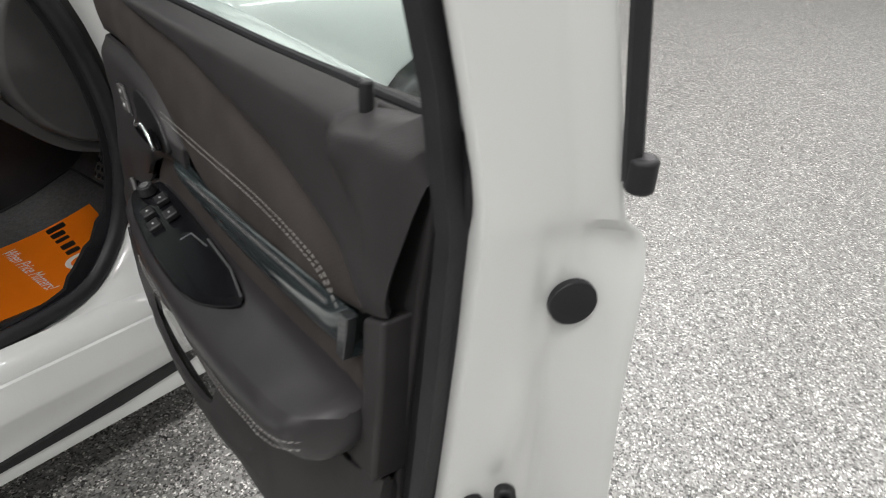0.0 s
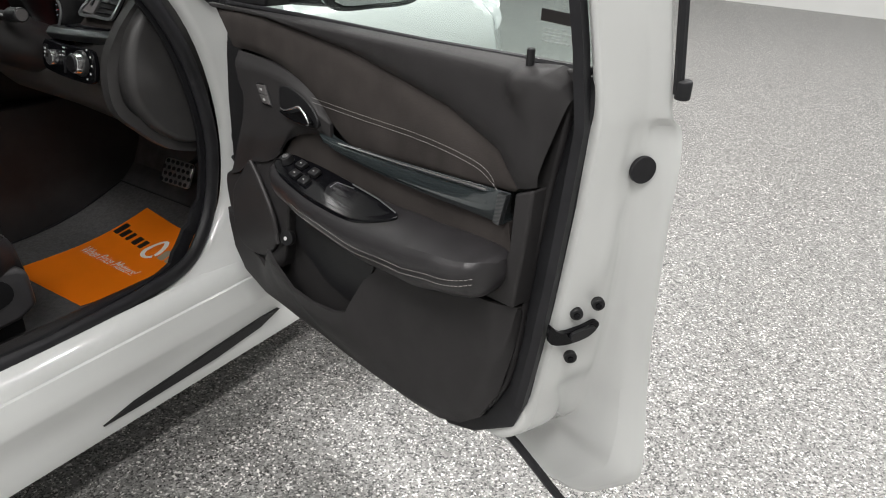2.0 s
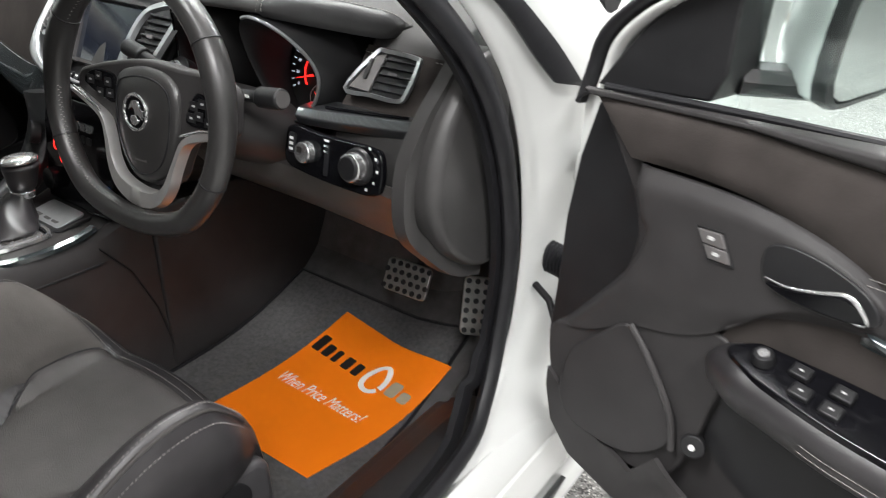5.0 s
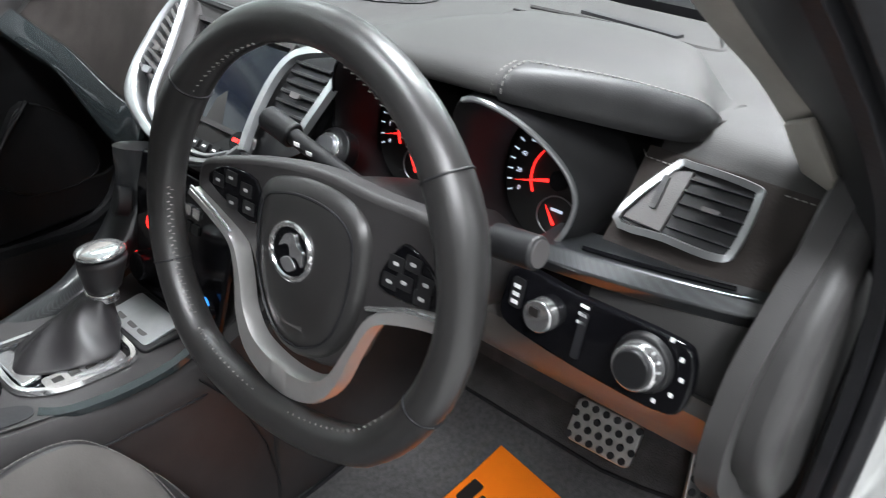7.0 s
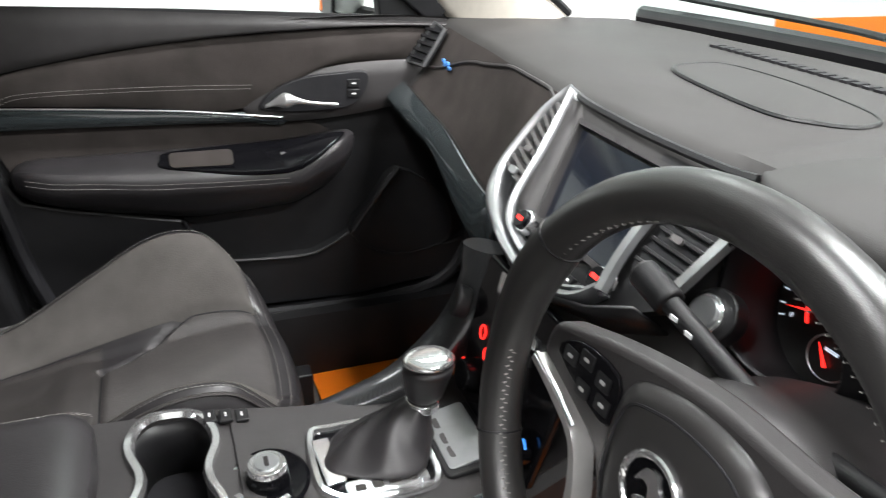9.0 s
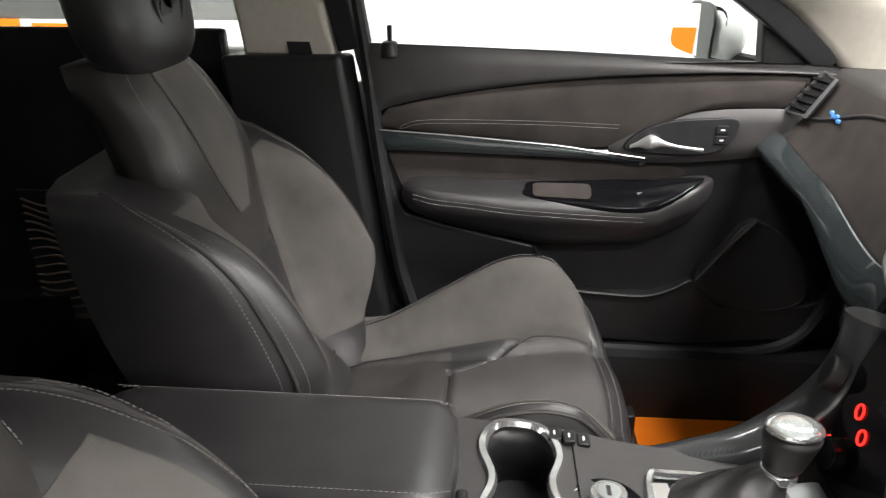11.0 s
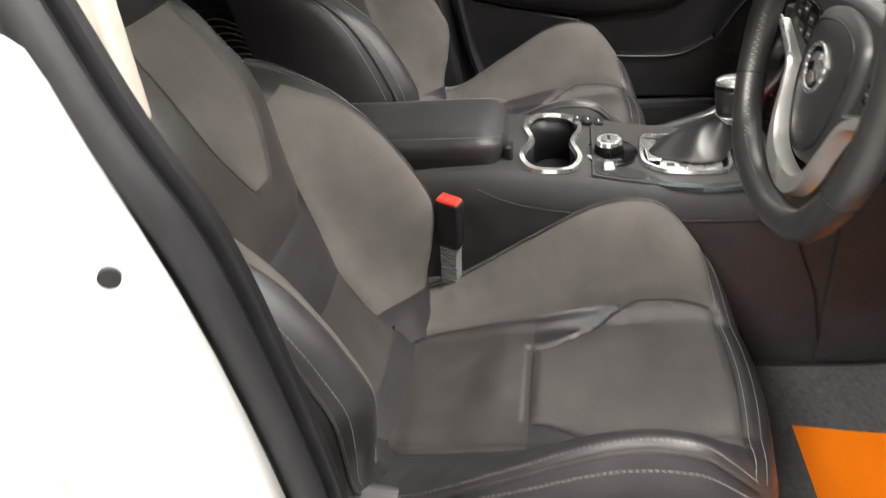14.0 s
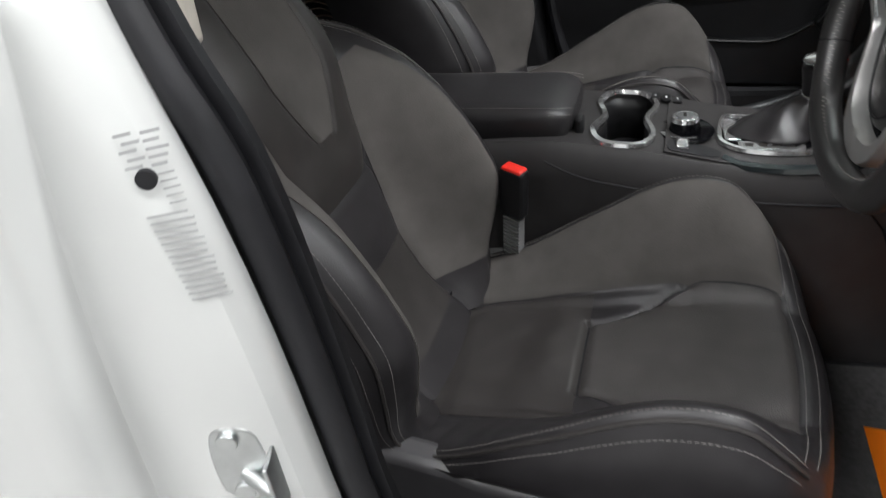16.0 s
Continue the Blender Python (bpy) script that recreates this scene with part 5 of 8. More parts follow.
for x in steps(0.475, 0.594, 28) + steps(0.596, 0.609, 10):
    yb, zb = curve_table(HOOD, x)[:2]
    pr = 0.0025 * min(1.0, (x - 0.4735) / 0.006)
    rings.append([Vector((x, yb + 0.03, zb - 0.006)), Vector((x, yb + 0.004, zb - 0.007))] + [hood_line(x, k, pr) for k in steps(0, 1, 8)] + [hood_top(x, k) + Vector((0, 0, pr * 0.7)) for k in (0.03, 0.07)] + [hood_top(x, 0.09) - Vector((0, 0, 0.004)), Vector((x, yb + 0.03, zb + 0.004))])
part("hood_pad", loft(rings), HOODM, dashboard, "stitched leather pad along the hood", smooth=60)
hl = [hood_top(x, 0.03) + Vector((0, 0, 0.003)) for x in steps(0.482, 0.604, 30)]
cl = [hood_line(0.4795, k, 0.0032) for k in steps(0, 1, 9)] + [hood_top(0.4795, 0.03) + Vector((0, 0, 0.003))]
part("stitching", stitches([hl, cl, [p + Vector((-0.009, -0.001, -0.0015)) for p in cl]], r=0.0007), THREAD, dashboard, "pale contrast stitching")

# instruments: two deep cowls with dials
# mouth of the right-hand cowl, from its raised inner corner outwards and down
COWL_MOUTH = [(0.437, 0.668, 0.980), (0.458, 0.664, 0.991), (0.487, 0.674, 0.983), (0.513, 0.690, 0.963), (0.532, 0.705, 0.938), (0.5405, 0.713, 0.912), (0.537, 0.710, 0.883), (0.520, 0.706, 0.857), (0.490, 0.712, 0.840), (0.455, 0.716, 0.844), (0.430, 0.712, 0.872), (0.424, 0.692, 0.92), (0.427, 0.676, 0.957)]
DIALM = material("dial_black", (0.004, 0.004, 0.004), 0.4)


def glow(name, color, power):
    m = bpy.data.materials.new(name)
    m.use_nodes = True
    b = m.node_tree.nodes["Principled BSDF"]
    b.inputs["Base Color"].default_value = (*color, 1)
    b.inputs["Emission Color"].default_value = (*color, 1)
    b.inputs["Emission Strength"].default_value = power
    return m


REDL = glow("red_backlight", (1.0, 0.02, 0.015), 1.3)
WHITEL = glow("white_backlight", (0.75, 0.85, 1.0), 0.28)
BLUEL = glow("blue_backlight", (0.05, 0.3, 1.0), 0.35)
cluster = part("instrument_panel", loft([[(x, y, z) for x, z in rounded(0.15, 0.56, 0.83, 0.965, 0.05)] for y in (0.785, 0.84)]), DIALM, dashboard, "black instrument cluster")
for gx, gzc, words in ((0.302, 0.894, ("0", "1", "2", "3", "4", "5", "6", "7")), (0.492, 0.898, ("0", "20", "40", "60", "80", "100", "120", "140"))):
    R = 0.068
    fm = frame_at((gx, 0.772, gzc), (1, 0, 0), (0, 0.25, 1))
    face = part("dial_face", flat([(R * math.cos(t), R * math.sin(t)) for t in steps(0, 2 * math.pi, 41)[:-1]], fm, 0.002), DIALM, cluster, "round dial with red and white markings")
    flip = (lambda x: x) if gx > 0.4 else (lambda x: 0.760 - x + 0.45 * max(0.0, 0.482 - x))
    mouth = spline([Vector((flip(x), y, z)) for x, y, z in COWL_MOUTH], 4, closed=True)
    n_ = len(mouth)
    mid = sum(mouth, Vector()) / n_
    dial_c = fm @ Vector((0, 0, 0))
    base_ = [dial_c + (R + 0.004) * Vector((p.x - mid.x, 0, p.z - mid.z)).normalized() for p in mouth]
    shell_ = [Vector((p.x + 0.024 * (p.x - mid.x) / 0.06, 0.785, p.z + 0.012 * (p.z - mid.z) / 0.07)) for p in mouth]
    thick_ = [p + 0.005 * Vector((p.x - mid.x, 0.02, p.z - mid.z)).normalized() for p in mouth]
    cowl = [[a.lerp(b, k) for a, b in zip(base_, mouth)] for k in (0.0, 0.25, 0.5, 0.75, 1.0)] + [[p + Vector((0, -0.003, 0)) for p in [a.lerp(b, 0.5) for a, b in zip(mouth, thick_)]], thick_] + [[a.lerp(b, k) + Vector((0, -0.012 * math.sin(math.pi * k), 0)) for a, b in zip(thick_, shell_)] for k in (0.3, 0.65, 1.0)]
    part("cowl", loft(cowl, caps=False), PLASTIC2, cluster, "deep black dial cowl", smooth=60)
    arc = [p + Vector((0, -0.0035, 0)) for p in [a.lerp(b, 0.5) for a, b in zip(mouth, thick_)]]
    part("chrome_ring", tube(arc[2:27] if gx > 0.4 else arc[6:27], 0.0028 if gx > 0.4 else 0.0018, 8, up=(0, 1, 0)), SILVER if gx > 0.4 else GLOSS, cluster, "satin metal dial ring")
    for k, wd in enumerate(words):
        t = radians(205 - 20 * k) if gx > 0.4 else radians(205 - 22 * k)
        text_mesh(wd, 0.0068, fm @ pose(0.052 * math.cos(t), -0.0035, 0.052 * math.sin(t), 90, 0, 0), WHITEL, "numeral", cluster, shear=0.1)
        for q in range(2):
            u = t - radians(10 * q)
            part("tick", flat([((0.060 + d) * math.cos(u) + w * math.sin(u), (0.060 + d) * math.sin(u) - w * math.cos(u)) for d, w in ((0, 0.0008), (0.006, 0.0008), (0.006, -0.0008), (0, -0.0008))], fm @ pose(0, -0.0025, 0), 0.0005), WHITEL, cluster)
    part("red_arc", sweep([fm @ Vector((0.036 * math.cos(t), -0.0035, 0.036 * math.sin(t))) for t in steps(radians(90), radians(215), 20)], [(-0.0003, -0.0016), (0.0003, -0.0016), (0.0003, 0.0016), (-0.0003, 0.0016)], (0, 1, 0)), REDL, cluster)
    nd = radians(196)
    part("needle", flat([(0.056 * math.cos(nd), 0.056 * math.sin(nd)), (0.002 * math.sin(nd), 0.0024), (-0.002 * math.sin(nd), -0.0024)], fm @ pose(0, -0.006, 0), 0.0012), REDL, cluster, "red needle")
    part("needle_hub", flat([(0.010 * math.cos(t), 0.010 * math.sin(t)) for t in steps(0, 2 * math.pi, 25)[:-1]], fm @ pose(0, -0.006, 0), 0.006), GLOSS, cluster)
    sub = [(0.004 + 0.022 * math.cos(t), -0.036 + 0.02 * math.sin(t)) for t in steps(0, 2 * math.pi, 33)[:-1]]
    part("sub_dial_ring", tube([fm @ Vector((a, -0.004, c)) for a, c in sub], 0.0008, 5, closed=True, up=(0, 1, 0)), SILVER, cluster)
    part("sub_dial_bar", flat([(-0.004, -0.032), (0.010, -0.032), (0.010, -0.029), (-0.004, -0.029)], fm @ pose(0, -0.003, 0), 0.0005), WHITEL, cluster)
    part("sub_needle", flat([(-0.010, -0.028), (0.006, -0.044), (0.003, -0.046)], fm @ pose(0, -0.005, 0), 0.001), REDL, cluster)
part("info_screen", flat([(0.374, 0.862), (0.418, 0.862), (0.418, 0.918), (0.374, 0.918)], Matrix.Translation((0, 0.772, 0)), 0.002), GLOSS, cluster)
part("info_bar", flat([(0.405, 0.868), (0.414, 0.868), (0.411, 0.908), (0.407, 0.912)], Matrix.Translation((0, 0.7695, 0)), 0.0006), REDL, cluster, "red glowing bar")
part("column_shroud", loft([[(0.39 + w * math.cos(t), y, zc + h * math.sin(t)) for t in steps(0, 2 * math.pi, 25)[:-1]] for y, w, h, zc in ((0.565, 0.055, 0.05, 0.868), (0.60, 0.085, 0.058, 0.855), (0.70, 0.11, 0.065, 0.815), (0.78, 0.12, 0.07, 0.78))]), PLASTIC, dashboard, "steering column shroud", sub=1)
part("knee_panel", loft([[(x, 0.712 - 0.010 * k, 0.782), (x, 0.695 + 0.003 * k, 0.768), (x, 0.70 + 0.03 * k, 0.735 - 0.01 * k), (x, 0.725 + 0.06 * k, 0.705 - 0.03 * k), (x, 0.748 + 0.108 * k, 0.683 - 0.088 * k), (x, 0.775 + 0.11 * k, 0.682 - 0.088 * k), (x, 0.96, 0.70)] for x, k in ((0.23 + 0.485 * q, max(0.0, (q - 0.5) / 0.5) ** 1.2) for q in steps(0, 1, 24))]), KNEEP, dashboard, "smooth lower dashboard panel", smooth=50)

# driver's fascia: suede field, side vent, carbon blade, lamp switches
part("suede_field", patch(lambda x, s: dsurf(x, s), steps(0.562, 0.742, 12), steps(3.15, 4.95, 8), 0.003, 0.004), DSUEDE, dashboard, "grey suede fascia")
part("stitching", stitches([[dsurf(x, 3.3) + Vector((0, -0.0045, 0.001)) for x in steps(0.555, 0.60, 6)], [dsurf(x, 3.22) + Vector((0, -0.0045, 0.001)) for x in steps(0.69, 0.74, 6)]], r=0.0007), THREAD, dashboard)
VM = frame_at((0.629, 0.762, 0.918), (1, 0.05, 0), (0.0, 0.62, 0.78))
vo = [(-0.057, -0.030), (-0.01, -0.033), (0.036, -0.034), (0.047, -0.022), (0.048, 0.024), (0.040, 0.033), (-0.012, 0.036), (-0.028, 0.030)]
part("vent_well", flat(blob(vo, 4), VM @ pose(0, 0.0, 0), 0.004), RUBBER, dashboard)
part("vent_frame", sweep([VM @ Vector((a, -0.008, c)) for a, c in blob(vo, 4)], [(-0.003, -0.003), (0.003, -0.003), (0.003, 0.003), (-0.003, 0.003)], (0, -1, 0.3), closed=True), SILVER, dashboard, "satin silver vent frame")
part("vent_cheek", flat([(-0.053, -0.027), (-0.016, -0.029), (-0.010, 0.031), (-0.026, 0.027)], VM @ pose(0, -0.004, 0), 0.005), GREYP, dashboard, bevel=0.001)
for k in range(5):
    c = -0.022 + 0.0115 * k
    part("vent_slat", flat([(-0.012, c - 0.0008), (0.044, c - 0.0008), (0.044, c + 0.001), (-0.012, c + 0.001)], VM @ pose(0, -0.002, 0), 0.007), RUBBER, dashboard)
part("vent_tab", flat(rounded(0.010, 0.026, -0.002, 0.002, 0.0015, 2), VM @ pose(0, -0.014, 0), 0.003), GREYP, dashboard)
part("thumb_wheel", flat(rounded(-0.033, -0.027, -0.012, 0.02, 0.002, 2), VM @ pose(0, -0.008, 0), 0.004), PLASTIC2, dashboard)
blade = []
for x in steps(0.515, 0.722, 14):
    k = (x - 0.515) / 0.207
    y, z = 0.690 + 0.042 * k ** 1.6, 0.858 + 0.006 * k
    blade.append([(x, y + 0.05, z + 0.014), (x, y + 0.004, z + 0.012), (x, y - 0.006, z), (x, y + 0.002, z - 0.014), (x, y + 0.02, z - 0.018), (x, y + 0.05, z - 0.01)])
part("carbon_blade", loft(blade), CARBON, dashboard, "dark carbon pattern trim blade", bevel=0.002)
part("blade_line", tube([(x, 0.690 + 0.042 * ((x - 0.515) / 0.207) ** 1.6 + 0.012, 0.8725 + 0.006 * (x - 0.515) / 0.207) for x in steps(0.56, 0.69, 8)], 0.0022, 6), GLOSS, dashboard)
SM = frame_at((0.598, 0.686, 0.814), (1, -0.04, 0), (0, 0.16, 1))
part("lamp_switch_panel", flat(blob([(-0.094, -0.03), (-0.098, 0.0), (-0.088, 0.028), (-0.02, 0.027), (0.07, 0.03), (0.092, 0.022), (0.098, -0.012), (0.085, -0.036), (0.02, -0.04), (-0.05, -0.038)], 4), SM, 0.012), GLOSS, dashboard, "gloss black lamp switch panel", bevel=0.003)


def round_knob(a, c, r, h, m_, parent, mat_=None, label="", base=-0.012):
    bm = disc((0, 0, 0), (0, -1, 0), r, h, 28, r2=r * 0.93)
    bm.transform(SM @ pose(a, base - h / 2, c))
    return part("knob", bm, m_, parent, label, bevel=0.0015)


round_knob(0.055, 0.0, 0.027, 0.008, PLASTIC2, dashboard)
round_knob(0.055, 0.0, 0.0215, 0.016, CHROME, dashboard, label="chrome ringed headlamp knob", base=-0.018)
round_knob(0.055, 0.0, 0.0175, 0.006, PLASTIC2, dashboard, base=-0.032)
round_knob(-0.048, -0.004, 0.0165, 0.014, CHROME, dashboard, label="chrome dimmer knob")
part("marking", flat([(-0.056, -0.004), (-0.046, -0.004), (-0.046, 0.004), (-0.056, 0.004)], SM @ pose(0, -0.027, 0), 0.0006), INK, dashboard)
part("switch", flat(rounded(-0.088, -0.074, -0.012, 0.018, 0.003, 2), SM @ pose(0, -0.012, 0), 0.003), PLASTIC2, dashboard)
for c in (0.010, 0.002, -0.006):
    part("marking", flat([(-0.085, c - 0.002), (-0.077, c - 0.002), (-0.077, c + 0.002), (-0.085, c + 0.002)], SM @ pose(0, -0.0155, 0), 0.0005), WMARK, dashboard)
part("slider", flat(rounded(-0.012, -0.004, -0.03, 0.016, 0.002, 2), SM @ pose(0, -0.0125, 0), 0.002), RUBBER, dashboard)
for k in range(3):
    part("marking", flat([(-0.014, 0.004 + 0.008 * k), (-0.005, 0.004 + 0.008 * k), (-0.005, 0.007 + 0.008 * k), (-0.014, 0.007 + 0.008 * k)], SM @ pose(0, -0.014, 0), 0.0005), WMARK, dashboard)
for k in range(5):
    t = radians(60 - 30 * k)
    part("marking", flat(rounded(0.055 + 0.0335 * math.cos(t) - 0.002, 0.055 + 0.0335 * math.cos(t) + 0.002, 0.0335 * math.sin(t) - 0.002, 0.0335 * math.sin(t) + 0.002, 0.0005, 1), SM @ pose(0, -0.012, 0), 0.0005), WMARK, dashboard)

# end cover facing the open door
capo = [(0.70, 0.83), (0.72, 0.885), (0.755, 0.93), (0.79, 0.965), (0.84, 0.965), (0.86, 0.90), (0.875, 0.76), (0.875, 0.68), (0.85, 0.635), (0.80, 0.64), (0.745, 0.68), (0.71, 0.73), (0.695, 0.78)]
part("dash_end_cover", loft([[(x, y + dy, z) for y, z in [(p[0], p[1]) for p in blob(capo, 3)]] for x, dy in ((0.72, 0.0), (0.755, 0.0), (0.768, 0.012))]), ENDP, dashboard, "smooth black dashboard end cover", bevel=0.006)
lip = spline([(0.735, 0.805, 0.972), (0.735, 0.755, 0.925), (0.73, 0.715, 0.88), (0.725, 0.685, 0.82), (0.725, 0.685, 0.74), (0.73, 0.73, 0.685), (0.735, 0.79, 0.635), (0.74, 0.85, 0.615)], 5)
part("dash_side_lip", sweep(lip, [(-0.014, -0.008), (0.014, -0.010), (0.012, 0.010), (-0.012, 0.010)], (1, 0, 0)), ENDP, dashboard)
def vent_quad(u, v):
    top = Vector((0.682, 0.790, 1.006)).lerp(Vector((0.705, 0.772, 1.019)), u)
    low = Vector((0.699, 0.822, 0.962)).lerp(Vector((0.736, 0.806, 0.955)), u)
    return top.lerp(low, v) + Vector((-0.003, -0.012, 0.004))


part("pillar_vent", patch(vent_quad, steps(0, 1, 5), steps(0, 1, 7), 0.0, 0.006), PILLAR_SHADED, dashboard, "beige side window demister vent", bevel=0.0015)
for k in range(3):
    a = 0.16 + 0.26 * k
    part("vent_slot", patch(lambda u, v: vent_quad(a + 0.16 * u, 0.08 + 0.72 * v) + Vector((-0.0002, -0.0012, 0.0012)), steps(0, 1, 2), steps(0, 1, 5), 0.0, 0.0008), RUBBER, dashboard)


# centre stack: shield frame, screen, vents, controls
CS = frame_at((0.032, 0.655, 0.855), (1, 0, 0), (0, 0.63, 0.777))


def cs(a, c, d=0.0):
    return CS @ Vector((a, d, c))


part("stack_face", flat([(-0.165, 0.150), (-0.185, 0.10), (-0.185, 0.03), (-0.17, -0.005), (-0.12, -0.03), (-0.05, -0.048), (0.02, -0.05), (0.08, -0.04), (0.13, -0.01), (0.17, 0.02), (0.175, 0.145)], CS @ pose(0, 0.02, 0), 0.010), PLASTIC2, dashboard, "black centre stack")
part("stack_skirt", loft([[cs(a, c, d) for a, c in ((-0.175, 0.0), (-0.12, -0.032), (-0.04, -0.052), (0.03, -0.052), (0.10, -0.03), (0.15, 0.0))] for d in (-0.012, 0.05)], closed=False), PLASTIC2, dashboard).modifiers.new("s", "SOLIDIFY").thickness = 0.004
OUTER = spline([(a, 0, c) for a, c in ((-0.172, 0.166), (-0.184, 0.148), (-0.194, 0.12), (-0.198, 0.085), (-0.196, 0.035), (-0.181, -0.005), (-0.140, -0.029), (-0.075, -0.047), (-0.015, -0.054), (0.03, -0.051), (0.075, -0.036), (0.098, -0.010))], 6)
INNER = spline([(a, 0, c) for a, c in ((-0.168, 0.160), (-0.162, 0.145), (-0.152, 0.115), (-0.135, 0.06), (-0.122, 0.008), (-0.098, -0.019), (-0.052, -0.034), (0.006, -0.040), (0.05, -0.036), (0.085, -0.02))], 6)


def frame_band(line_, widths, name, mat_, label=""):
    """A rounded band along a line of the stack's plane; widths from start to end, inwards."""
    rings_ = []
    n = len(line_) - 1
    for i, p in enumerate(line_):
        t = line_[min(i + 1, n)] - line_[max(i - 1, 0)]
        nrm = Vector((t.z, 0, -t.x)).normalized()
        nrm = nrm if nrm.dot(Vector((0.0, 0, 0.05)) - p) > 0 else -nrm
        w = lerp_table(widths, i / n)[0]
        rings_.append([cs(q.x, q.z, d) for q, d in ((p, 0.012), (p, -0.012), (p + nrm * w * 0.2, -0.016), (p + nrm * w * 0.75, -0.015), (p + nrm * w, -0.010), (p + nrm * w, 0.012))])
    return part(name, loft(rings_), mat_, dashboard, label, smooth=60)


frame_band(OUTER, [(0, 0.004), (0.1, 0.011), (0.35, 0.012), (0.45, 0.020), (0.7, 0.011), (1, 0.008)], "chrome_frame", SILVER, "satin chrome centre frame")
frame_band(INNER, [(0, 0.003), (0.3, 0.006), (0.6, 0.007), (1, 0.005)], "chrome_frame", SILVER, "slim satin chrome inner frame")
part("vent_well", flat([(-0.170, 0.150), (-0.188, 0.10), (-0.186, 0.03), (-0.125, 0.015), (-0.150, 0.11)], CS @ pose(0, 0.006, 0), 0.003), RUBBER, dashboard)
for k in range(9):
    c = 0.032 + 0.0128 * k
    a1 = -0.184 + 0.03 * max(0, c - 0.10)
    a0 = -0.130 - 0.30 * (c - 0.03) + 0.0
    part("vent_slat", flat([(a1, c + 0.004), (a0, c - 0.008), (a0, c - 0.003), (a1, c + 0.009)], CS @ pose(0, 0.003, 0), 0.014), GREYP, dashboard)
part("vent_tab", flat(rounded(-0.166, -0.148, 0.030, 0.040, 0.002, 2), CS @ pose(0, -0.010, 0), 0.005), SILVER, dashboard, "satin vent tab", bevel=0.001)
part("vent_tab", flat(rounded(-0.168, -0.152, 0.064, 0.071, 0.002, 2), CS @ pose(0, -0.010, 0), 0.005), GREYP, dashboard, bevel=0.001)
part("screen_bezel", loft([[cs(a, c, -0.008), cs(a + 0.012, c, 0.002), cs(b_, e, 0.009)] for (a, c), (b_, e) in zip(((-0.158, 0.152), (-0.148, 0.115), (-0.130, 0.06), (-0.116, 0.012), (-0.09, -0.010)), ((-0.122, 0.132), (-0.108, 0.104), (-0.088, 0.058), (-0.074, 0.020), (-0.066, 0.008)))], closed=False), PLASTIC, dashboard, "dark slanting screen surround", smooth=60).modifiers.new("s", "SOLIDIFY").thickness = 0.003
well = [(0.108, 0.030), (0.176, 0.030), (0.182, 0.08), (0.176, 0.134), (0.113, 0.112)]
part("vent_well", flat(well, CS @ pose(0, -0.002, 0), 0.004), RUBBER, dashboard)
for k in range(7):
    c = 0.036 + 0.0125 * k
    part("vent_slat", flat([(0.112, c), (0.174, c), (0.175, c + 0.0042), (0.112, c + 0.0042)], CS @ pose(0, -0.005, 0), 0.009), PLASTIC2, dashboard, bevel=0.001)
part("vent_tab", flat(rounded(0.134, 0.150, 0.070, 0.077, 0.002, 2), CS @ pose(0, -0.013, 0), 0.004), GREYP, dashboard)
fr_l = spline([cs(a, c, -0.012) for a, c in ((0.104, -0.01), (0.094, 0.031), (0.091, 0.08), (0.101, 0.114), (0.130, 0.131), (0.19, 0.146), (0.205, 0.150))], 6)
part("vent_frame", sweep(fr_l, [(-0.007, -0.003), (0.007, -0.003), (0.005, 0.005), (-0.005, 0.005)], (0, -0.78, 0.63)), SILVER, dashboard, "satin silver vent frame")
part("vent_bar", sweep([cs(a, c, -0.014) for a, c in ((0.192, 0.115), (0.187, 0.085), (0.178, 0.028))], [(-0.007, -0.003), (0.007, -0.003), (0.005, 0.005), (-0.005, 0.005)], (0, -0.78, 0.63)), SILVER, dashboard, "satin silver vent bar")
SCREENM = material("dark_screen", (0.006, 0.008, 0.014), 0.12, coat=0.5)
part("screen", flat([(-0.066, 0.010), (0.078, 0.010), (0.078, 0.126), (-0.118, 0.126)], CS @ pose(0, 0.010, 0), 0.003), SCREENM, dashboard, "dark blue-black touch screen")
part("screen_surround", sweep([cs(a, c, 0.003) for a, c in ((-0.070, 0.006), (0.082, 0.006), (0.082, 0.132), (-0.124, 0.132))], [(-0.004, -0.006), (0.004, -0.006), (0.004, 0.006), (-0.004, 0.006)], (0, -0.78, 0.63), closed=True), PLASTIC, dashboard)
part("screen_brow", tube(spline([cs(-0.158, 0.16, -0.004), cs(-0.12, 0.155, -0.006), cs(0.0, 0.152, -0.006), cs(0.12, 0.155, -0.006), cs(0.16, 0.16, -0.004)], 6), 0.005, 6), PLASTIC2, dashboard)
for a, kc in ((-0.078, -0.006), (0.086, -0.002)):
    b1 = disc((0, 0, 0), (0, -1, 0), 0.0165, 0.012, 28, r2=0.0145)
    b1.transform(CS @ pose(a, -0.002, kc))
    part("knob", b1, CHROME, dashboard, "chrome ringed audio knob", bevel=0.001)
    b2 = disc((0, 0, 0), (0, -1, 0), 0.0125, 0.008, 28, r2=0.0115)
    b2.transform(CS @ pose(a, -0.010, kc))
    part("knob_cap", b2, GLOSS, dashboard, bevel=0.001)
    part("knob_light", flat([(a - 0.006, kc - 0.0025), (a + 0.006, kc - 0.0025), (a + 0.006, kc + 0.0025), (a - 0.006, kc + 0.0025)], CS @ pose(0, -0.0142, 0), 0.0004), REDL, dashboard)
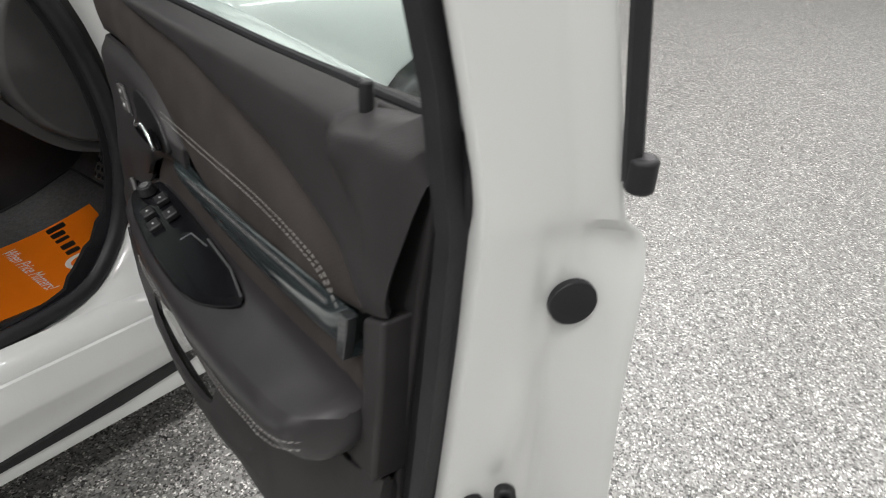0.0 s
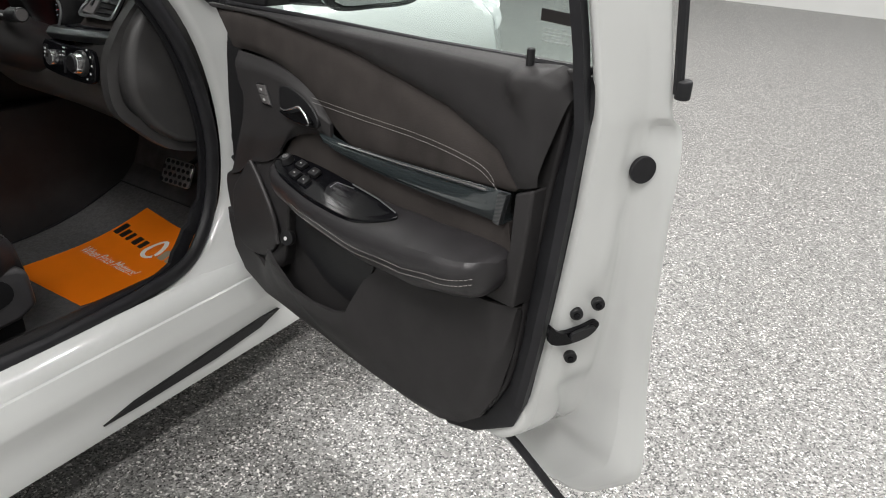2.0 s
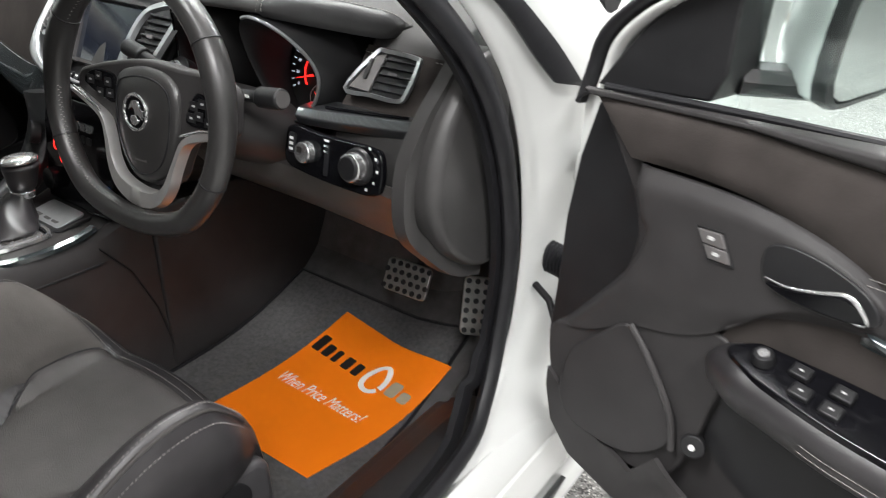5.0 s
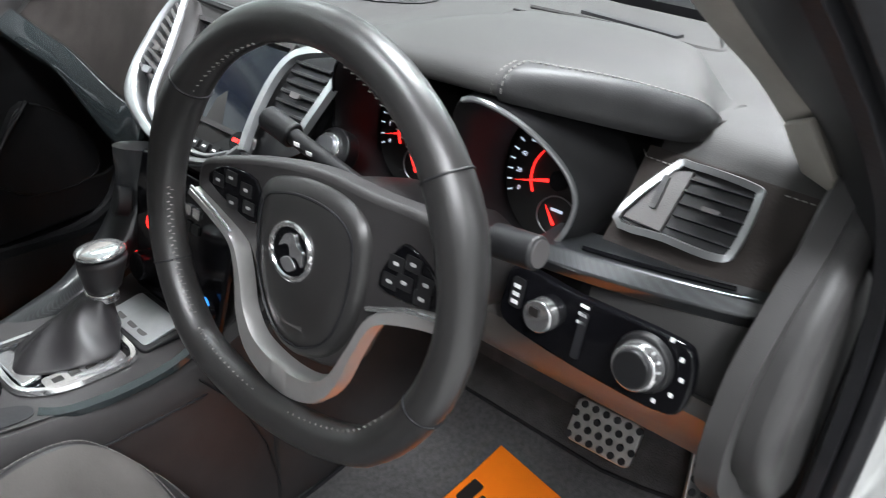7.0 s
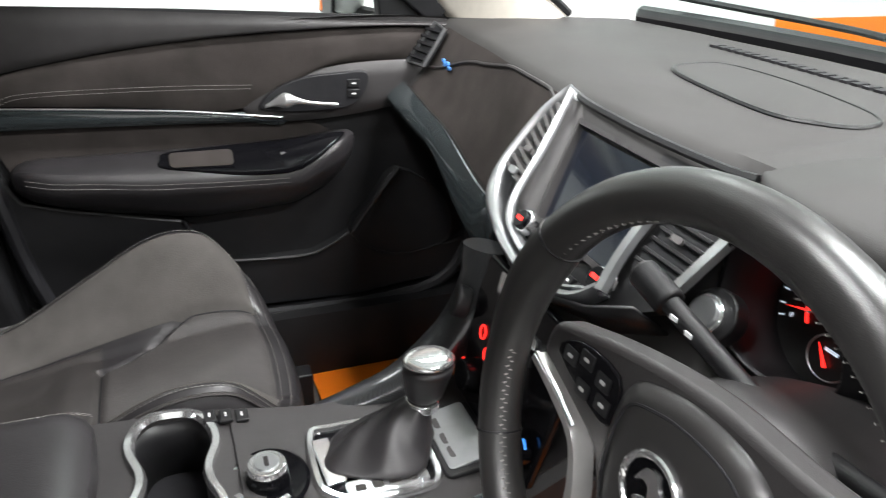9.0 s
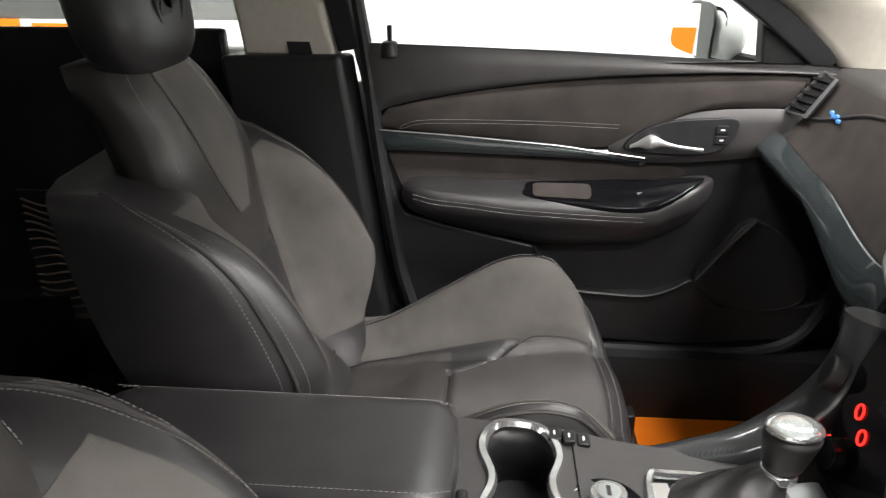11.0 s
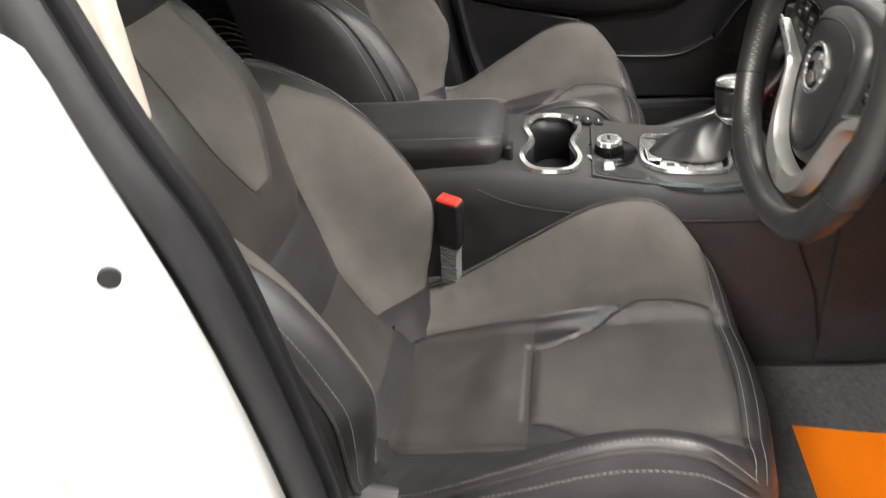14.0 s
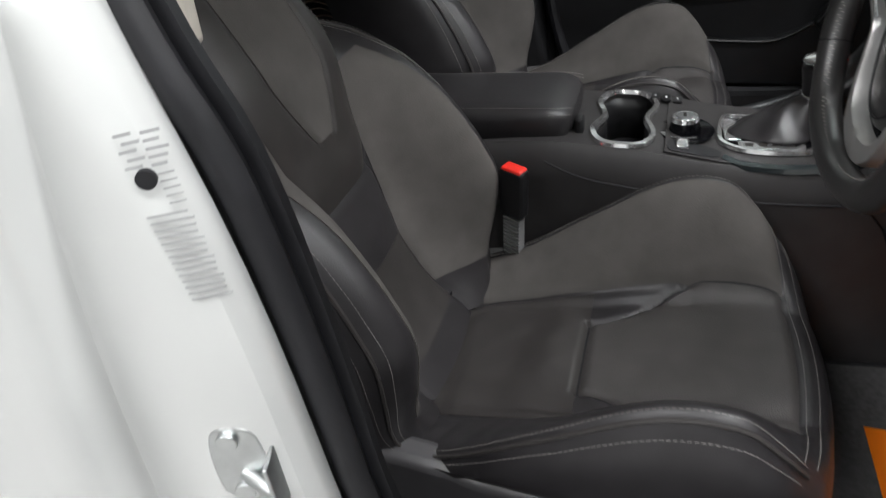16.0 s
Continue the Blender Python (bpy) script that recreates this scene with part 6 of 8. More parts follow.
for k in range(6):
    a = -0.052 + 0.022 * k
    part("button", flat(rounded(a, a + 0.015, -0.030, -0.018, 0.002, 2), CS @ pose(0, 0.004, 0), 0.006), PLASTIC2, dashboard)
    part("marking", flat([(a + 0.004, -0.0255), (a + 0.011, -0.0255), (a + 0.011, -0.0225), (a + 0.004, -0.0225)], CS @ pose(0, -0.0022, 0), 0.0004), WMARK, dashboard)
bst = disc((0.231, 0.690, 0.873), (0.05, -0.85, 0.5), 0.019, 0.012, 32)
start = part("start_button", bst, CHROME, dashboard, "chrome ringed start button", bevel=0.0015)
part("button_cap", disc((0.2305, 0.6845, 0.8765), (0.05, -0.85, 0.5), 0.0145, 0.006, 28), SILVER, start)
part("start_pod", disc((0.231, 0.702, 0.868), (0.05, -0.85, 0.5), 0.026, 0.02, 32), PLASTIC2, dashboard, bevel=0.002)
# climate panel under the stack
CL = frame_at((0.03, 0.615, 0.715), (1, 0, 0), (0, 0.2, 1))
part("climate_panel", flat([(-0.10, -0.115), (0.10, -0.115), (0.115, 0.03), (0.105, 0.085), (-0.105, 0.085), (-0.115, 0.03)], CL, 0.012), GLOSS, dashboard, "gloss black climate panel", bevel=0.004)
for a in (-0.075, 0.075):
    b1 = disc((0, 0, 0), (0, -1, 0), 0.022, 0.016, 28, r2=0.02)
    b1.transform(CL @ pose(a, -0.02, -0.075))
    part("climate_knob", b1, GLOSS, dashboard, bevel=0.002)
    lt = tube([CL @ Vector((a + 0.0205 * math.cos(t), -0.0215, -0.075 + 0.0205 * math.sin(t))) for t in (steps(2.2, 3.6, 10) if a < 0 else steps(0.6, 1.2, 6))], 0.0018, 6, up=(0, 1, 0))
    part("knob_light", lt, REDL if a < 0 else BLUEL, dashboard, "lit temperature arc")
for k in range(5):
    for j in range(2):
        a, c = -0.045 + 0.019 * k, 0.012 + 0.022 * j
        part("button", flat(rounded(a, a + 0.015, c, c + 0.013, 0.002, 2), CL @ pose(0, -0.012, 0), 0.003), CHROME if j else PLASTIC2, dashboard)
part("warning_light", flat([(-0.052, 0.058), (-0.034, 0.058), (-0.043, 0.074)], CL @ pose(0, -0.0135, 0), 0.002), REDL, dashboard, "red hazard warning triangle")
part("hazard_bezel", flat(rounded(-0.066, -0.024, 0.052, 0.080, 0.004, 2), CL @ pose(0, -0.0115, 0), 0.002), CHROME, dashboard, "chrome hazard switch")
for ra, rc in ((-0.072, -0.01), (-0.05, -0.03)):
    part("lit_button_ring", tube([CL @ Vector((ra + 0.007 * math.cos(t), -0.0135, rc + 0.009 * math.sin(t))) for t in steps(0, 2 * math.pi, 21)[:-1]], 0.0014, 5, closed=True, up=(0, 1, 0)), REDL, dashboard, "red lit button ring")
part("side_pod", disc(CL @ Vector((-0.135, -0.02, 0.0)), (-0.3, -0.9, 0.3), 0.022, 0.02, 28), PLASTIC2, dashboard, "black round side knob", bevel=0.003)

# passenger fascia
part("passenger_suede", patch(lambda x, s: dsurf(x, s), steps(-0.70, -0.165, 30), steps(2.9, 4.5, 12), 0.003, 0.004), DSUEDE, dashboard, "grey suede passenger fascia")
part("fascia_blade", patch(lambda x, k: dsurf(x, k) + Vector((0, -0.006 - 0.006 * math.sin(math.pi * (k - 4.5) / 0.6), 0)), steps(-0.752, -0.165, 40), steps(4.5, 5.1, 9), 0.002, 0.008), DARKTRIM, dashboard, "gloss dark fascia blade")
part("fascia_line", tube([dsurf(x, 4.5) + Vector((0, -0.0095, 0.001)) for x in steps(-0.74, -0.17, 40)], 0.0022, 6), SILVER, dashboard, "thin satin fascia line")
cr = [dsurf(x, lerp_table([(-0.70, 3.9), (-0.5, 3.25), (-0.3, 2.95), (-0.2, 2.95), (-0.165, 3.1)], x)[0]) + Vector((0, -0.004, 0.003)) for x in steps(-0.68, -0.17, 20)]
part("fascia_crease", tube(cr, 0.003, 6), PLASTIC, dashboard)
PV = frame_at((-0.70, 0.758, 0.93), (1, 0.12, 0), (0, 0.55, 0.83))
part("passenger_vent", flat([(-0.035, -0.035), (0.028, -0.03), (0.03, 0.045), (-0.012, 0.052)], PV, 0.008), RUBBER, dashboard)
for k in range(5):
    part("vent_slat", flat([(-0.03, -0.026 + 0.015 * k), (0.026, -0.024 + 0.015 * k), (0.026, -0.019 + 0.015 * k), (-0.03, -0.021 + 0.015 * k)], PV @ pose(0, -0.004, 0), 0.012), PLASTIC2, dashboard)
part("vent_frame", sweep([PV @ Vector((a, -0.01, c)) for a, c in ((-0.037, -0.037), (0.03, -0.032), (0.032, 0.047), (-0.014, 0.054))], [(-0.003, -0.003), (0.003, -0.003), (0.003, 0.003), (-0.003, 0.003)], (0, -1, 0.3), closed=True), SILVER, dashboard)

BLUEP = material("blue_plastic", (0.06, 0.2, 0.5), 0.35, vary=0.3, scale=120)
bt = bmesh.new()
for dx, dz, w in ((0, 0, 0.012), (0.012, 0.004, 0.01), (-0.008, 0.006, 0.008), (0.02, -0.003, 0.009)):
    box(-0.59 + dx - w / 2, -0.59 + dx + w / 2, 0.748, 0.754, 0.922 + dz, 0.929 + dz, bm=bt)
bt = part("air_freshener_clip", bt, BLUEP, bevel=0.002)
tagged(bt, "small blue plastic clip stuck beside the passenger vent", "clip")

# pedals
for nm, m_, w, h, lab in (("brake_pedal", frame_at((0.508, 0.968, 0.452), (1, 0.06, 0.0), (0, 0.45, 0.89)), 0.052, 0.034, "perforated metal brake pedal"), ("throttle_pedal", frame_at((0.652, 0.995, 0.432), (0.75, 0.6, -0.1), (0.1, 0.55, 0.83)), 0.026, 0.058, "perforated metal throttle pedal")):
    pd = part(nm, flat(rounded(-w, w, -h, h, 0.012), m_, 0.008), STEEL, bevel=0.002)
    tagged(pd, lab + " in the driver footwell", "pedal", "pedals")
    nx, nz = (6, 4) if w > h else (3, 6)
    for i in range(nx):
        for j in range(nz):
            a = -w + 2 * w * (i + 0.5 + (0.25 if j % 2 else -0.25) * (w > h)) / nx
            c = -h + 2 * h * (j + 0.5) / nz
            b = disc((0, 0, 0), (0, -1, 0), 0.0055, 0.003, 10)
            b.transform(m_ @ pose(a, -0.0085, c))
            part("rubber_stud", b, RUBBER, pd)
    part("pedal_arm", tube([m_ @ Vector((0, 0.004, 0)), m_ @ Vector((0, 0.06, 0.06)), m_ @ Vector((0, 0.08, 0.2))], 0.008, 8), PLASTIC2, pd)


# ---- steering wheel ----
WY = radians(3)
WM = frame_at((0.415, 0.494, 0.896), (math.cos(WY), math.sin(WY), 0), (0, math.sin(radians(10)), math.cos(radians(10))))
path = []
for k in range(72):
    t = 2 * math.pi * k / 72
    a, c = 0.171 * math.cos(t), 0.171 * math.sin(t)
    if c < -0.135:
        c = -0.135 - (abs(c) - 0.135) * 0.62
    grip = math.exp(-((math.degrees(t) % 180 - (25 if t < math.pi / 2 else 155)) / 16) ** 2) if t < math.pi else 0
    path.append((a, c, 0.0165 + 0.0025 * grip))
rings = []
for i, (a, c, r) in enumerate(path):
    p0, p1 = path[i - 1], path[(i + 1) % len(path)]
    tx, tz = p1[0] - p0[0], p1[1] - p0[1]
    ln = math.hypot(tx, tz)
    nx, nz = tz / ln, -tx / ln
    rings.append([WM @ Vector((a + nx * r * math.cos(q), -r * 1.05 * math.sin(q), c + nz * r * math.cos(q))) for q in steps(0, 2 * math.pi, 17)[:-1]])
wheel_ = tagged(part("steering_wheel", loft(rings, loop=True), RIML), "black leather sports steering wheel with a flattened base", "steering wheel")


def wl(a, c, d=0.0):
    return WM @ Vector((a, d, c))


for i in (7, 29, 41, 67):
    a, c, r = path[i]
    part("rim_seam", tube([WM @ Vector((a * (1 + (r + 0.0003) / 0.174 * math.cos(q)), -(r * 1.05 + 0.0003) * math.sin(q), c * (1 + (r + 0.0003) / 0.174 * math.cos(q)))) for q in steps(0, 2 * math.pi, 25)[:-1]], 0.0011, 5, closed=True), RUBBER, wheel_)
th = []
for rng in (range(22, 34), range(36, 46), range(46, 54), range(56, 66)):
    th.append([wl(path[i % 72][0] * (1 - 0.0158 / 0.174), path[i % 72][1] * (1 - 0.0158 / 0.174), -0.0065) for i in rng])
th.append([wl(path[i][0] * (1 - 0.0158 / 0.174), path[i][1] * (1 - 0.0158 / 0.174), -0.0065) for i in range(3, 16)])
zig = bmesh.new()
for ln in th:
    P = spline(ln, 4)
    for k, p in enumerate(P[:-1]):
        q = p + (P[k + 1] - p) * 0.2 + (WM.to_3x3() @ Vector((0, 0.005 if k % 2 else -0.003, 0)))
        sweep([p, q], circle(0.0006, 4), (0.3, 0.5, 0.7), bm=zig)
part("stitching", zig, THREAD, wheel_, "pale contrast stitching")


def plate(outline, d0, thick, name, mat_, label="", bevel_=0.003, n=4, sub_=0):
    return part(name, flat(blob(outline, n), WM @ pose(0, d0, 0), thick), mat_, wheel_, label, bevel=bevel_, sub=sub_)


# spokes and pad
plate([(-0.152, -0.016), (-0.156, 0.02), (-0.125, 0.034), (-0.06, 0.050), (0.0, 0.058), (0.06, 0.056), (0.11, 0.056), (0.152, 0.044), (0.156, 0.01), (0.15, -0.018), (0.09, -0.03), (0.07, -0.06), (0.05, -0.10), (0.0, -0.112), (-0.04, -0.10), (-0.07, -0.05), (-0.09, -0.03)], 0.05, 0.026, "spoke_body", PLASTIC, "", 0.006)
HB = 0.030  # the hub sits behind the rim's plane
hub_o = [(-0.062, 0.028), (-0.03, 0.046), (0.012, 0.050), (0.048, 0.042), (0.066, 0.018), (0.064, -0.04), (0.046, -0.085), (0.012, -0.108), (-0.022, -0.106), (-0.046, -0.082), (-0.064, -0.035)]
rings = []
for s, d in ((1.0, 0.012), (1.0, -0.004), (0.96, -0.011), (0.86, -0.0155), (0.6, -0.019), (0.25, -0.0205)):
    rings.append([wl(0.0 + a * s, -0.03 + (c + 0.03) * s, d + HB) for a, c in blob(hub_o, 5)])
pad = part("airbag_pad", loft(rings), RIML, wheel_, "grained black airbag pad")
part("pad_line", tube([wl(a * 0.83, -0.03 + (c + 0.03) * 0.83, -0.0165 + HB) for a, c in blob(hub_o, 5)], 0.0012, 5, closed=True), RUBBER, pad)
part("safety_mark", flat(rounded(-0.012, 0.012, -0.078, -0.072, 0.001, 1), WM @ pose(0, -0.0185 + HB, 0), 0.0006), GREYP, pad)
ec = (-0.008, -0.012)
part("emblem_ring", tube([wl(ec[0] + 0.0235 * math.cos(t), ec[1] + 0.0235 * math.sin(t), -0.021 + HB) for t in steps(0, 2 * math.pi, 41)[:-1]], 0.0026, 8, closed=True), CHROME, pad, "chrome emblem ring")
part("emblem_disc", flat([(ec[0] + 0.0225 * math.cos(t), ec[1] + 0.0225 * math.sin(t)) for t in steps(0, 2 * math.pi, 33)[:-1]], WM @ pose(0, -0.018 + HB, 0), 0.003), GLOSS, pad)
part("emblem_shape", flat(blob([(ec[0] + a, ec[1] + c) for a, c in ((-0.012, 0.002), (-0.006, 0.014), (0.004, 0.016), (0.008, 0.008), (0.015, 0.004), (0.016, -0.008), (0.008, -0.002), (0.002, -0.004), (0.0, 0.004), (-0.006, 0.006))], 3), WM @ pose(0, -0.021 + HB, 0), 0.002), CHROME, pad, "chrome emblem shape")
plate([(ec[0] - 0.010, ec[1] - 0.010), (ec[0] + 0.0, ec[1] - 0.004), (ec[0] + 0.008, ec[1] - 0.012), (ec[0] - 0.002, ec[1] - 0.018)], -0.021 + HB, 0.0015, "emblem_shape", CHROME, "", 0.0004)
TRIMS = material("satin_trim", (0.66, 0.65, 0.64), 0.42, 0.85, vary=0.05, scale=60)
# satin V trim
vo = [(-0.155, -0.006, 0.006), (-0.12, -0.018, 0.005), (-0.088, -0.032, 0.003), (-0.072, -0.055, 0.0), (-0.062, -0.09, -0.001), (-0.042, -0.116, -0.002), (-0.005, -0.129, -0.002), (0.032, -0.125, -0.002), (0.055, -0.105, -0.001), (0.070, -0.07, 0.0), (0.086, -0.036, 0.002), (0.115, -0.022, 0.005), (0.152, -0.014, 0.006)]
vp = spline([wl(a, c, d + 0.012) for a, c, d in vo], 6)
n_ = len(vp)
rings = []
for i, p in enumerate(vp):
    k = i / (n_ - 1)
    w = 0.0035 + 0.011 * math.exp(-((k - 0.5) / 0.16) ** 2) + 0.003 * smooth((k - 0.75) / 0.2)
    t = (vp[min(i + 1, n_ - 1)] - vp[max(i - 1, 0)]).normalized()
    nn = WM.to_3x3() @ Vector((0, -1, 0))
    sd = t.cross(nn).normalized()
    rings.append([p - sd * w, p - sd * w * 0.8 + nn * 0.005, p + sd * w * 0.8 + nn * 0.005, p + sd * w, p + sd * w - nn * 0.012, p - sd * w - nn * 0.012])
part("spoke_trim", loft(rings), TRIMS, wheel_, "satin silver V-shaped spoke trim", smooth=60)
for pts in ([(-0.15, 0.0), (-0.115, -0.012), (-0.09, -0.024)], [(0.078, -0.028), (0.115, -0.014), (0.15, -0.009)]):
    part("trim_edge", tube([wl(a, c, 0.012) for a, c in pts], 0.002, 6), CHROME, wheel_)
DIMMARK = material("grey_marking", (0.45, 0.45, 0.45), 0.5)
# button pods
for pod, ticks in (([(-0.138, 0.008), (-0.118, 0.028), (-0.072, 0.028), (-0.066, 0.0), (-0.078, -0.012)], ((-0.122, 0.014), (-0.104, 0.021), (-0.101, -0.001), (-0.083, 0.016), (-0.078, 0.001))), ([(0.078, -0.010), (0.092, 0.026), (0.106, 0.030), (0.13, 0.016), (0.136, -0.006), (0.12, -0.012)], ((0.094, 0.014), (0.110, 0.019), (0.104, 0.002), (0.124, 0.008), (0.122, -0.004), (0.09, -0.002)))):
    pd = plate(pod, 0.027, 0.006, "button_pod", GLOSS, "gloss black button pod", 0.0015, 3)
    for a, c in ticks:
        part("button", flat(rounded(a - 0.0075, a + 0.0075, c - 0.006, c + 0.006, 0.001, 1), WM @ pose(0, 0.021, 0), 0.0012), PLASTIC2, pd)
        part("marking", flat(rounded(a - 0.0028, a + 0.0028, c - 0.0013, c + 0.0013, 0.0006, 1), WM @ pose(0, 0.0198, 0), 0.0004), DIMMARK, pd)
# stalks
for end, r0, lab in (((0.573, 0.612, 0.908), 0.0145, "indicator stalk"), ((0.225, 0.615, 0.925), 0.0135, "wiper stalk")):
    base = Vector((0.39, 0.62, 0.885))
    e = Vector(end)
    d = (e - base).normalized()
    st = part("column_stalk", tube([base, base.lerp(e, 0.5), base.lerp(e, 0.8)], 0.009, 12), PLASTIC2)
    tagged(st, "black " + lab + " on the steering column", "stalk", "column stalks")
    part("stalk_tip", disc(base.lerp(e, 0.88), d, r0, (e - base).length * 0.25, 24), PLASTIC2, st, bevel=0.003)
    part("tip_cap", disc(e, d, r0 * 0.8, 0.004, 24), GREYP, st)
    for k in (0.55, 0.66):
        part("marking", box(-0.004, 0.004, -0.0005, 0.0005, -0.002, 0.002, ), WMARK, st, m=Matrix.Translation(base.lerp(e, k) + Vector((0, -0.0098, 0.002))))


# ---- driver door, standing open; local axes: along the door, outwards, up ----
def dpart(name, outline, w0, w1, mat_, parent, label="", bevel_=0.004):
    return part(name, prism(outline, w0, w1), mat_, parent, label, bevel=bevel_, m=DOOR)


def dv(u, w, z):
    return DOOR @ Vector((u, w, z))


# painted shell; above the belt only the rear upright goes on
zs = [0.30, 0.36, 0.40, 0.44, 0.48, 0.53, 0.58, 0.65, 0.74, 0.83, 0.90, 0.945]
outer_u = [0.93, 0.985, 1.017, 1.017, 1.012, 1.005, 1.0, 0.998, 1.0, 1.002, 1.003, 0.997]
inner_u = [0.70, 0.76, 0.80, 0.85, 0.885, 0.897, 0.905, 0.915, 0.925, 0.933, 0.938, 0.941]
SHELL = list(zip(zs, outer_u, inner_u))
FACE = steps(0, 1, 11)


def jamb(z, k):
    """Pressed relief of the shell's end face, k across it from the trim to the outer skin."""
    d = 0.007 * dip(z - 0.775, 0.055) * dip(k - 0.35, 0.28)
    d -= 0.010 * smooth((0.585 - z) / 0.03) * math.sin(math.pi * k) ** 0.7
    d -= 0.004 * dip(z - 0.915, 0.05) * dip(k - 0.62, 0.2) + 0.003 * dip(k - 0.9, 0.08)
    return d - 0.004 * dip(z - 0.83, 0.03) * dip(k - 0.8, 0.18)


rings = []
for z in steps(0.30, 0.945, 44):
    o, i = curve_table(SHELL, z)
    low = smooth((0.58 - z) / 0.08)
    q = 0.162 - 0.035 * smooth((z - 0.5) / 0.4) - 0.03 * smooth((z - 0.93) / 0.08)
    face = [(i + 0.020 + 0.016 * k + jamb(z, k), (0.05 + 0.03 * low) * (1 - k) + (q - 0.034 + 0.01 * low) * k) for k in FACE]
    ring = [(i - 0.03, 0.045), (i, 0.028), (i + 0.012, 0.03)] + face + [(o - 0.024, q - 0.026), (o - 0.016, q - 0.012), (o - 0.004, q - 0.006), (o, q), (o - 0.004, q + 0.004), (o - 0.1, q + 0.008), (0.5, q + 0.012), (0.0, q), (-0.004, 0.055), (0.02, 0.05)]
    up_in = 0.09 * smooth((0.43 - z) / 0.06)
    rings.append([dv(u, min(w + up_in, 0.15) if (n_ < 14 or n_ > 21) else w, z) for n_, (u, w) in enumerate(ring)])
post = [(0.928, 0.05), (0.942, 0.028), (0.953, 0.03)] + [(0.962 + 0.015 * k, 0.05 + 0.034 * k) for k in FACE] + [(0.982, 0.090), (0.988, 0.098), (0.992, 0.104), (0.992, 0.107), (0.985, 0.11), (0.965, 0.106), (0.950, 0.10), (0.940, 0.09), (0.934, 0.075), (0.928, 0.062)]
for z in (0.952, 0.975, 1.06, 1.18, 1.30, 1.38):
    k, l = 0.09 * max(0, z - 0.97), 0.20 * max(0, z - 0.97)
    rings.append([dv(u - k, w - l, z) for u, w in post])
driver_door = tagged(part("driver_door", loft(rings), WHITE, smooth=55, sub=1), "open white driver door with dark grey inner trim", "car door", "car doors")
part("rubber_plug", disc(dv(0.977, 0.0900, 0.893), DOOR.to_3x3() @ Vector((0.93, -0.36, 0.0)), 0.0165, 0.006, 28), RUBBER, driver_door, "black rubber plug", bevel=0.001)
for u, w, z in ((0.943, 0.044, 0.696), (0.962, 0.060, 0.714), (0.943, 0.044, 0.629)):
    sc = part("latch_screw", disc(dv(u, w + 0.006, z), DOOR.to_3x3() @ Vector((0.8, -0.6, 0)), 0.0085, 0.01, 16), PLASTIC2, driver_door, bevel=0.002)
    part("screw_socket", disc(dv(u + 0.004, w + 0.002, z), DOOR.to_3x3() @ Vector((0.8, -0.6, 0)), 0.004, 0.004, 6), GLOSS, sc)
LM = DOOR @ frame_at((0.942, 0.050, 0.668), (0.33, 0.94, 0), (0, 0, 1))
part("latch_mouth", flat(blob([(-0.036, 0.016), (-0.02, 0.003), (0.01, 0.006), (0.03, 0.012), (0.036, 0.004), (0.024, -0.010), (0.0, -0.016), (-0.02, -0.016), (-0.036, -0.008)], 3), LM @ pose(0, 0.004, 0), 0.008), GLOSS, driver_door, "black door latch mouth", bevel=0.001)
part("latch_claw", flat(blob([(-0.006, 0.002), (0.022, 0.008), (0.028, 0.002), (0.012, -0.008), (-0.004, -0.010)], 3), LM @ pose(0, -0.004, 0), 0.006), PLASTIC2, driver_door, bevel=0.001)
part("lower_seal", tube([dv(0.80, 0.05, 0.445), dv(0.86, 0.06, 0.415), dv(0.92, 0.08, 0.36), dv(0.97, 0.1, 0.31)], 0.007, 6), RUBBER, driver_door)
part("edge_seal", sweep([dv(u - 0.004, 0.02, z) for u, z in zip(inner_u[5:], zs[5:])] + [dv(0.934 - 0.09 * (z - 0.97), 0.024 - 0.2 * (z - 0.97), z) for z in (1.03, 1.15, 1.27, 1.37)], [(-0.006, -0.008), (0.006, -0.008), (0.006, 0.010), (-0.006, 0.010)], (0, 1, 0)), RUBBER, driver_door)

# window frame, glass, mirror
fr_c = spline([(0.02, 0, 0.955), (0.045, 0, 1.0), (0.11, 0, 1.065), (0.24, 0, 1.155), (0.42, 0, 1.27), (0.62, 0, 1.35), (0.82, 0, 1.385), (0.915, 0, 1.365), (0.945, 0, 1.28), (0.958, 0, 1.14), (0.968, 0, 0.99)], 6)
lean = lambda z: 0.075 - 0.22 * max(0, z - 0.97)  # noqa: E731  the frame leans in towards the roof
part("window_frame", sweep([dv(p.x, lean(p.z) + 0.02, p.z) for p in fr_c if p.x < 0.905], [(-0.026, -0.03), (0.016, -0.03), (0.022, 0.05), (-0.018, 0.06)], DOOR.to_3x3() @ Vector((0, 1, 0))), WHITE, driver_door, "white painted window frame", bevel=0.006)
edge_a = spline([(0.0, 0, 0.915), (0.03, 0, 1.006), (0.078, 0, 1.055), (0.135, 0, 1.088), (0.25, 0, 1.165), (0.42, 0, 1.28), (0.62, 0, 1.36), (0.82, 0, 1.395), (0.90, 0, 1.385)], 6)
edge_b = spline([(0.030, 0, 0.935), (0.052, 0, 1.003), (0.102, 0, 1.052), (0.168, 0, 1.088), (0.265, 0, 1.148), (0.43, 0, 1.258), (0.63, 0, 1.335), (0.82, 0, 1.368), (0.89, 0, 1.36)], 6)
edge_c = spline([(0.050, 0, 0.945), (0.073, 0, 1.0), (0.124, 0, 1.048), (0.198, 0, 1.090), (0.285, 0, 1.138), (0.445, 0, 1.24), (0.64, 0, 1.312), (0.82, 0, 1.342), (0.88, 0, 1.335)], 6)
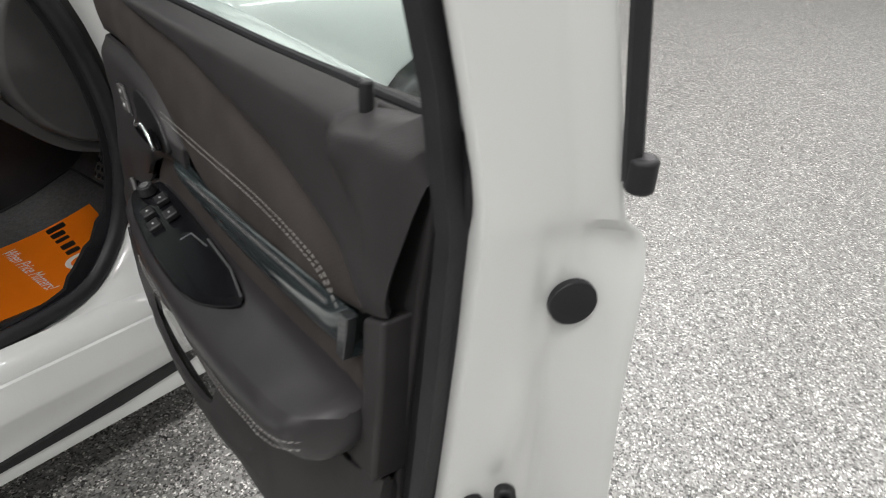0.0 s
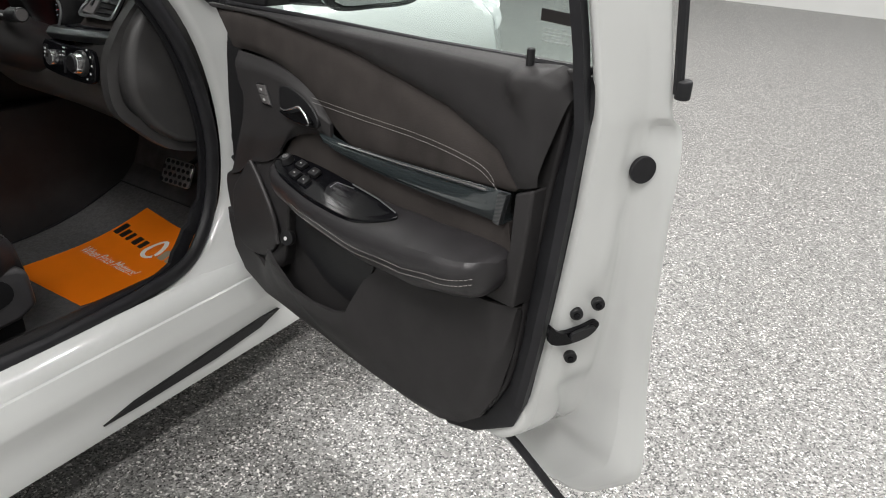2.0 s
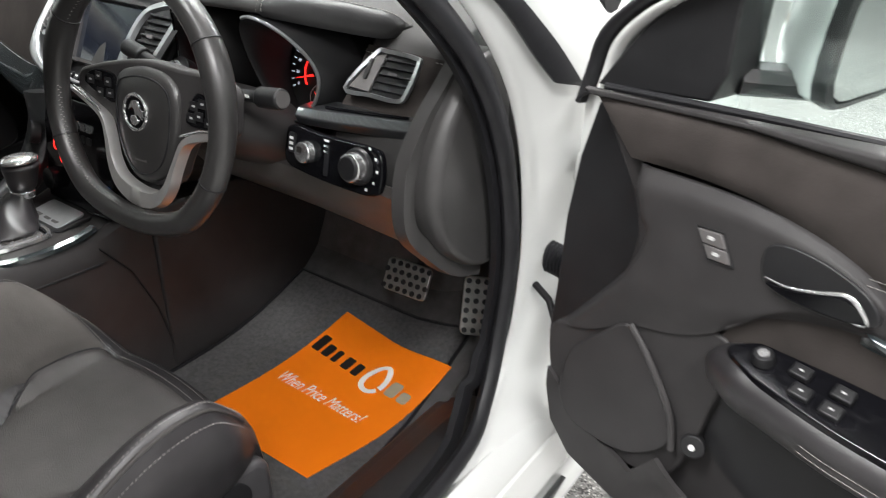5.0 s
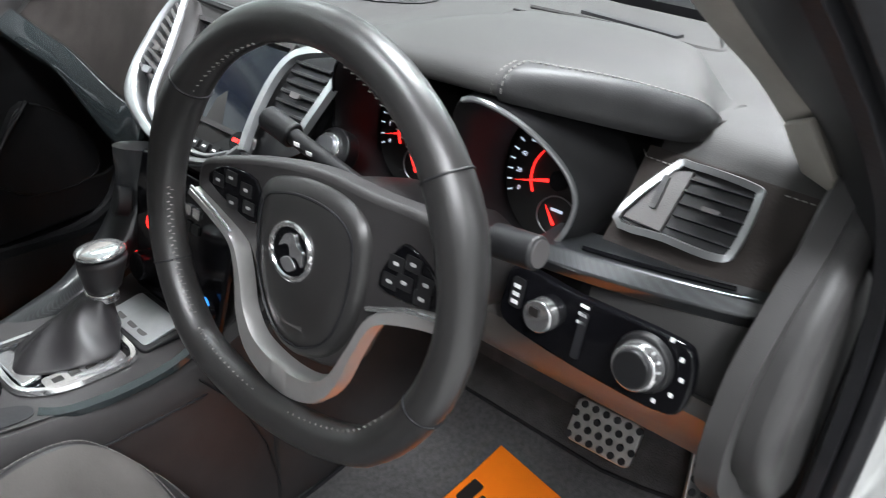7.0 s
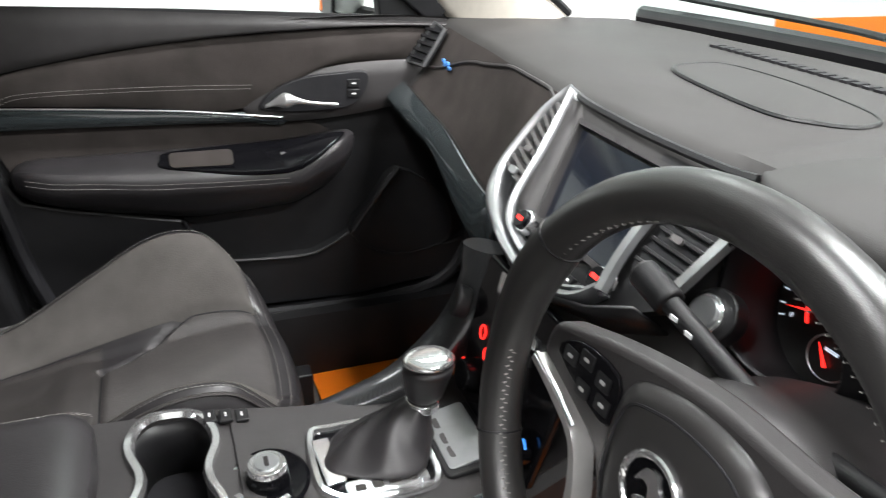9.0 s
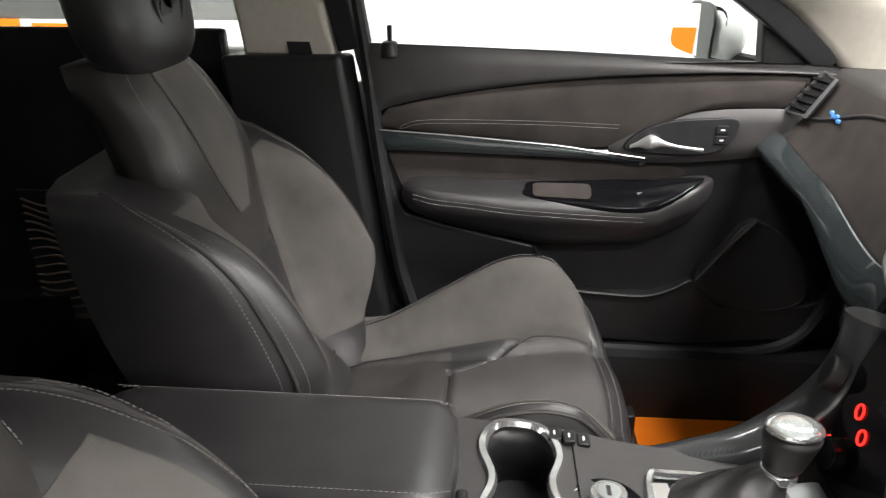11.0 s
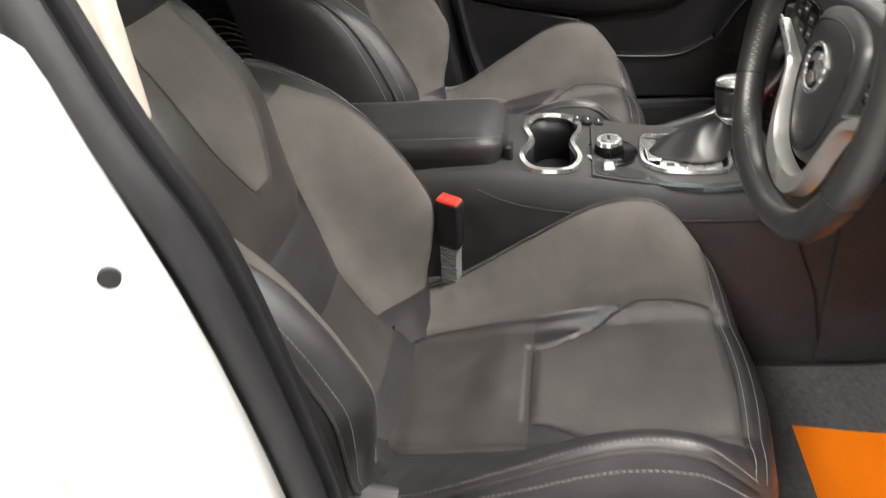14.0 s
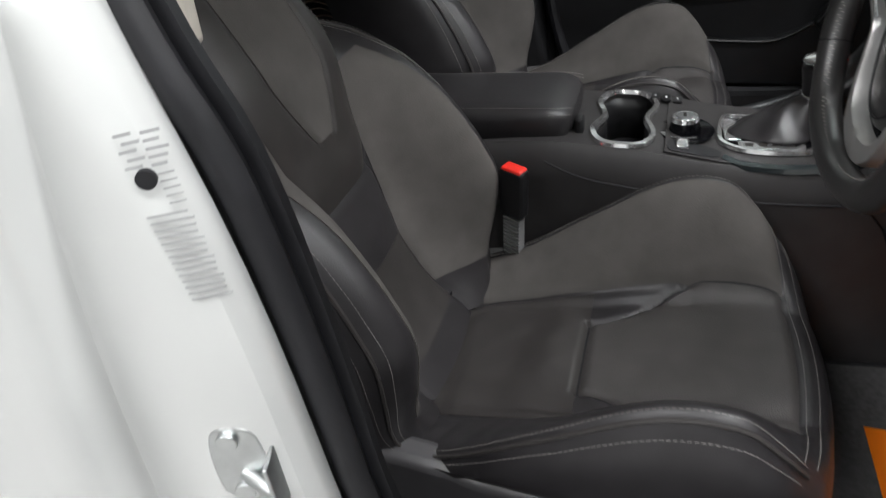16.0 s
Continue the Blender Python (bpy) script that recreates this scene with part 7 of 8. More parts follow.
for nm, la_, lb_, w_, mat_, lab in (("frame_seal", edge_a, edge_b, -0.034, RUBBER, "black rubber frame seal"), ("frame_band", edge_b, edge_c, -0.030, WHITE, "white painted frame band")):
    part(nm, loft([[dv(a.x + (b.x - a.x) * k, lean(a.z) + w_ - 0.008 * math.sin(math.pi * k) + 0.02 * abs(2 * k - 1) ** 6, a.z + (b.z - a.z) * k) for a, b in zip(la_, lb_)] for k in steps(0, 1, 9)], closed=False), mat_, driver_door, lab, smooth=60).modifiers.new("s", "SOLIDIFY").thickness = 0.006
part("outer_window_seal", tube([dv(0.998, 0.10, 0.985), dv(0.985, 0.085, 1.15), dv(0.965, 0.05, 1.35)], 0.006, 8), RUBBER, driver_door)
part("seal_end", disc(dv(1.002, 0.102, 0.99), (0, 0, 1), 0.009, 0.022, 12), RUBBER, driver_door, bevel=0.003)
bm = bmesh.new()
vs = [bm.verts.new(dv(p.x, lean(p.z) + 0.02, p.z)) for p in fr_c] + [bm.verts.new(dv(0.95, 0.075, 0.96)), bm.verts.new(dv(0.08, 0.075, 0.93))]
bm.faces.new(vs)
pane = part("window_glass", bm, GLASS, driver_door, "clear greenish window glass")
pane.modifiers.new("s", "SOLIDIFY").thickness = 0.004
pane.visible_shadow = False
STK = material("sticker_grey", (0.30, 0.33, 0.32), 0.6)
part("warning_sticker", prism(rounded(0.815, 0.862, 1.036, 1.050, 0.001, 2), lean(1.03) + 0.0105, lean(1.03) + 0.0115), INK, driver_door, "dark printed mark on the glass", m=DOOR)
wst = lean(1.03) + 0.0105
for k in range(5):
    part("sticker_bar", prism([(0.820, 1.013 + 0.0036 * k), (0.864 - 0.005 * (k % 3), 1.0145 + 0.0036 * k), (0.864 - 0.005 * (k % 3), 1.0154 + 0.0036 * k), (0.820, 1.0139 + 0.0036 * k)], wst, wst + 0.001), STK, driver_door, m=DOOR)
    part("sticker_bar", prism([(0.875, 1.014 + 0.0066 * k), (0.900 - 0.004 * (k % 2), 1.0155 + 0.0066 * k), (0.900 - 0.004 * (k % 2), 1.018 + 0.0066 * k), (0.875, 1.0165 + 0.0066 * k)], wst, wst + 0.001), STK, driver_door, m=DOOR)
part("mirror_sail", prism([(0.04, 0.95), (0.20, 0.965), (0.215, 1.0), (0.215, 1.12), (0.16, 1.085), (0.10, 1.03)], 0.035, 0.10), PLASTIC2, driver_door, bevel=0.004, m=DOOR)
mo_ = [(-0.098, -0.052), (0.0, -0.062), (0.085, -0.058), (0.104, -0.03), (0.104, 0.045), (0.07, 0.066), (-0.07, 0.066), (-0.1, 0.04)]
mo_b = blob(mo_, 4)
rings = []
for sc, d in ((1.0, -0.004), (1.02, 0.01), (0.98, 0.03), (0.85, 0.06), (0.6, 0.085), (0.25, 0.096)):
    rings.append([DOOR @ Vector((0.283 - d, 0.21 + a * sc + 0.02 * (1 - sc), 1.026 + c * sc)) for a, c in mo_b])
mirror = part("door_mirror", loft(rings), WHITE, driver_door, "white door mirror housing", sub=1)
part("mirror_rim", loft([[DOOR @ Vector((0.283 + d, 0.21 + a * sc, 1.026 + c * sc)) for a, c in mo_b] for sc, d in ((1.0, -0.01), (1.03, 0.0), (1.02, 0.008), (0.93, 0.010), (0.90, 0.004))]), PLASTIC2, driver_door, "black mirror surround")
MIRR = material("mirror_glass", (0.9, 0.92, 0.92), 0.01, 1.0)
part("mirror_glass", loft([[DOOR @ Vector((0.2905 + d, 0.21 + a * 0.9, 1.026 + c * 0.88)) for a, c in mo_b] for d in (0.0, 0.002)]), MIRR, driver_door, "mirror glass")
part("mirror_arm", tube([dv(0.20, 0.09, 0.985), dv(0.26, 0.14, 0.985)], 0.02, 8), PLASTIC2, driver_door)

# inner trim: base, shoulder, suede field
base_pts = [(0.06, 0.945), (0.31, 0.962), (0.66, 0.982), (0.925, 1.005), (0.905, 0.88), (0.882, 0.70), (0.876, 0.62), (0.862, 0.545), (0.82, 0.47), (0.742, 0.422), (0.634, 0.405), (0.33, 0.392), (0.115, 0.415), (0.055, 0.52), (0.145, 0.75), (0.13, 0.84)]
base_o = base_pts[:4] + [(p.x, p.y) for p in spline([(a, c, 0) for a, c in base_pts[4:]], 4)]
# dark plate standing in for the shaded cavity between shell edge and trim
dpart("front_shadow_panel", [(0.012, 0.56), (0.018, 0.66), (0.02, 0.76), (0.032, 0.855), (0.052, 0.93), (0.14, 0.945), (0.18, 0.85), (0.2, 0.7), (0.12, 0.55)], 0.032, 0.052, PLASTIC2, driver_door, "black panel for the shaded gap at the hinge end", 0.002)
dpart("trim_base", base_o, 0.020, 0.05, DOORP, driver_door)
gasket_in = [(0.70, 0.405), (0.76, 0.425), (0.82, 0.465), (0.862, 0.54), (0.876, 0.62), (0.882, 0.70), (0.897, 0.845), (0.915, 0.94), (0.928, 1.0)]
gasket_out = [(0.945, 1.0), (0.94, 0.94), (0.935, 0.845), (0.921, 0.70), (0.910, 0.62), (0.90, 0.545), (0.875, 0.475), (0.80, 0.415), (0.74, 0.39)]
dpart("edge_gasket", gasket_in + gasket_out, 0.026, 0.046, RUBBER, driver_door, "black rubber door gasket", 0.004)


def bowed(outline_top, outline_bot, name, mat_, bow, label="", w=0.0, n=24, m=6, thick=0.02):
    """A panel between an upper and a lower line (lists of (u, z)), bowed out towards the cabin."""
    T, B = spline([(a, 0, c) for a, c in outline_top], 8), spline([(a, 0, c) for a, c in outline_bot], 8)

    def pick(L, k):
        f = k * (len(L) - 1)
        i = min(int(f), len(L) - 2)
        return L[i].lerp(L[i + 1], f - i)

    def f(u, v):
        u, v = max(0, min(1, u)), max(0, min(1, v))
        p = pick(B, u).lerp(pick(T, u), v)
        return DOOR @ Vector((p.x, w - bow * (1 - (2 * v - 1) ** 4) * (1 - (2 * u - 1) ** 10), p.z))
    return part(name, patch(f, steps(0, 1, n), steps(0, 1, m + 3), 0.0, thick), mat_, driver_door, label, smooth=60)


SH_T = [(0.055, 0.956), (0.31, 0.971), (0.66, 0.990), (0.80, 1.000), (0.90, 1.006), (0.918, 1.000), (0.926, 0.985)]
SH_B = [(0.075, 0.949), (0.27, 0.962), (0.52, 0.954), (0.738, 0.926), (0.835, 0.895), (0.872, 0.856), (0.900, 0.866)]


def shoulder(u, v):
    f = max(0.0, min(5.9999, u * 6))
    i, f = int(f), f - int(f)
    v = max(0.0, min(1.0, v))
    t = [SH_T[i][k] * (1 - f) + SH_T[i + 1][k] * f for k in (0, 1)]
    b = [SH_B[i][k] * (1 - f) + SH_B[i + 1][k] * f for k in (0, 1)]
    x, z = b[0] + (t[0] - b[0]) * v, b[1] + (t[1] - b[1]) * v
    tall = min(1.0, math.hypot(t[0] - b[0], t[1] - b[1]) / 0.07)
    w = -0.004 - 0.010 * tall * (1 - (2 * v - 1) ** 4) + 0.022 * tall * smooth((v - 0.86) / 0.14) ** 2 + 0.024 * smooth((x - 0.885) / 0.045) ** 1.5
    w -= 0.013 * dip(x - 0.868, 0.014) * smooth((v - 0.45) / 0.35)
    return dv(x, w, z)


part("door_shoulder", patch(shoulder, steps(0, 1, 85), steps(0, 1, 25), 0, 0.006), DOORP, driver_door, "soft grey-black door shoulder", smooth=60)
bowed([(0.075, 0.948), (0.27, 0.961), (0.52, 0.953), (0.738, 0.925), (0.835, 0.894), (0.870, 0.854)], [(0.135, 0.888), (0.24, 0.893), (0.33, 0.884), (0.43, 0.845), (0.52, 0.806), (0.66, 0.82), (0.864, 0.848)], "suede_field", DSUEDE, 0.009, "brown-grey suede door field")
bowed([(0.300, 0.735), (0.345, 0.775), (0.41, 0.797), (0.52, 0.79), (0.66, 0.80), (0.855, 0.803)], [(0.29, 0.715), (0.40, 0.725), (0.55, 0.728), (0.7, 0.736), (0.868, 0.75)], "lower_suede", DSUEDE, 0.002, "brown-grey suede door field", w=0.004)
part("stitching", stitches([[dv(u, -0.0125, z) for u, z in [(p.x, p.z) for p in spline([(0.425, 0, 0.862 + d), (0.55, 0, 0.868 + d), (0.70, 0, 0.876 + d), (0.80, 0, 0.873 + d), (0.835, 0, 0.862 + d), (0.842 - d, 0, 0.846)], 8)]] for d in (0.0, -0.007)]), THREAD, driver_door, "pale contrast stitching")
# carbon strip
strip_t = [(0.43, 0.808), (0.49, 0.806), (0.66, 0.823), (0.862, 0.847)]
strip_b = [(0.44, 0.800), (0.49, 0.786), (0.66, 0.787), (0.853, 0.802)]
bowed(strip_t, strip_b, "gloss_strip", DARKTRIM, 0.008, "dark gloss door strip", w=-0.004, m=4)
part("strip_end", prism([(0.842, 0.803), (0.853, 0.802), (0.862, 0.846), (0.848, 0.8445)], -0.0125, -0.004), CARBON, driver_door, "carbon pattern strip end", m=DOOR, bevel=0.001)
part("strip_edge", tube([dv(a, -0.013, c) for a, c in ((0.50, 0.8075), (0.66, 0.823), (0.80, 0.8395), (0.83, 0.8425))], 0.0018, 6), CHROME, driver_door, "bright strip edge")
# handle bezel
SUR_T = spline([(0.138, 0.884, 0), (0.20, 0.887, 0), (0.294, 0.888, 0), (0.38, 0.876, 0), (0.435, 0.853, 0), (0.462, 0.826, 0)], 8)
SUR_B = spline([(0.046, 0.612, 0), (0.11, 0.633, 0), (0.175, 0.674, 0), (0.235, 0.694, 0), (0.285, 0.722, 0), (0.335, 0.768, 0), (0.40, 0.793, 0), (0.462, 0.803, 0)], 8)
SUR_L = spline([(0.046, 0.612, 0), (0.099, 0.677, 0), (0.146, 0.745, 0), (0.166, 0.806, 0), (0.150, 0.832, 0), (0.138, 0.884, 0)], 8)


def along(line_, k):
    f = max(0.0, min(1.0, k)) * (len(line_) - 1)
    i = min(int(f), len(line_) - 2)
    return line_[i].lerp(line_[i + 1], f - i)


def surround(u, v):
    """Sheet between the suede field, the hinge-end edge and the armrest."""
    u, v = max(0.0, min(1.0, u)), max(0.0, min(1.0, v))
    right = SUR_B[-1].lerp(SUR_T[-1], v)
    p = along(SUR_L, v) * (1 - u) + right * u + along(SUR_B, u) * (1 - v) + along(SUR_T, u) * v
    p -= SUR_B[0] * (1 - u) * (1 - v) + SUR_B[-1] * u * (1 - v) + SUR_T[0] * (1 - u) * v + SUR_T[-1] * u * v
    w = -0.004 - 0.011 * smooth(v / 0.35) * smooth((1 - v) / 0.10) * smooth((1 - u) / 0.15)
    return dv(p.x, w + 0.040 * (1 - smooth(u / 0.10)) ** 2, p.y)


part("handle_surround", patch(surround, [k / 60 if k > 8 else (k / 8) ** 1.6 * 8 / 60 for k in range(61)], steps(0, 1, 33), 0, 0.006), DOORP, driver_door, "smooth grey-black surround of the inner handle", smooth=60)
part("handle_recess", prism(blob([(0.326, 0.852), (0.332, 0.818), (0.372, 0.808), (0.43, 0.813), (0.447, 0.826), (0.428, 0.848), (0.385, 0.862), (0.345, 0.864)], 4), -0.0175, -0.008), PLASTIC2, driver_door, "dark handle recess", m=DOOR, bevel=0.002)
hp = spline([(0.335, -0.022, 0.826), (0.362, -0.029, 0.829), (0.392, -0.034, 0.839), (0.417, -0.034, 0.848), (0.430, -0.032, 0.841), (0.441, -0.030, 0.826), (0.428, -0.027, 0.820)], 5)
hr_ = [[DOOR @ (p + Vector((0.5 * rr * math.sin(t), 0.8 * rr * math.cos(t), rr * math.sin(t)))) for t in steps(0, 2 * math.pi, 11)[:-1]] for p, rr in ((p, 0.0011 + 0.0016 * math.sin(math.pi * k / (len(hp) - 1)) ** 1.5) for k, p in enumerate(hp))]
part("inner_handle", loft(hr_), CHROME, driver_door, "chrome inner door handle", smooth=60)
part("handle_blade", prism(blob([(0.338, 0.822), (0.375, 0.826), (0.41, 0.838), (0.432, 0.832), (0.438, 0.822), (0.40, 0.816), (0.36, 0.816)], 4), -0.026, -0.0205), GLOSS, driver_door, "dark gloss pull", m=DOOR, bevel=0.001)
part("button_rim", tube([dv(a, -0.0165, c) for a, c in ((0.247, 0.848), (0.279, 0.851), (0.297, 0.817), (0.266, 0.814))], 0.0011, 5, closed=True, up=(0.27, 0.96, 0)), PLASTIC2, driver_door, "thin dark button rim")
for quad, c in (([(0.249, 0.846), (0.258, 0.8325), (0.286, 0.834), (0.277, 0.849)], (0.267, 0.841)), ([(0.259, 0.831), (0.268, 0.817), (0.294, 0.819), (0.287, 0.8325)], (0.276, 0.825))):
    part("lock_button", prism(quad, -0.0195, -0.014), GREYP, driver_door, "grey lock button", m=DOOR, bevel=0.001)
    part("marking", prism(rounded(c[0] - 0.004, c[0] + 0.004, c[1] - 0.002, c[1] + 0.002, 0.001, 1), -0.0201, -0.0193), DIMMARK, driver_door, m=DOOR)
# armrest
ARM = [(0.285, 0.676, 0.690, 0.008), (0.302, 0.664, 0.712, 0.032), (0.345, 0.658, 0.732, 0.056), (0.46, 0.651, 0.738, 0.066), (0.60, 0.648, 0.738, 0.068), (0.72, 0.660, 0.750, 0.068), (0.80, 0.682, 0.760, 0.067), (0.84, 0.694, 0.763, 0.062), (0.858, 0.705, 0.761, 0.050), (0.867, 0.728, 0.755, 0.02)]


def arm_slope(u):
    return lerp_table([(0.30, 0.0), (0.36, 0.35), (0.46, 0.52), (0.62, 0.50), (0.70, 0.42), (0.82, 0.30), (0.868, 0.1)], u)[0]


def arm_top(u, d):
    """Height of the armrest's upper face, d towards the cabin."""
    return lerp_table(ARM, u)[1] + 0.006 - max(0, d - 0.008) * arm_slope(u)


rings = []
for u in steps(0.285, 0.867, 50):
    lo, hi, d = lerp_table(ARM, u)
    top = arm_top(u, d)
    rings.append([dv(u, 0.03, lo + 0.012), dv(u, -d * 0.30, lo + 0.002), dv(u, -d * 0.62, lo + 0.004), dv(u, -d * 0.86, lo + (top - lo) * 0.30), dv(u, -d, lo + (top - lo) * 0.62), dv(u, -d, top - 0.010), dv(u, -d * 0.9, arm_top(u, d * 0.9)), dv(u, -d * 0.5, arm_top(u, d * 0.5)), dv(u, -0.008, arm_top(u, 0.008)), dv(u, 0.03, hi + 0.006)])
part("armrest", loft(rings), LEATHER, driver_door, "padded dark leather door armrest", sub=1)
ln = []
for dz in (0.0, -0.008):
    ln.append([dv(u, -lerp_table(ARM, u)[2] * (1.0 if u < 0.84 else 0.97) - 0.0012, lerp_table(ARM, u)[0] * 0.36 + arm_top(u, lerp_table(ARM, u)[2]) * 0.64 + dz) for u in steps(0.43, 0.856, 40)])
part("stitching", stitches(ln), THREAD, driver_door, "pale contrast stitching")
# window switch panel, following the armrest's slope
swo = [(0.314, 0.014), (0.326, 0.034), (0.36, 0.049), (0.43, 0.057), (0.52, 0.059), (0.60, 0.053), (0.665, 0.024), (0.60, 0.008), (0.5, 0.005), (0.38, 0.004), (0.335, 0.006)]
swb = [[dv(u, -w, arm_top(u, w) + h) for u, w in blob(swo, 4)] for h in (-0.004, 0.004)]
sw = part("switch_panel", loft(swb), GLOSS, driver_door, "gloss black window switch panel", bevel=0.0015)


def on_arm(u, d, h=0.0):
    return DOOR @ Matrix.Translation((u, -d, arm_top(u, d) + 0.004 + h)) @ Matrix.Rotation(math.atan(arm_slope(u)), 4, "X")


part("mirror_knob", disc((0, 0, 0.006), (0, 0, 1), 0.0125, 0.012, 20, r2=0.010), PLASTIC2, sw, "mirror adjuster knob", bevel=0.001, m=on_arm(0.358, 0.026))
part("knob_ring", disc((0, 0, 0.0105), (0, 0, 1), 0.006, 0.005, 16), CHROME, sw, m=on_arm(0.358, 0.026))
for u, w in ((0.408, 0.040), (0.440, 0.022), (0.396, 0.020), (0.440, 0.042)):
    part("window_switch", box(-0.010, 0.010, -0.008, 0.008, -0.002, 0.006), PLASTIC2, sw, m=on_arm(u, w), bevel=0.002)
    part("marking", box(-0.002, 0.002, -0.001, 0.001, 0.006, 0.0063), DIMMARK, sw, m=on_arm(u, w))
tray = [(0.495, 0.018), (0.500, 0.044), (0.52, 0.052), (0.555, 0.053), (0.60, 0.045), (0.645, 0.024), (0.60, 0.013)]
part("grab_tray", loft([[dv(u, -w, arm_top(u, w) + h) for u, w in blob(tray, 4)] for h in (0.0035, 0.0046)]), GLOSS, sw, "dark grab tray")
part("panel_line", tube([dv(u, -w, arm_top(u, w) + 0.005) for u, w in ((0.54, 0.014), (0.50, 0.018), (0.497, 0.03))], 0.0008, 5), SILVER, sw)
part("panel_line", tube([dv(u, -w, arm_top(u, w) + 0.005) for u, w in ((0.53, 0.009), (0.60, 0.010), (0.655, 0.020))], 0.0012, 5), SILVER, sw)
# lower panel with the pocket notch, speaker cover
LOW_T = [(0.05, 0.535), (0.10, 0.497), (0.16, 0.468), (0.22, 0.466), (0.262, 0.528), (0.30, 0.512), (0.36, 0.488), (0.43, 0.492), (0.50, 0.508), (0.537, 0.526), (0.578, 0.602), (0.62, 0.648), (0.72, 0.668), (0.813, 0.680), (0.882, 0.690)]
LOW_B = [(0.05, 0.50), (0.062, 0.44), (0.10, 0.40), (0.19, 0.381), (0.30, 0.383), (0.40, 0.389), (0.50, 0.393), (0.60, 0.398), (0.68, 0.405), (0.742, 0.416), (0.79, 0.438), (0.83, 0.475), (0.86, 0.535), (0.874, 0.61), (0.881, 0.685)]


def low_panel(u, v):
    f = max(0.0, min(13.999, u * 14))
    i, f = int(f), max(0.0, min(1.0, u * 14 - int(max(0.0, min(13.999, u * 14)))))
    t = [LOW_T[i][k] + (LOW_T[i + 1][k] - LOW_T[i][k]) * f for k in (0, 1)]
    b = [LOW_B[i][k] + (LOW_B[i + 1][k] - LOW_B[i][k]) * f for k in (0, 1)]
    v = max(0.0, min(1.0, v))
    x, z = b[0] + (t[0] - b[0]) * v, b[1] + (t[1] - b[1]) * v
    bulge = 0.030 * smooth((x - 0.16) / 0.14) * smooth((0.66 - x) / 0.14) * smooth(v / 0.9)
    return dv(x, 0.004 - bulge - 0.010 * smooth(v / 0.12) + 0.012 * smooth((x - 0.845) / 0.035), z)


part("lower_panel", patch(low_panel, steps(0, 1, 71), steps(0, 1, 26), 0, 0.007), DOORP, driver_door, "smooth grey-black lower door panel with a map pocket", smooth=50)
dpart("rear_panel", [(0.80, 0.684), (0.85, 0.72), (0.866, 0.77), (0.868, 0.848), (0.897, 0.862), (0.893, 0.80), (0.882, 0.692)], -0.004, 0.05, DOORP, driver_door, "", 0.004)
dpart("speaker_surround", blob([(0.046, 0.610), (0.11, 0.634), (0.175, 0.677), (0.235, 0.696), (0.285, 0.722), (0.318, 0.70), (0.302, 0.62), (0.288, 0.54), (0.262, 0.48), (0.19, 0.455), (0.12, 0.465), (0.068, 0.495), (0.044, 0.55)], 3), 0.0, 0.05, DOORP, driver_door, "", 0.004)
dpart("speaker_cover", blob([(0.172, 0.676), (0.13, 0.636), (0.09, 0.592), (0.078, 0.54), (0.08, 0.498), (0.116, 0.470), (0.203, 0.482), (0.262, 0.536), (0.252, 0.584), (0.21, 0.642)], 3), -0.008, 0.01, DOORP, driver_door, "dark grey speaker cover", 0.003)
part("speaker_edge", tube([dv(p.x, -0.009, p.y) for p in spline([(0.180, 0.680, 0), (0.216, 0.645, 0), (0.258, 0.588, 0), (0.270, 0.538, 0)], 5)], 0.0045, 8), PLASTIC, driver_door)
part("pocket_wall", prism(blob([(0.285, 0.64), (0.30, 0.56), (0.36, 0.52), (0.44, 0.50), (0.50, 0.515), (0.55, 0.60), (0.56, 0.66), (0.40, 0.66)], 4), 0.016, 0.0215), PLASTIC2, driver_door, m=DOOR)
part("pocket_knob", disc(dv(0.293, 0.0, 0.557), DOOR.to_3x3() @ Vector((0.3, -0.9, 0.2)), 0.0155, 0.012, 24), PLASTIC2, driver_door, "round boot release button", bevel=0.002)
part("marking", disc(dv(0.295, -0.007, 0.558), DOOR.to_3x3() @ Vector((0.3, -0.9, 0.2)), 0.004, 0.001, 8), WMARK, driver_door)
# lock pin
part("pin_base", loft([[dv(0.868 + rr * 1.1 * math.cos(t), 0.004 + rr * math.sin(t), z) for t in steps(0, 2 * math.pi, 21)[:-1]] for z, rr in ((0.93, 0.002), (0.95, 0.010), (0.975, 0.015), (0.990, 0.0155), (0.996, 0.014), (0.998, 0.009))]), PLASTIC, driver_door, sub=1)
part("lock_pin", disc(dv(0.868, 0.002, 1.004), (0, 0, 1), 0.0048, 0.034, 14), PLASTIC2, driver_door, "black lock pin", bevel=0.002)
part("pin_collar", disc(dv(0.868, 0.002, 0.998), (0, 0, 1), 0.0085, 0.004, 16), PLASTIC2, driver_door, bevel=0.001)
part("belt_seal", tube([dv(u, 0.03, z) for u, z in ((0.06, 0.953), (0.31, 0.969), (0.66, 0.987), (0.935, 1.006))], 0.0045, 8), RUBBER, driver_door)


HANDLEM = material("satin_chrome", (0.9, 0.9, 0.91), 0.30, 0.8)


# ---- passenger door, closed; local axes: along the car, up, inwards ----
XP = -0.735


def pv3(y, d, z):
    return Vector((XP + d, y, z))


def ppart(name, outline, d0, d1, mat_, label="", bevel_=0.004):
    return part(name, loft([[pv3(y, d, z) for y, z in outline] for d in (d0, d1)]), mat_, pdoor, label, bevel=bevel_)


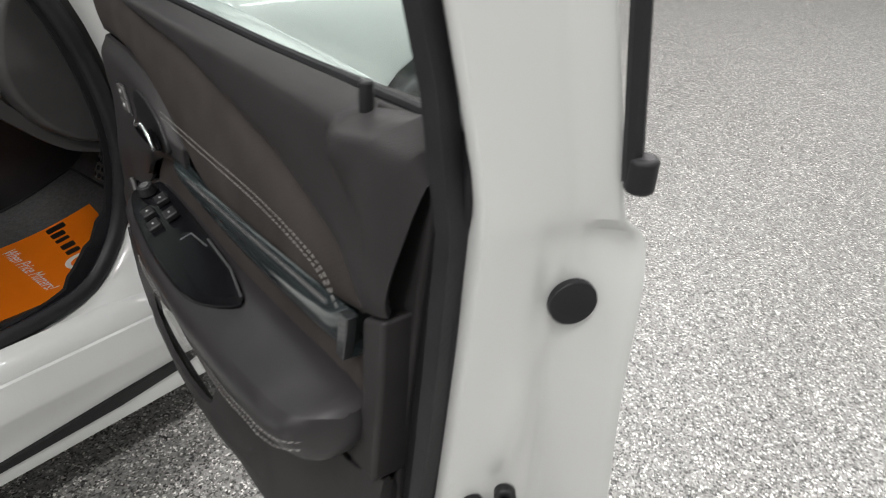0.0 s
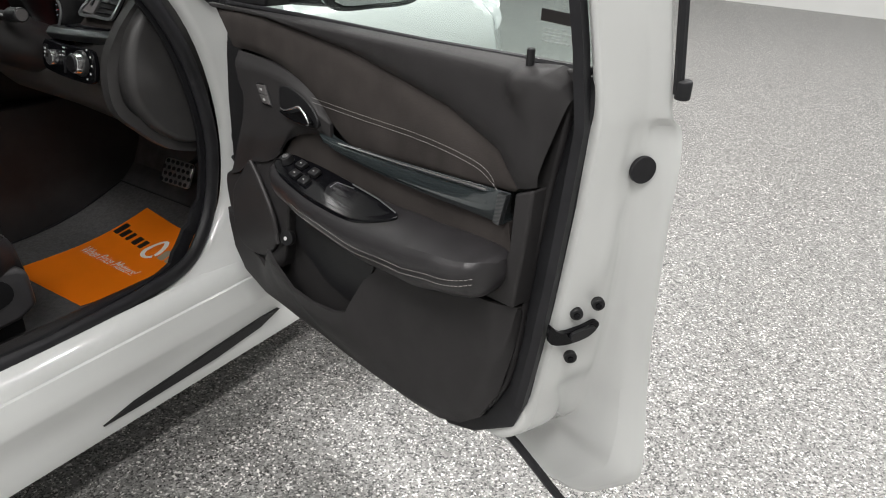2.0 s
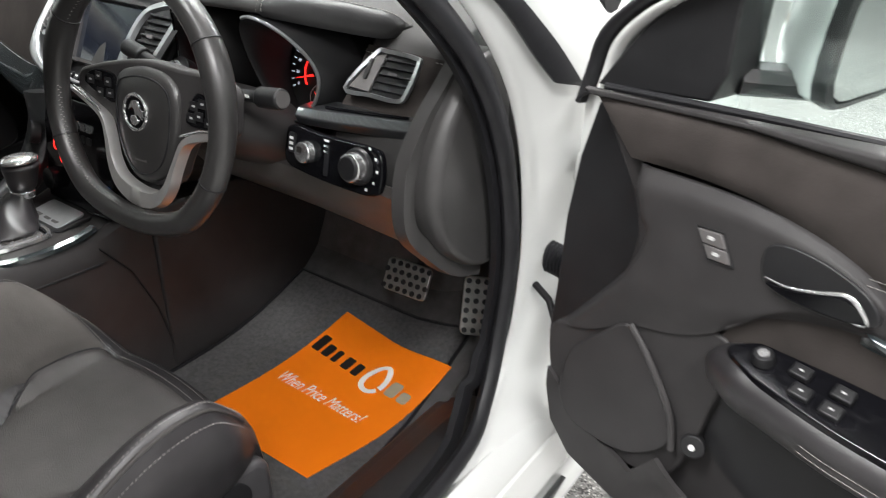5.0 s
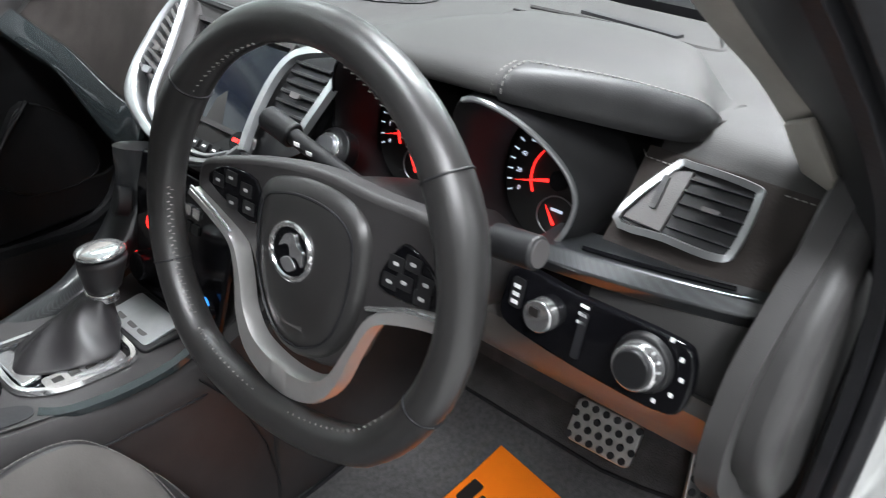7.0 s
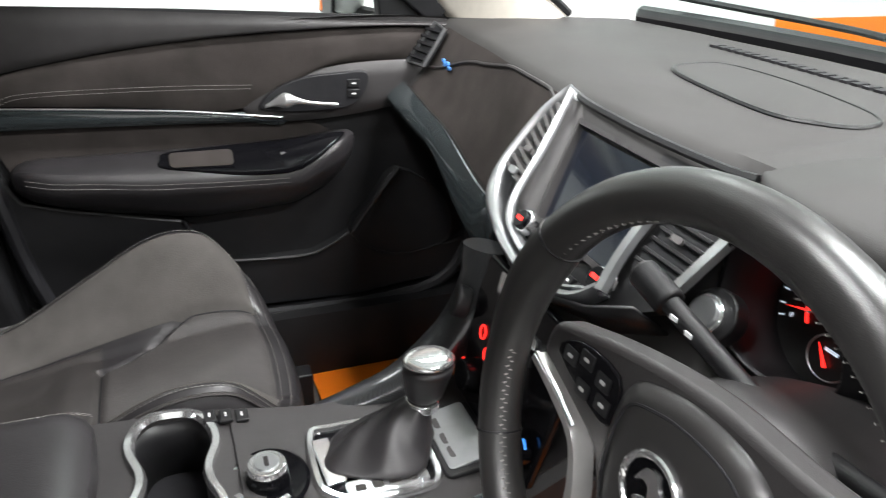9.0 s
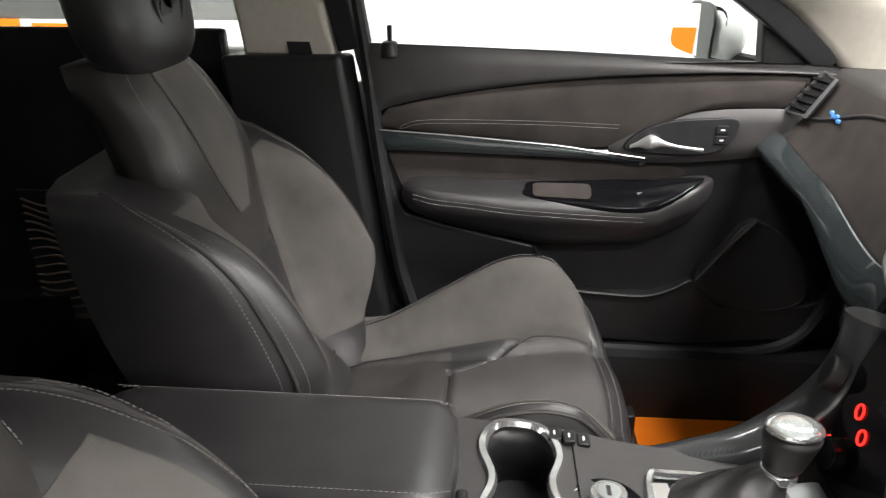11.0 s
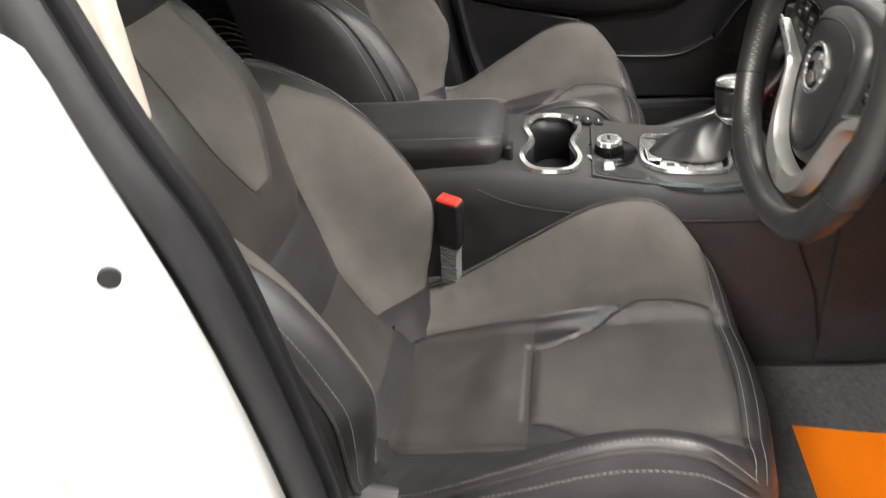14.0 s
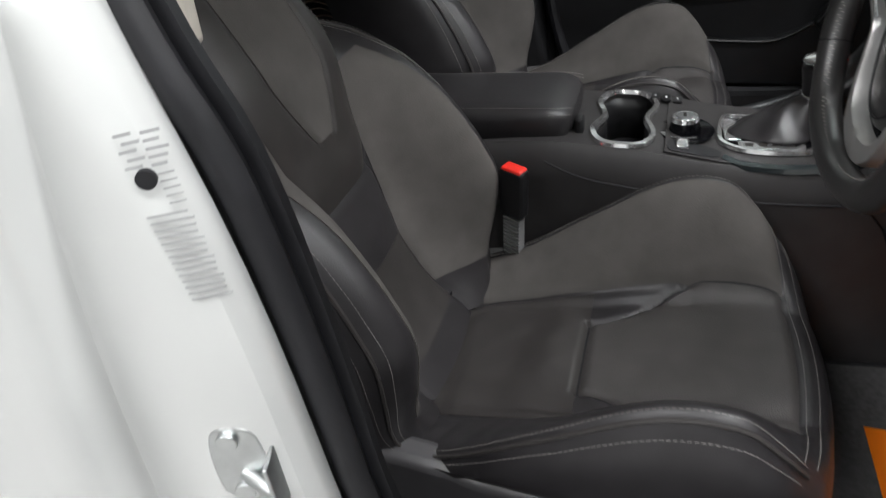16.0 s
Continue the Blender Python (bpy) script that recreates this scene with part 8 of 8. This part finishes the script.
def pbow(top, bot, name, mat_, bow, label="", d=0.0, n=24, m=8, thick=0.02):
    T, B = spline([(a, 0, c) for a, c in top], 8), spline([(a, 0, c) for a, c in bot], 8)

    def pick(L, k):
        f = k * (len(L) - 1)
        i = min(int(f), len(L) - 2)
        return L[i].lerp(L[i + 1], f - i)

    def f(u, v):
        u, v = max(0, min(1, u)), max(0, min(1, v))
        p = pick(B, u).lerp(pick(T, u), v)
        return pv3(p.x, d + bow * (1 - (2 * v - 1) ** 4) * (1 - (2 * u - 1) ** 10), p.z)
    return part(name, patch(f, steps(0, 1, n), steps(0, 1, m), 0.0, thick), mat_, pdoor, label, smooth=60)


pdoor = tagged(part("passenger_door", loft([[(-0.80, -0.14, z), (-0.80, 1.0, z), (-0.92, 1.0, z), (-0.93, -0.14, z)] for z in (0.36, 0.60, 0.94)]), WHITE, bevel=0.01), "closed white passenger door with dark inner trim", "car door", "car doors")
ppart("trim_base", [(-0.10, 1.01), (0.3, 1.0), (0.95, 0.97), (0.93, 0.40), (0.6, 0.38), (0.05, 0.40), (-0.04, 0.46), (-0.06, 0.80)], -0.07, -0.02, PLASTIC2)
pbow([(-0.10, 1.022), (0.25, 1.008), (0.67, 0.985), (0.92, 0.97)], [(-0.065, 0.875), (-0.03, 0.90), (0.10, 0.928), (0.34, 0.96), (0.67, 0.975), (0.92, 0.955)], "door_shoulder", PLASTIC, 0.012, "soft black door shoulder")
pbow([(-0.032, 0.898), (0.10, 0.926), (0.34, 0.958), (0.67, 0.972), (0.80, 0.965)], [(-0.062, 0.862), (0.0, 0.856), (0.2, 0.842), (0.40, 0.828), (0.56, 0.90), (0.72, 0.91)], "suede_field", DSUEDE, 0.008, "grey suede door field")
part("stitching", stitches([[pv3(y, 0.0105, z) for y, z in [(p.x, p.z) for p in spline([(-0.01, 0, 0.858), (0.0, 0, 0.868 + d), (0.05, 0, 0.878 + d), (0.25, 0, 0.879 + d), (0.42, 0, 0.874 + d)], 8)]] for d in (0, -0.007)]), THREAD, pdoor, "pale contrast stitching")
pbow([(-0.06, 0.858), (0.1, 0.848), (0.3, 0.832), (0.49, 0.806)], [(-0.045, 0.815), (0.1, 0.812), (0.3, 0.806), (0.48, 0.798)], "gloss_strip", DARKTRIM, 0.006, "dark gloss door strip", d=0.004, m=5)
part("strip_edge", tube([pv3(y, 0.013, z) for y, z in ((-0.05, 0.857), (0.1, 0.848), (0.3, 0.832), (0.47, 0.81))], 0.002, 6), CHROME, pdoor, "bright strip edge")
pbow([(-0.04, 0.812), (0.1, 0.809), (0.3, 0.803), (0.50, 0.795), (0.56, 0.775)], [(-0.01, 0.735), (0.1, 0.735), (0.3, 0.735), (0.5, 0.74), (0.58, 0.75)], "lower_suede", DSUEDE, 0.001, "grey suede door field", d=-0.012)
pbow([(0.40, 0.828), (0.47, 0.875), (0.58, 0.902), (0.72, 0.908), (0.86, 0.90)], [(0.41, 0.80), (0.52, 0.798), (0.62, 0.805), (0.74, 0.82), (0.84, 0.82)], "handle_bezel", PLASTIC, 0.012, "black handle bezel", d=0.002)
ppart("handle_recess", blob([(0.43, 0.828), (0.455, 0.862), (0.51, 0.884), (0.58, 0.890), (0.637, 0.889), (0.632, 0.850), (0.60, 0.824), (0.52, 0.819)], 4), 0.008, 0.018, RUBBER, "", 0.002)
hp = spline([pv3(y, d, z) for y, d, z in ((0.438, 0.020, 0.834), (0.462, 0.030, 0.845), (0.487, 0.036, 0.848), (0.525, 0.036, 0.840), (0.575, 0.032, 0.833))], 6)
hr_ = [[p + Vector((0.7 * rr * math.cos(t), 0, rr * math.sin(t))) for t in steps(0, 2 * math.pi, 11)[:-1]] for p, rr in ((p, 0.0035 + 0.011 * math.exp(-((k / len(hp) - 0.36) / 0.17) ** 2)) for k, p in enumerate(hp))]
part("inner_handle", loft(hr_), HANDLEM, pdoor, "chrome inner door handle", smooth=60)
for k in range(2):
    ppart("lock_button", rounded(0.598, 0.622, 0.842 + 0.02 * k, 0.858 + 0.02 * k, 0.002, 2), 0.016, 0.021, PLASTIC2, "grey lock button", 0.001)
    ppart("marking", rounded(0.606, 0.614, 0.8485 + 0.02 * k, 0.8515 + 0.02 * k, 0.001, 1), 0.021, 0.0215, WMARK, "", 0)
rings = []
PARM = [(-0.01, 0.70, 0.738, 0.02), (0.01, 0.682, 0.750, 0.05), (0.06, 0.664, 0.752, 0.066), (0.16, 0.64, 0.752, 0.068), (0.3, 0.616, 0.752, 0.068), (0.48, 0.625, 0.756, 0.066), (0.56, 0.66, 0.765, 0.055), (0.60, 0.70, 0.768, 0.03), (0.615, 0.73, 0.765, 0.01)]
def parm_slope(y):
    return lerp_table([(-0.01, 0.05), (0.1, 0.25), (0.25, 0.48), (0.48, 0.72), (0.58, 0.3), (0.615, 0.0)], y)[0]


def parm_top(y, d):
    return lerp_table(PARM, y)[1] + 0.006 - max(0, d - 0.006) * parm_slope(y)


for y in steps(-0.01, 0.615, 26):
    lo, hi, d = lerp_table(PARM, y)
    top = parm_top(y, d)
    face = min(0.036, (top - lo) * 0.6)
    rings.append([pv3(y, -0.03, lo + 0.002), pv3(y, d * 0.2, lo), pv3(y, d * 0.62, lo + (top - face - lo) * 0.45), pv3(y, d * 0.93, top - face - 0.004), pv3(y, d, top - face + 0.004), pv3(y, d, top - 0.008), pv3(y, d * 0.9, parm_top(y, d * 0.9)), pv3(y, d * 0.5, parm_top(y, d * 0.5)), pv3(y, 0.006, parm_top(y, 0.006)), pv3(y, -0.03, hi + 0.006)])
part("armrest", loft(rings), LEATHER, pdoor, "padded black leather door armrest", sub=1)
part("stitching", stitches([[pv3(y, lerp_table(PARM, y)[2] + 0.0012, parm_top(y, lerp_table(PARM, y)[2]) - 0.014 + dz) for y in steps(0.02, 0.47, 34)] for dz in (0, -0.009)]), THREAD, pdoor, "pale contrast stitching")
sw = part("switch_panel", loft([[pv3(y, d, parm_top(y, d) + h) for y, d in blob([(0.24, 0.03), (0.25, 0.05), (0.4, 0.066), (0.52, 0.06), (0.58, 0.03), (0.57, 0.012), (0.4, 0.008), (0.26, 0.012)], 4)] for h in (-0.006, 0.004)]), GLOSS, pdoor, "gloss black window switch panel", bevel=0.002)
part("grab_well", loft([[pv3(y, d, parm_top(y, d) + 0.004 + h) for y, d in rounded(0.255, 0.37, 0.018, 0.052, 0.01)] for h in (0, 0.001)]), DSUEDE, sw)
part("grab_edge", tube([pv3(y, d, parm_top(y, d) + 0.005) for y, d in ((0.255, 0.016), (0.255, 0.054), (0.37, 0.056))], 0.0012, 5), GLOSS, sw)
part("window_switch", box(-0.008, 0.008, -0.012, 0.012, -0.003, 0.004), GREYP, sw, m=Matrix.Translation(pv3(0.47, 0.042, parm_top(0.47, 0.042) + 0.005)) @ Matrix.Rotation(math.atan(parm_slope(0.47)), 4, "Y"), bevel=0.0015)
low = [(-0.045, 0.80), (-0.02, 0.72), (0.0, 0.68), (0.08, 0.658), (0.265, 0.616), (0.30, 0.55), (0.34, 0.518), (0.42, 0.508), (0.52, 0.508), (0.58, 0.535), (0.60, 0.548), (0.66, 0.49), (0.70, 0.483), (0.84, 0.495), (0.90, 0.52), (0.93, 0.42), (0.6, 0.39), (0.05, 0.41), (-0.02, 0.48)]
ppart("lower_panel", low, -0.04, 0.004, PLASTIC2, "smooth black lower door panel", 0.006)
part("pocket_lip", tube(spline([pv3(y, 0.006, z) for y, z in ((0.266, 0.615), (0.29, 0.565), (0.325, 0.522), (0.42, 0.509), (0.52, 0.509), (0.595, 0.546))], 5), 0.004, 6), PLASTIC2, pdoor)
ppart("speaker_cover", blob([(0.60, 0.545), (0.65, 0.615), (0.705, 0.68), (0.80, 0.62), (0.835, 0.54), (0.81, 0.492), (0.695, 0.482)], 3), -0.04, 0.0055, PLASTIC2, "dark speaker cover", 0.003)
part("speaker_line", tube([pv3(y, 0.006, z) for y, z in blob([(0.60, 0.545), (0.65, 0.615), (0.705, 0.68), (0.80, 0.62), (0.835, 0.54), (0.81, 0.492), (0.695, 0.482)], 3)], 0.0016, 5, closed=True), PLASTIC2, pdoor)
part("speaker_edge", tube([pv3(y, 0.01, z) for y, z in ((0.605, 0.55), (0.655, 0.622), (0.708, 0.686))], 0.006, 8), PLASTIC2, pdoor)
part("pin_base", disc(pv3(-0.027, -0.006, 1.01), (0, 0, 1), 0.022, 0.03, 18, r2=0.014), PLASTIC2, pdoor, bevel=0.004)
part("lock_pin", disc(pv3(-0.027, -0.006, 1.034), (0, 0, 1), 0.005, 0.04, 12), PLASTIC2, pdoor, "black lock pin", bevel=0.002)
# window frame, glass, mirror on the far side
pf = spline([pv3(y, d, z) for y, d, z in ((-0.105, -0.02, 1.01), (-0.12, 0.0, 1.10), (-0.14, 0.06, 1.25), (-0.16, 0.10, 1.36), (0.1, 0.11, 1.375), (0.3, 0.08, 1.31), (0.5, 0.03, 1.19), (0.66, -0.01, 1.09), (0.80, -0.03, 0.985))], 5)
part("window_frame", sweep(pf, [(-0.022, -0.02), (0.022, -0.02), (0.022, 0.02), (-0.022, 0.02)], (1, 0, 0)), RUBBER, pdoor, bevel=0.005)
bm = bmesh.new()
bm.faces.new([bm.verts.new(p + Vector((-0.03, 0, 0))) for p in pf])
pg = part("window_glass", bm, GLASS, pdoor, "clear window glass")
pg.visible_shadow = False
part("belt_seal", tube([pv3(y, -0.03, z) for y, z in ((-0.10, 1.012), (0.3, 1.0), (0.80, 0.978))], 0.008, 6), RUBBER, pdoor)
part("mirror_sail", loft([[pv3(y, d, z) for y, z in ((0.675, 0.985), (0.83, 0.975), (0.74, 1.06), (0.66, 1.12))] for d in (-0.06, -0.02)]), PLASTIC2, pdoor, bevel=0.004)
rings = []
for k in steps(-1, 1, 9):
    s = 1 - abs(k) ** 4 * 0.35
    rings.append([(-0.975 + 0.105 * k, 0.64 + 0.055 * s * math.cos(t) * (1.0 if math.cos(t) > 0 else 0.5), 1.022 + 0.062 * s * math.copysign(abs(math.sin(t)) ** 0.7, math.sin(t))) for t in steps(0, 2 * math.pi, 25)[:-1]])
part("door_mirror", loft(rings), WHITE, pdoor, "white door mirror housing", sub=1)
mo = [(-0.10, -0.045), (0.0, -0.055), (0.09, -0.055), (0.108, -0.01), (0.105, 0.055), (0.0, 0.062), (-0.09, 0.05), (-0.108, 0.0)]
part("mirror_rim", flat(blob(mo, 4), frame_at((-0.975, 0.612, 1.022), (1, 0, 0), (0, 0, 1)), 0.006), PLASTIC2, pdoor, bevel=0.002)
part("mirror_glass", flat(blob([(a * 0.92, c * 0.9) for a, c in mo], 4), frame_at((-0.975, 0.6055, 1.022), (1, 0.30, 0), (0, 0.03, 1)), 0.002), MIRR, pdoor, "mirror glass")
part("mirror_arm", tube([(-0.80, 0.71, 0.975), (-0.90, 0.67, 0.975)], 0.016, 8), PLASTIC2, pdoor)
part("pillar_trim", loft([[(-0.77, -0.10 + d, z), (-0.765, -0.33 + d, z), (-0.70, -0.35 + d, z), (-0.71, -0.12 + d, z)] for z, d in ((0.36, 0.08), (0.7, 0.04), (1.0, 0.0))]), PLASTIC2, car, bevel=0.01)
part("upper_pillar_trim", loft([[(-0.77 + k, -0.12 - k * 0.65, z), (-0.77 + k, -0.31 - k * 0.2, z), (-0.735 + k, -0.31 - k * 0.2, z), (-0.735 + k, -0.135 - k * 0.65, z)] for z, k in ((0.995, 0.0), (1.2, 0.05), (1.37, 0.11))]), BEIGE, car, "light beige upper pillar trim", bevel=0.008)
ps = [(-0.755, -0.09, 1.1), (-0.74, -0.07, 0.98), (-0.735, -0.055, 0.83), (-0.73, -0.03, 0.65), (-0.73, 0.0, 0.50), (-0.725, 0.06, 0.40), (-0.72, 0.3, 0.385), (-0.72, 0.75, 0.385), (-0.73, 0.88, 0.5), (-0.74, 0.9, 0.75)]
part("passenger_door_seal", sweep(spline(ps, 5), circle(0.014, 8), (1, 0, 0)), RUBBER, car)

# paper mat on the passenger side
pp = part("paper_floor_mat", box(-0.66, -0.34, 0.49, 0.88, 0.246, 0.2475), ORANGE)
tagged(pp, "orange paper mat lying in the passenger footwell", "floor mat")

# ---- striker, warning print on the pillar ----
ZINC = material("zinc_plate", (0.62, 0.64, 0.64), 0.3, 1.0, vary=0.1, scale=40)
KM = frame_at((0.853, -0.018, 0.685), (-0.25, 0.95, 0), (0, 0, 1))
striker = part("door_striker", flat(blob([(-0.022, -0.036), (0.006, -0.042), (0.02, -0.02), (0.018, 0.03), (0.0, 0.042), (-0.02, 0.034), (-0.026, 0.0)], 4), KM, 0.005), ZINC, car, "zinc plated door striker", bevel=0.002)
part("striker_post", tube([KM @ Vector(p) for p in ((-0.002, -0.004, -0.012), (0.016, -0.018, -0.012), (0.034, -0.031, -0.012))], 0.0062, 14), ZINC, striker, "round zinc striker post", bevel=0.001)
part("striker_cap", box(0.033, 0.037, -0.044, -0.018, -0.024, 0.034), ZINC, striker, "folded striker end plate", bevel=0.0015, m=KM)
for c in (-0.03, 0.028):
    b = disc((0, 0, 0), (0, -1, 0), 0.009, 0.006, 12)
    b.transform(KM @ pose(-0.006, -0.006, c))
    part("striker_screw", b, ZINC, striker, bevel=0.001)
PR = material("grey_print", (0.36, 0.365, 0.365), 0.4)
TM = frame_at((0.8495, -0.006, 0.945), (-0.45, 0.9, 0.0), (-0.02, 0.05, 1))
part("pillar_hole", disc(TM @ Vector((-0.005, -0.003, 0)), (0.9, 0.4, 0), 0.0068, 0.004, 20), RUBBER, car, "round rubber plug")

def print_bar(y, w, z, h=0.0022):
    y -= 0.007
    x = 0.8485 - 0.45 * y
    part("print_bar", loft([[(x + d, y, z), (x - 0.45 * w + d, y + w, z + 0.0008), (x - 0.45 * w + d, y + w, z + h + 0.0008), (x + d, y, z + h)] for d in (0.0005, 0.0013)]), PR, car)


for k in range(5):
    print_bar(-0.012 + 0.003 * (k % 2), 0.010, 0.952 + 0.0055 * k)
    print_bar(0.003, 0.009 + 0.002 * (k % 3), 0.952 + 0.0055 * k)
for k in range(5):
    print_bar(0.004 + 0.0003 * k, 0.010, 0.946 - 0.0052 * k, 0.0014)
for k in range(14):
    print_bar(-0.0105 + 0.0006 * k, 0.024 + 0.002 * ((k * 5) % 3) / 2, 0.917 - 0.0052 * k, 0.0019)
for k in range(6):
    part("glass_print", box(XP - 0.0322, XP - 0.0312, -0.092, -0.060 - 0.004 * (k % 2), 1.024 + 0.006 * k, 1.026 + 0.006 * k), PR, pdoor)
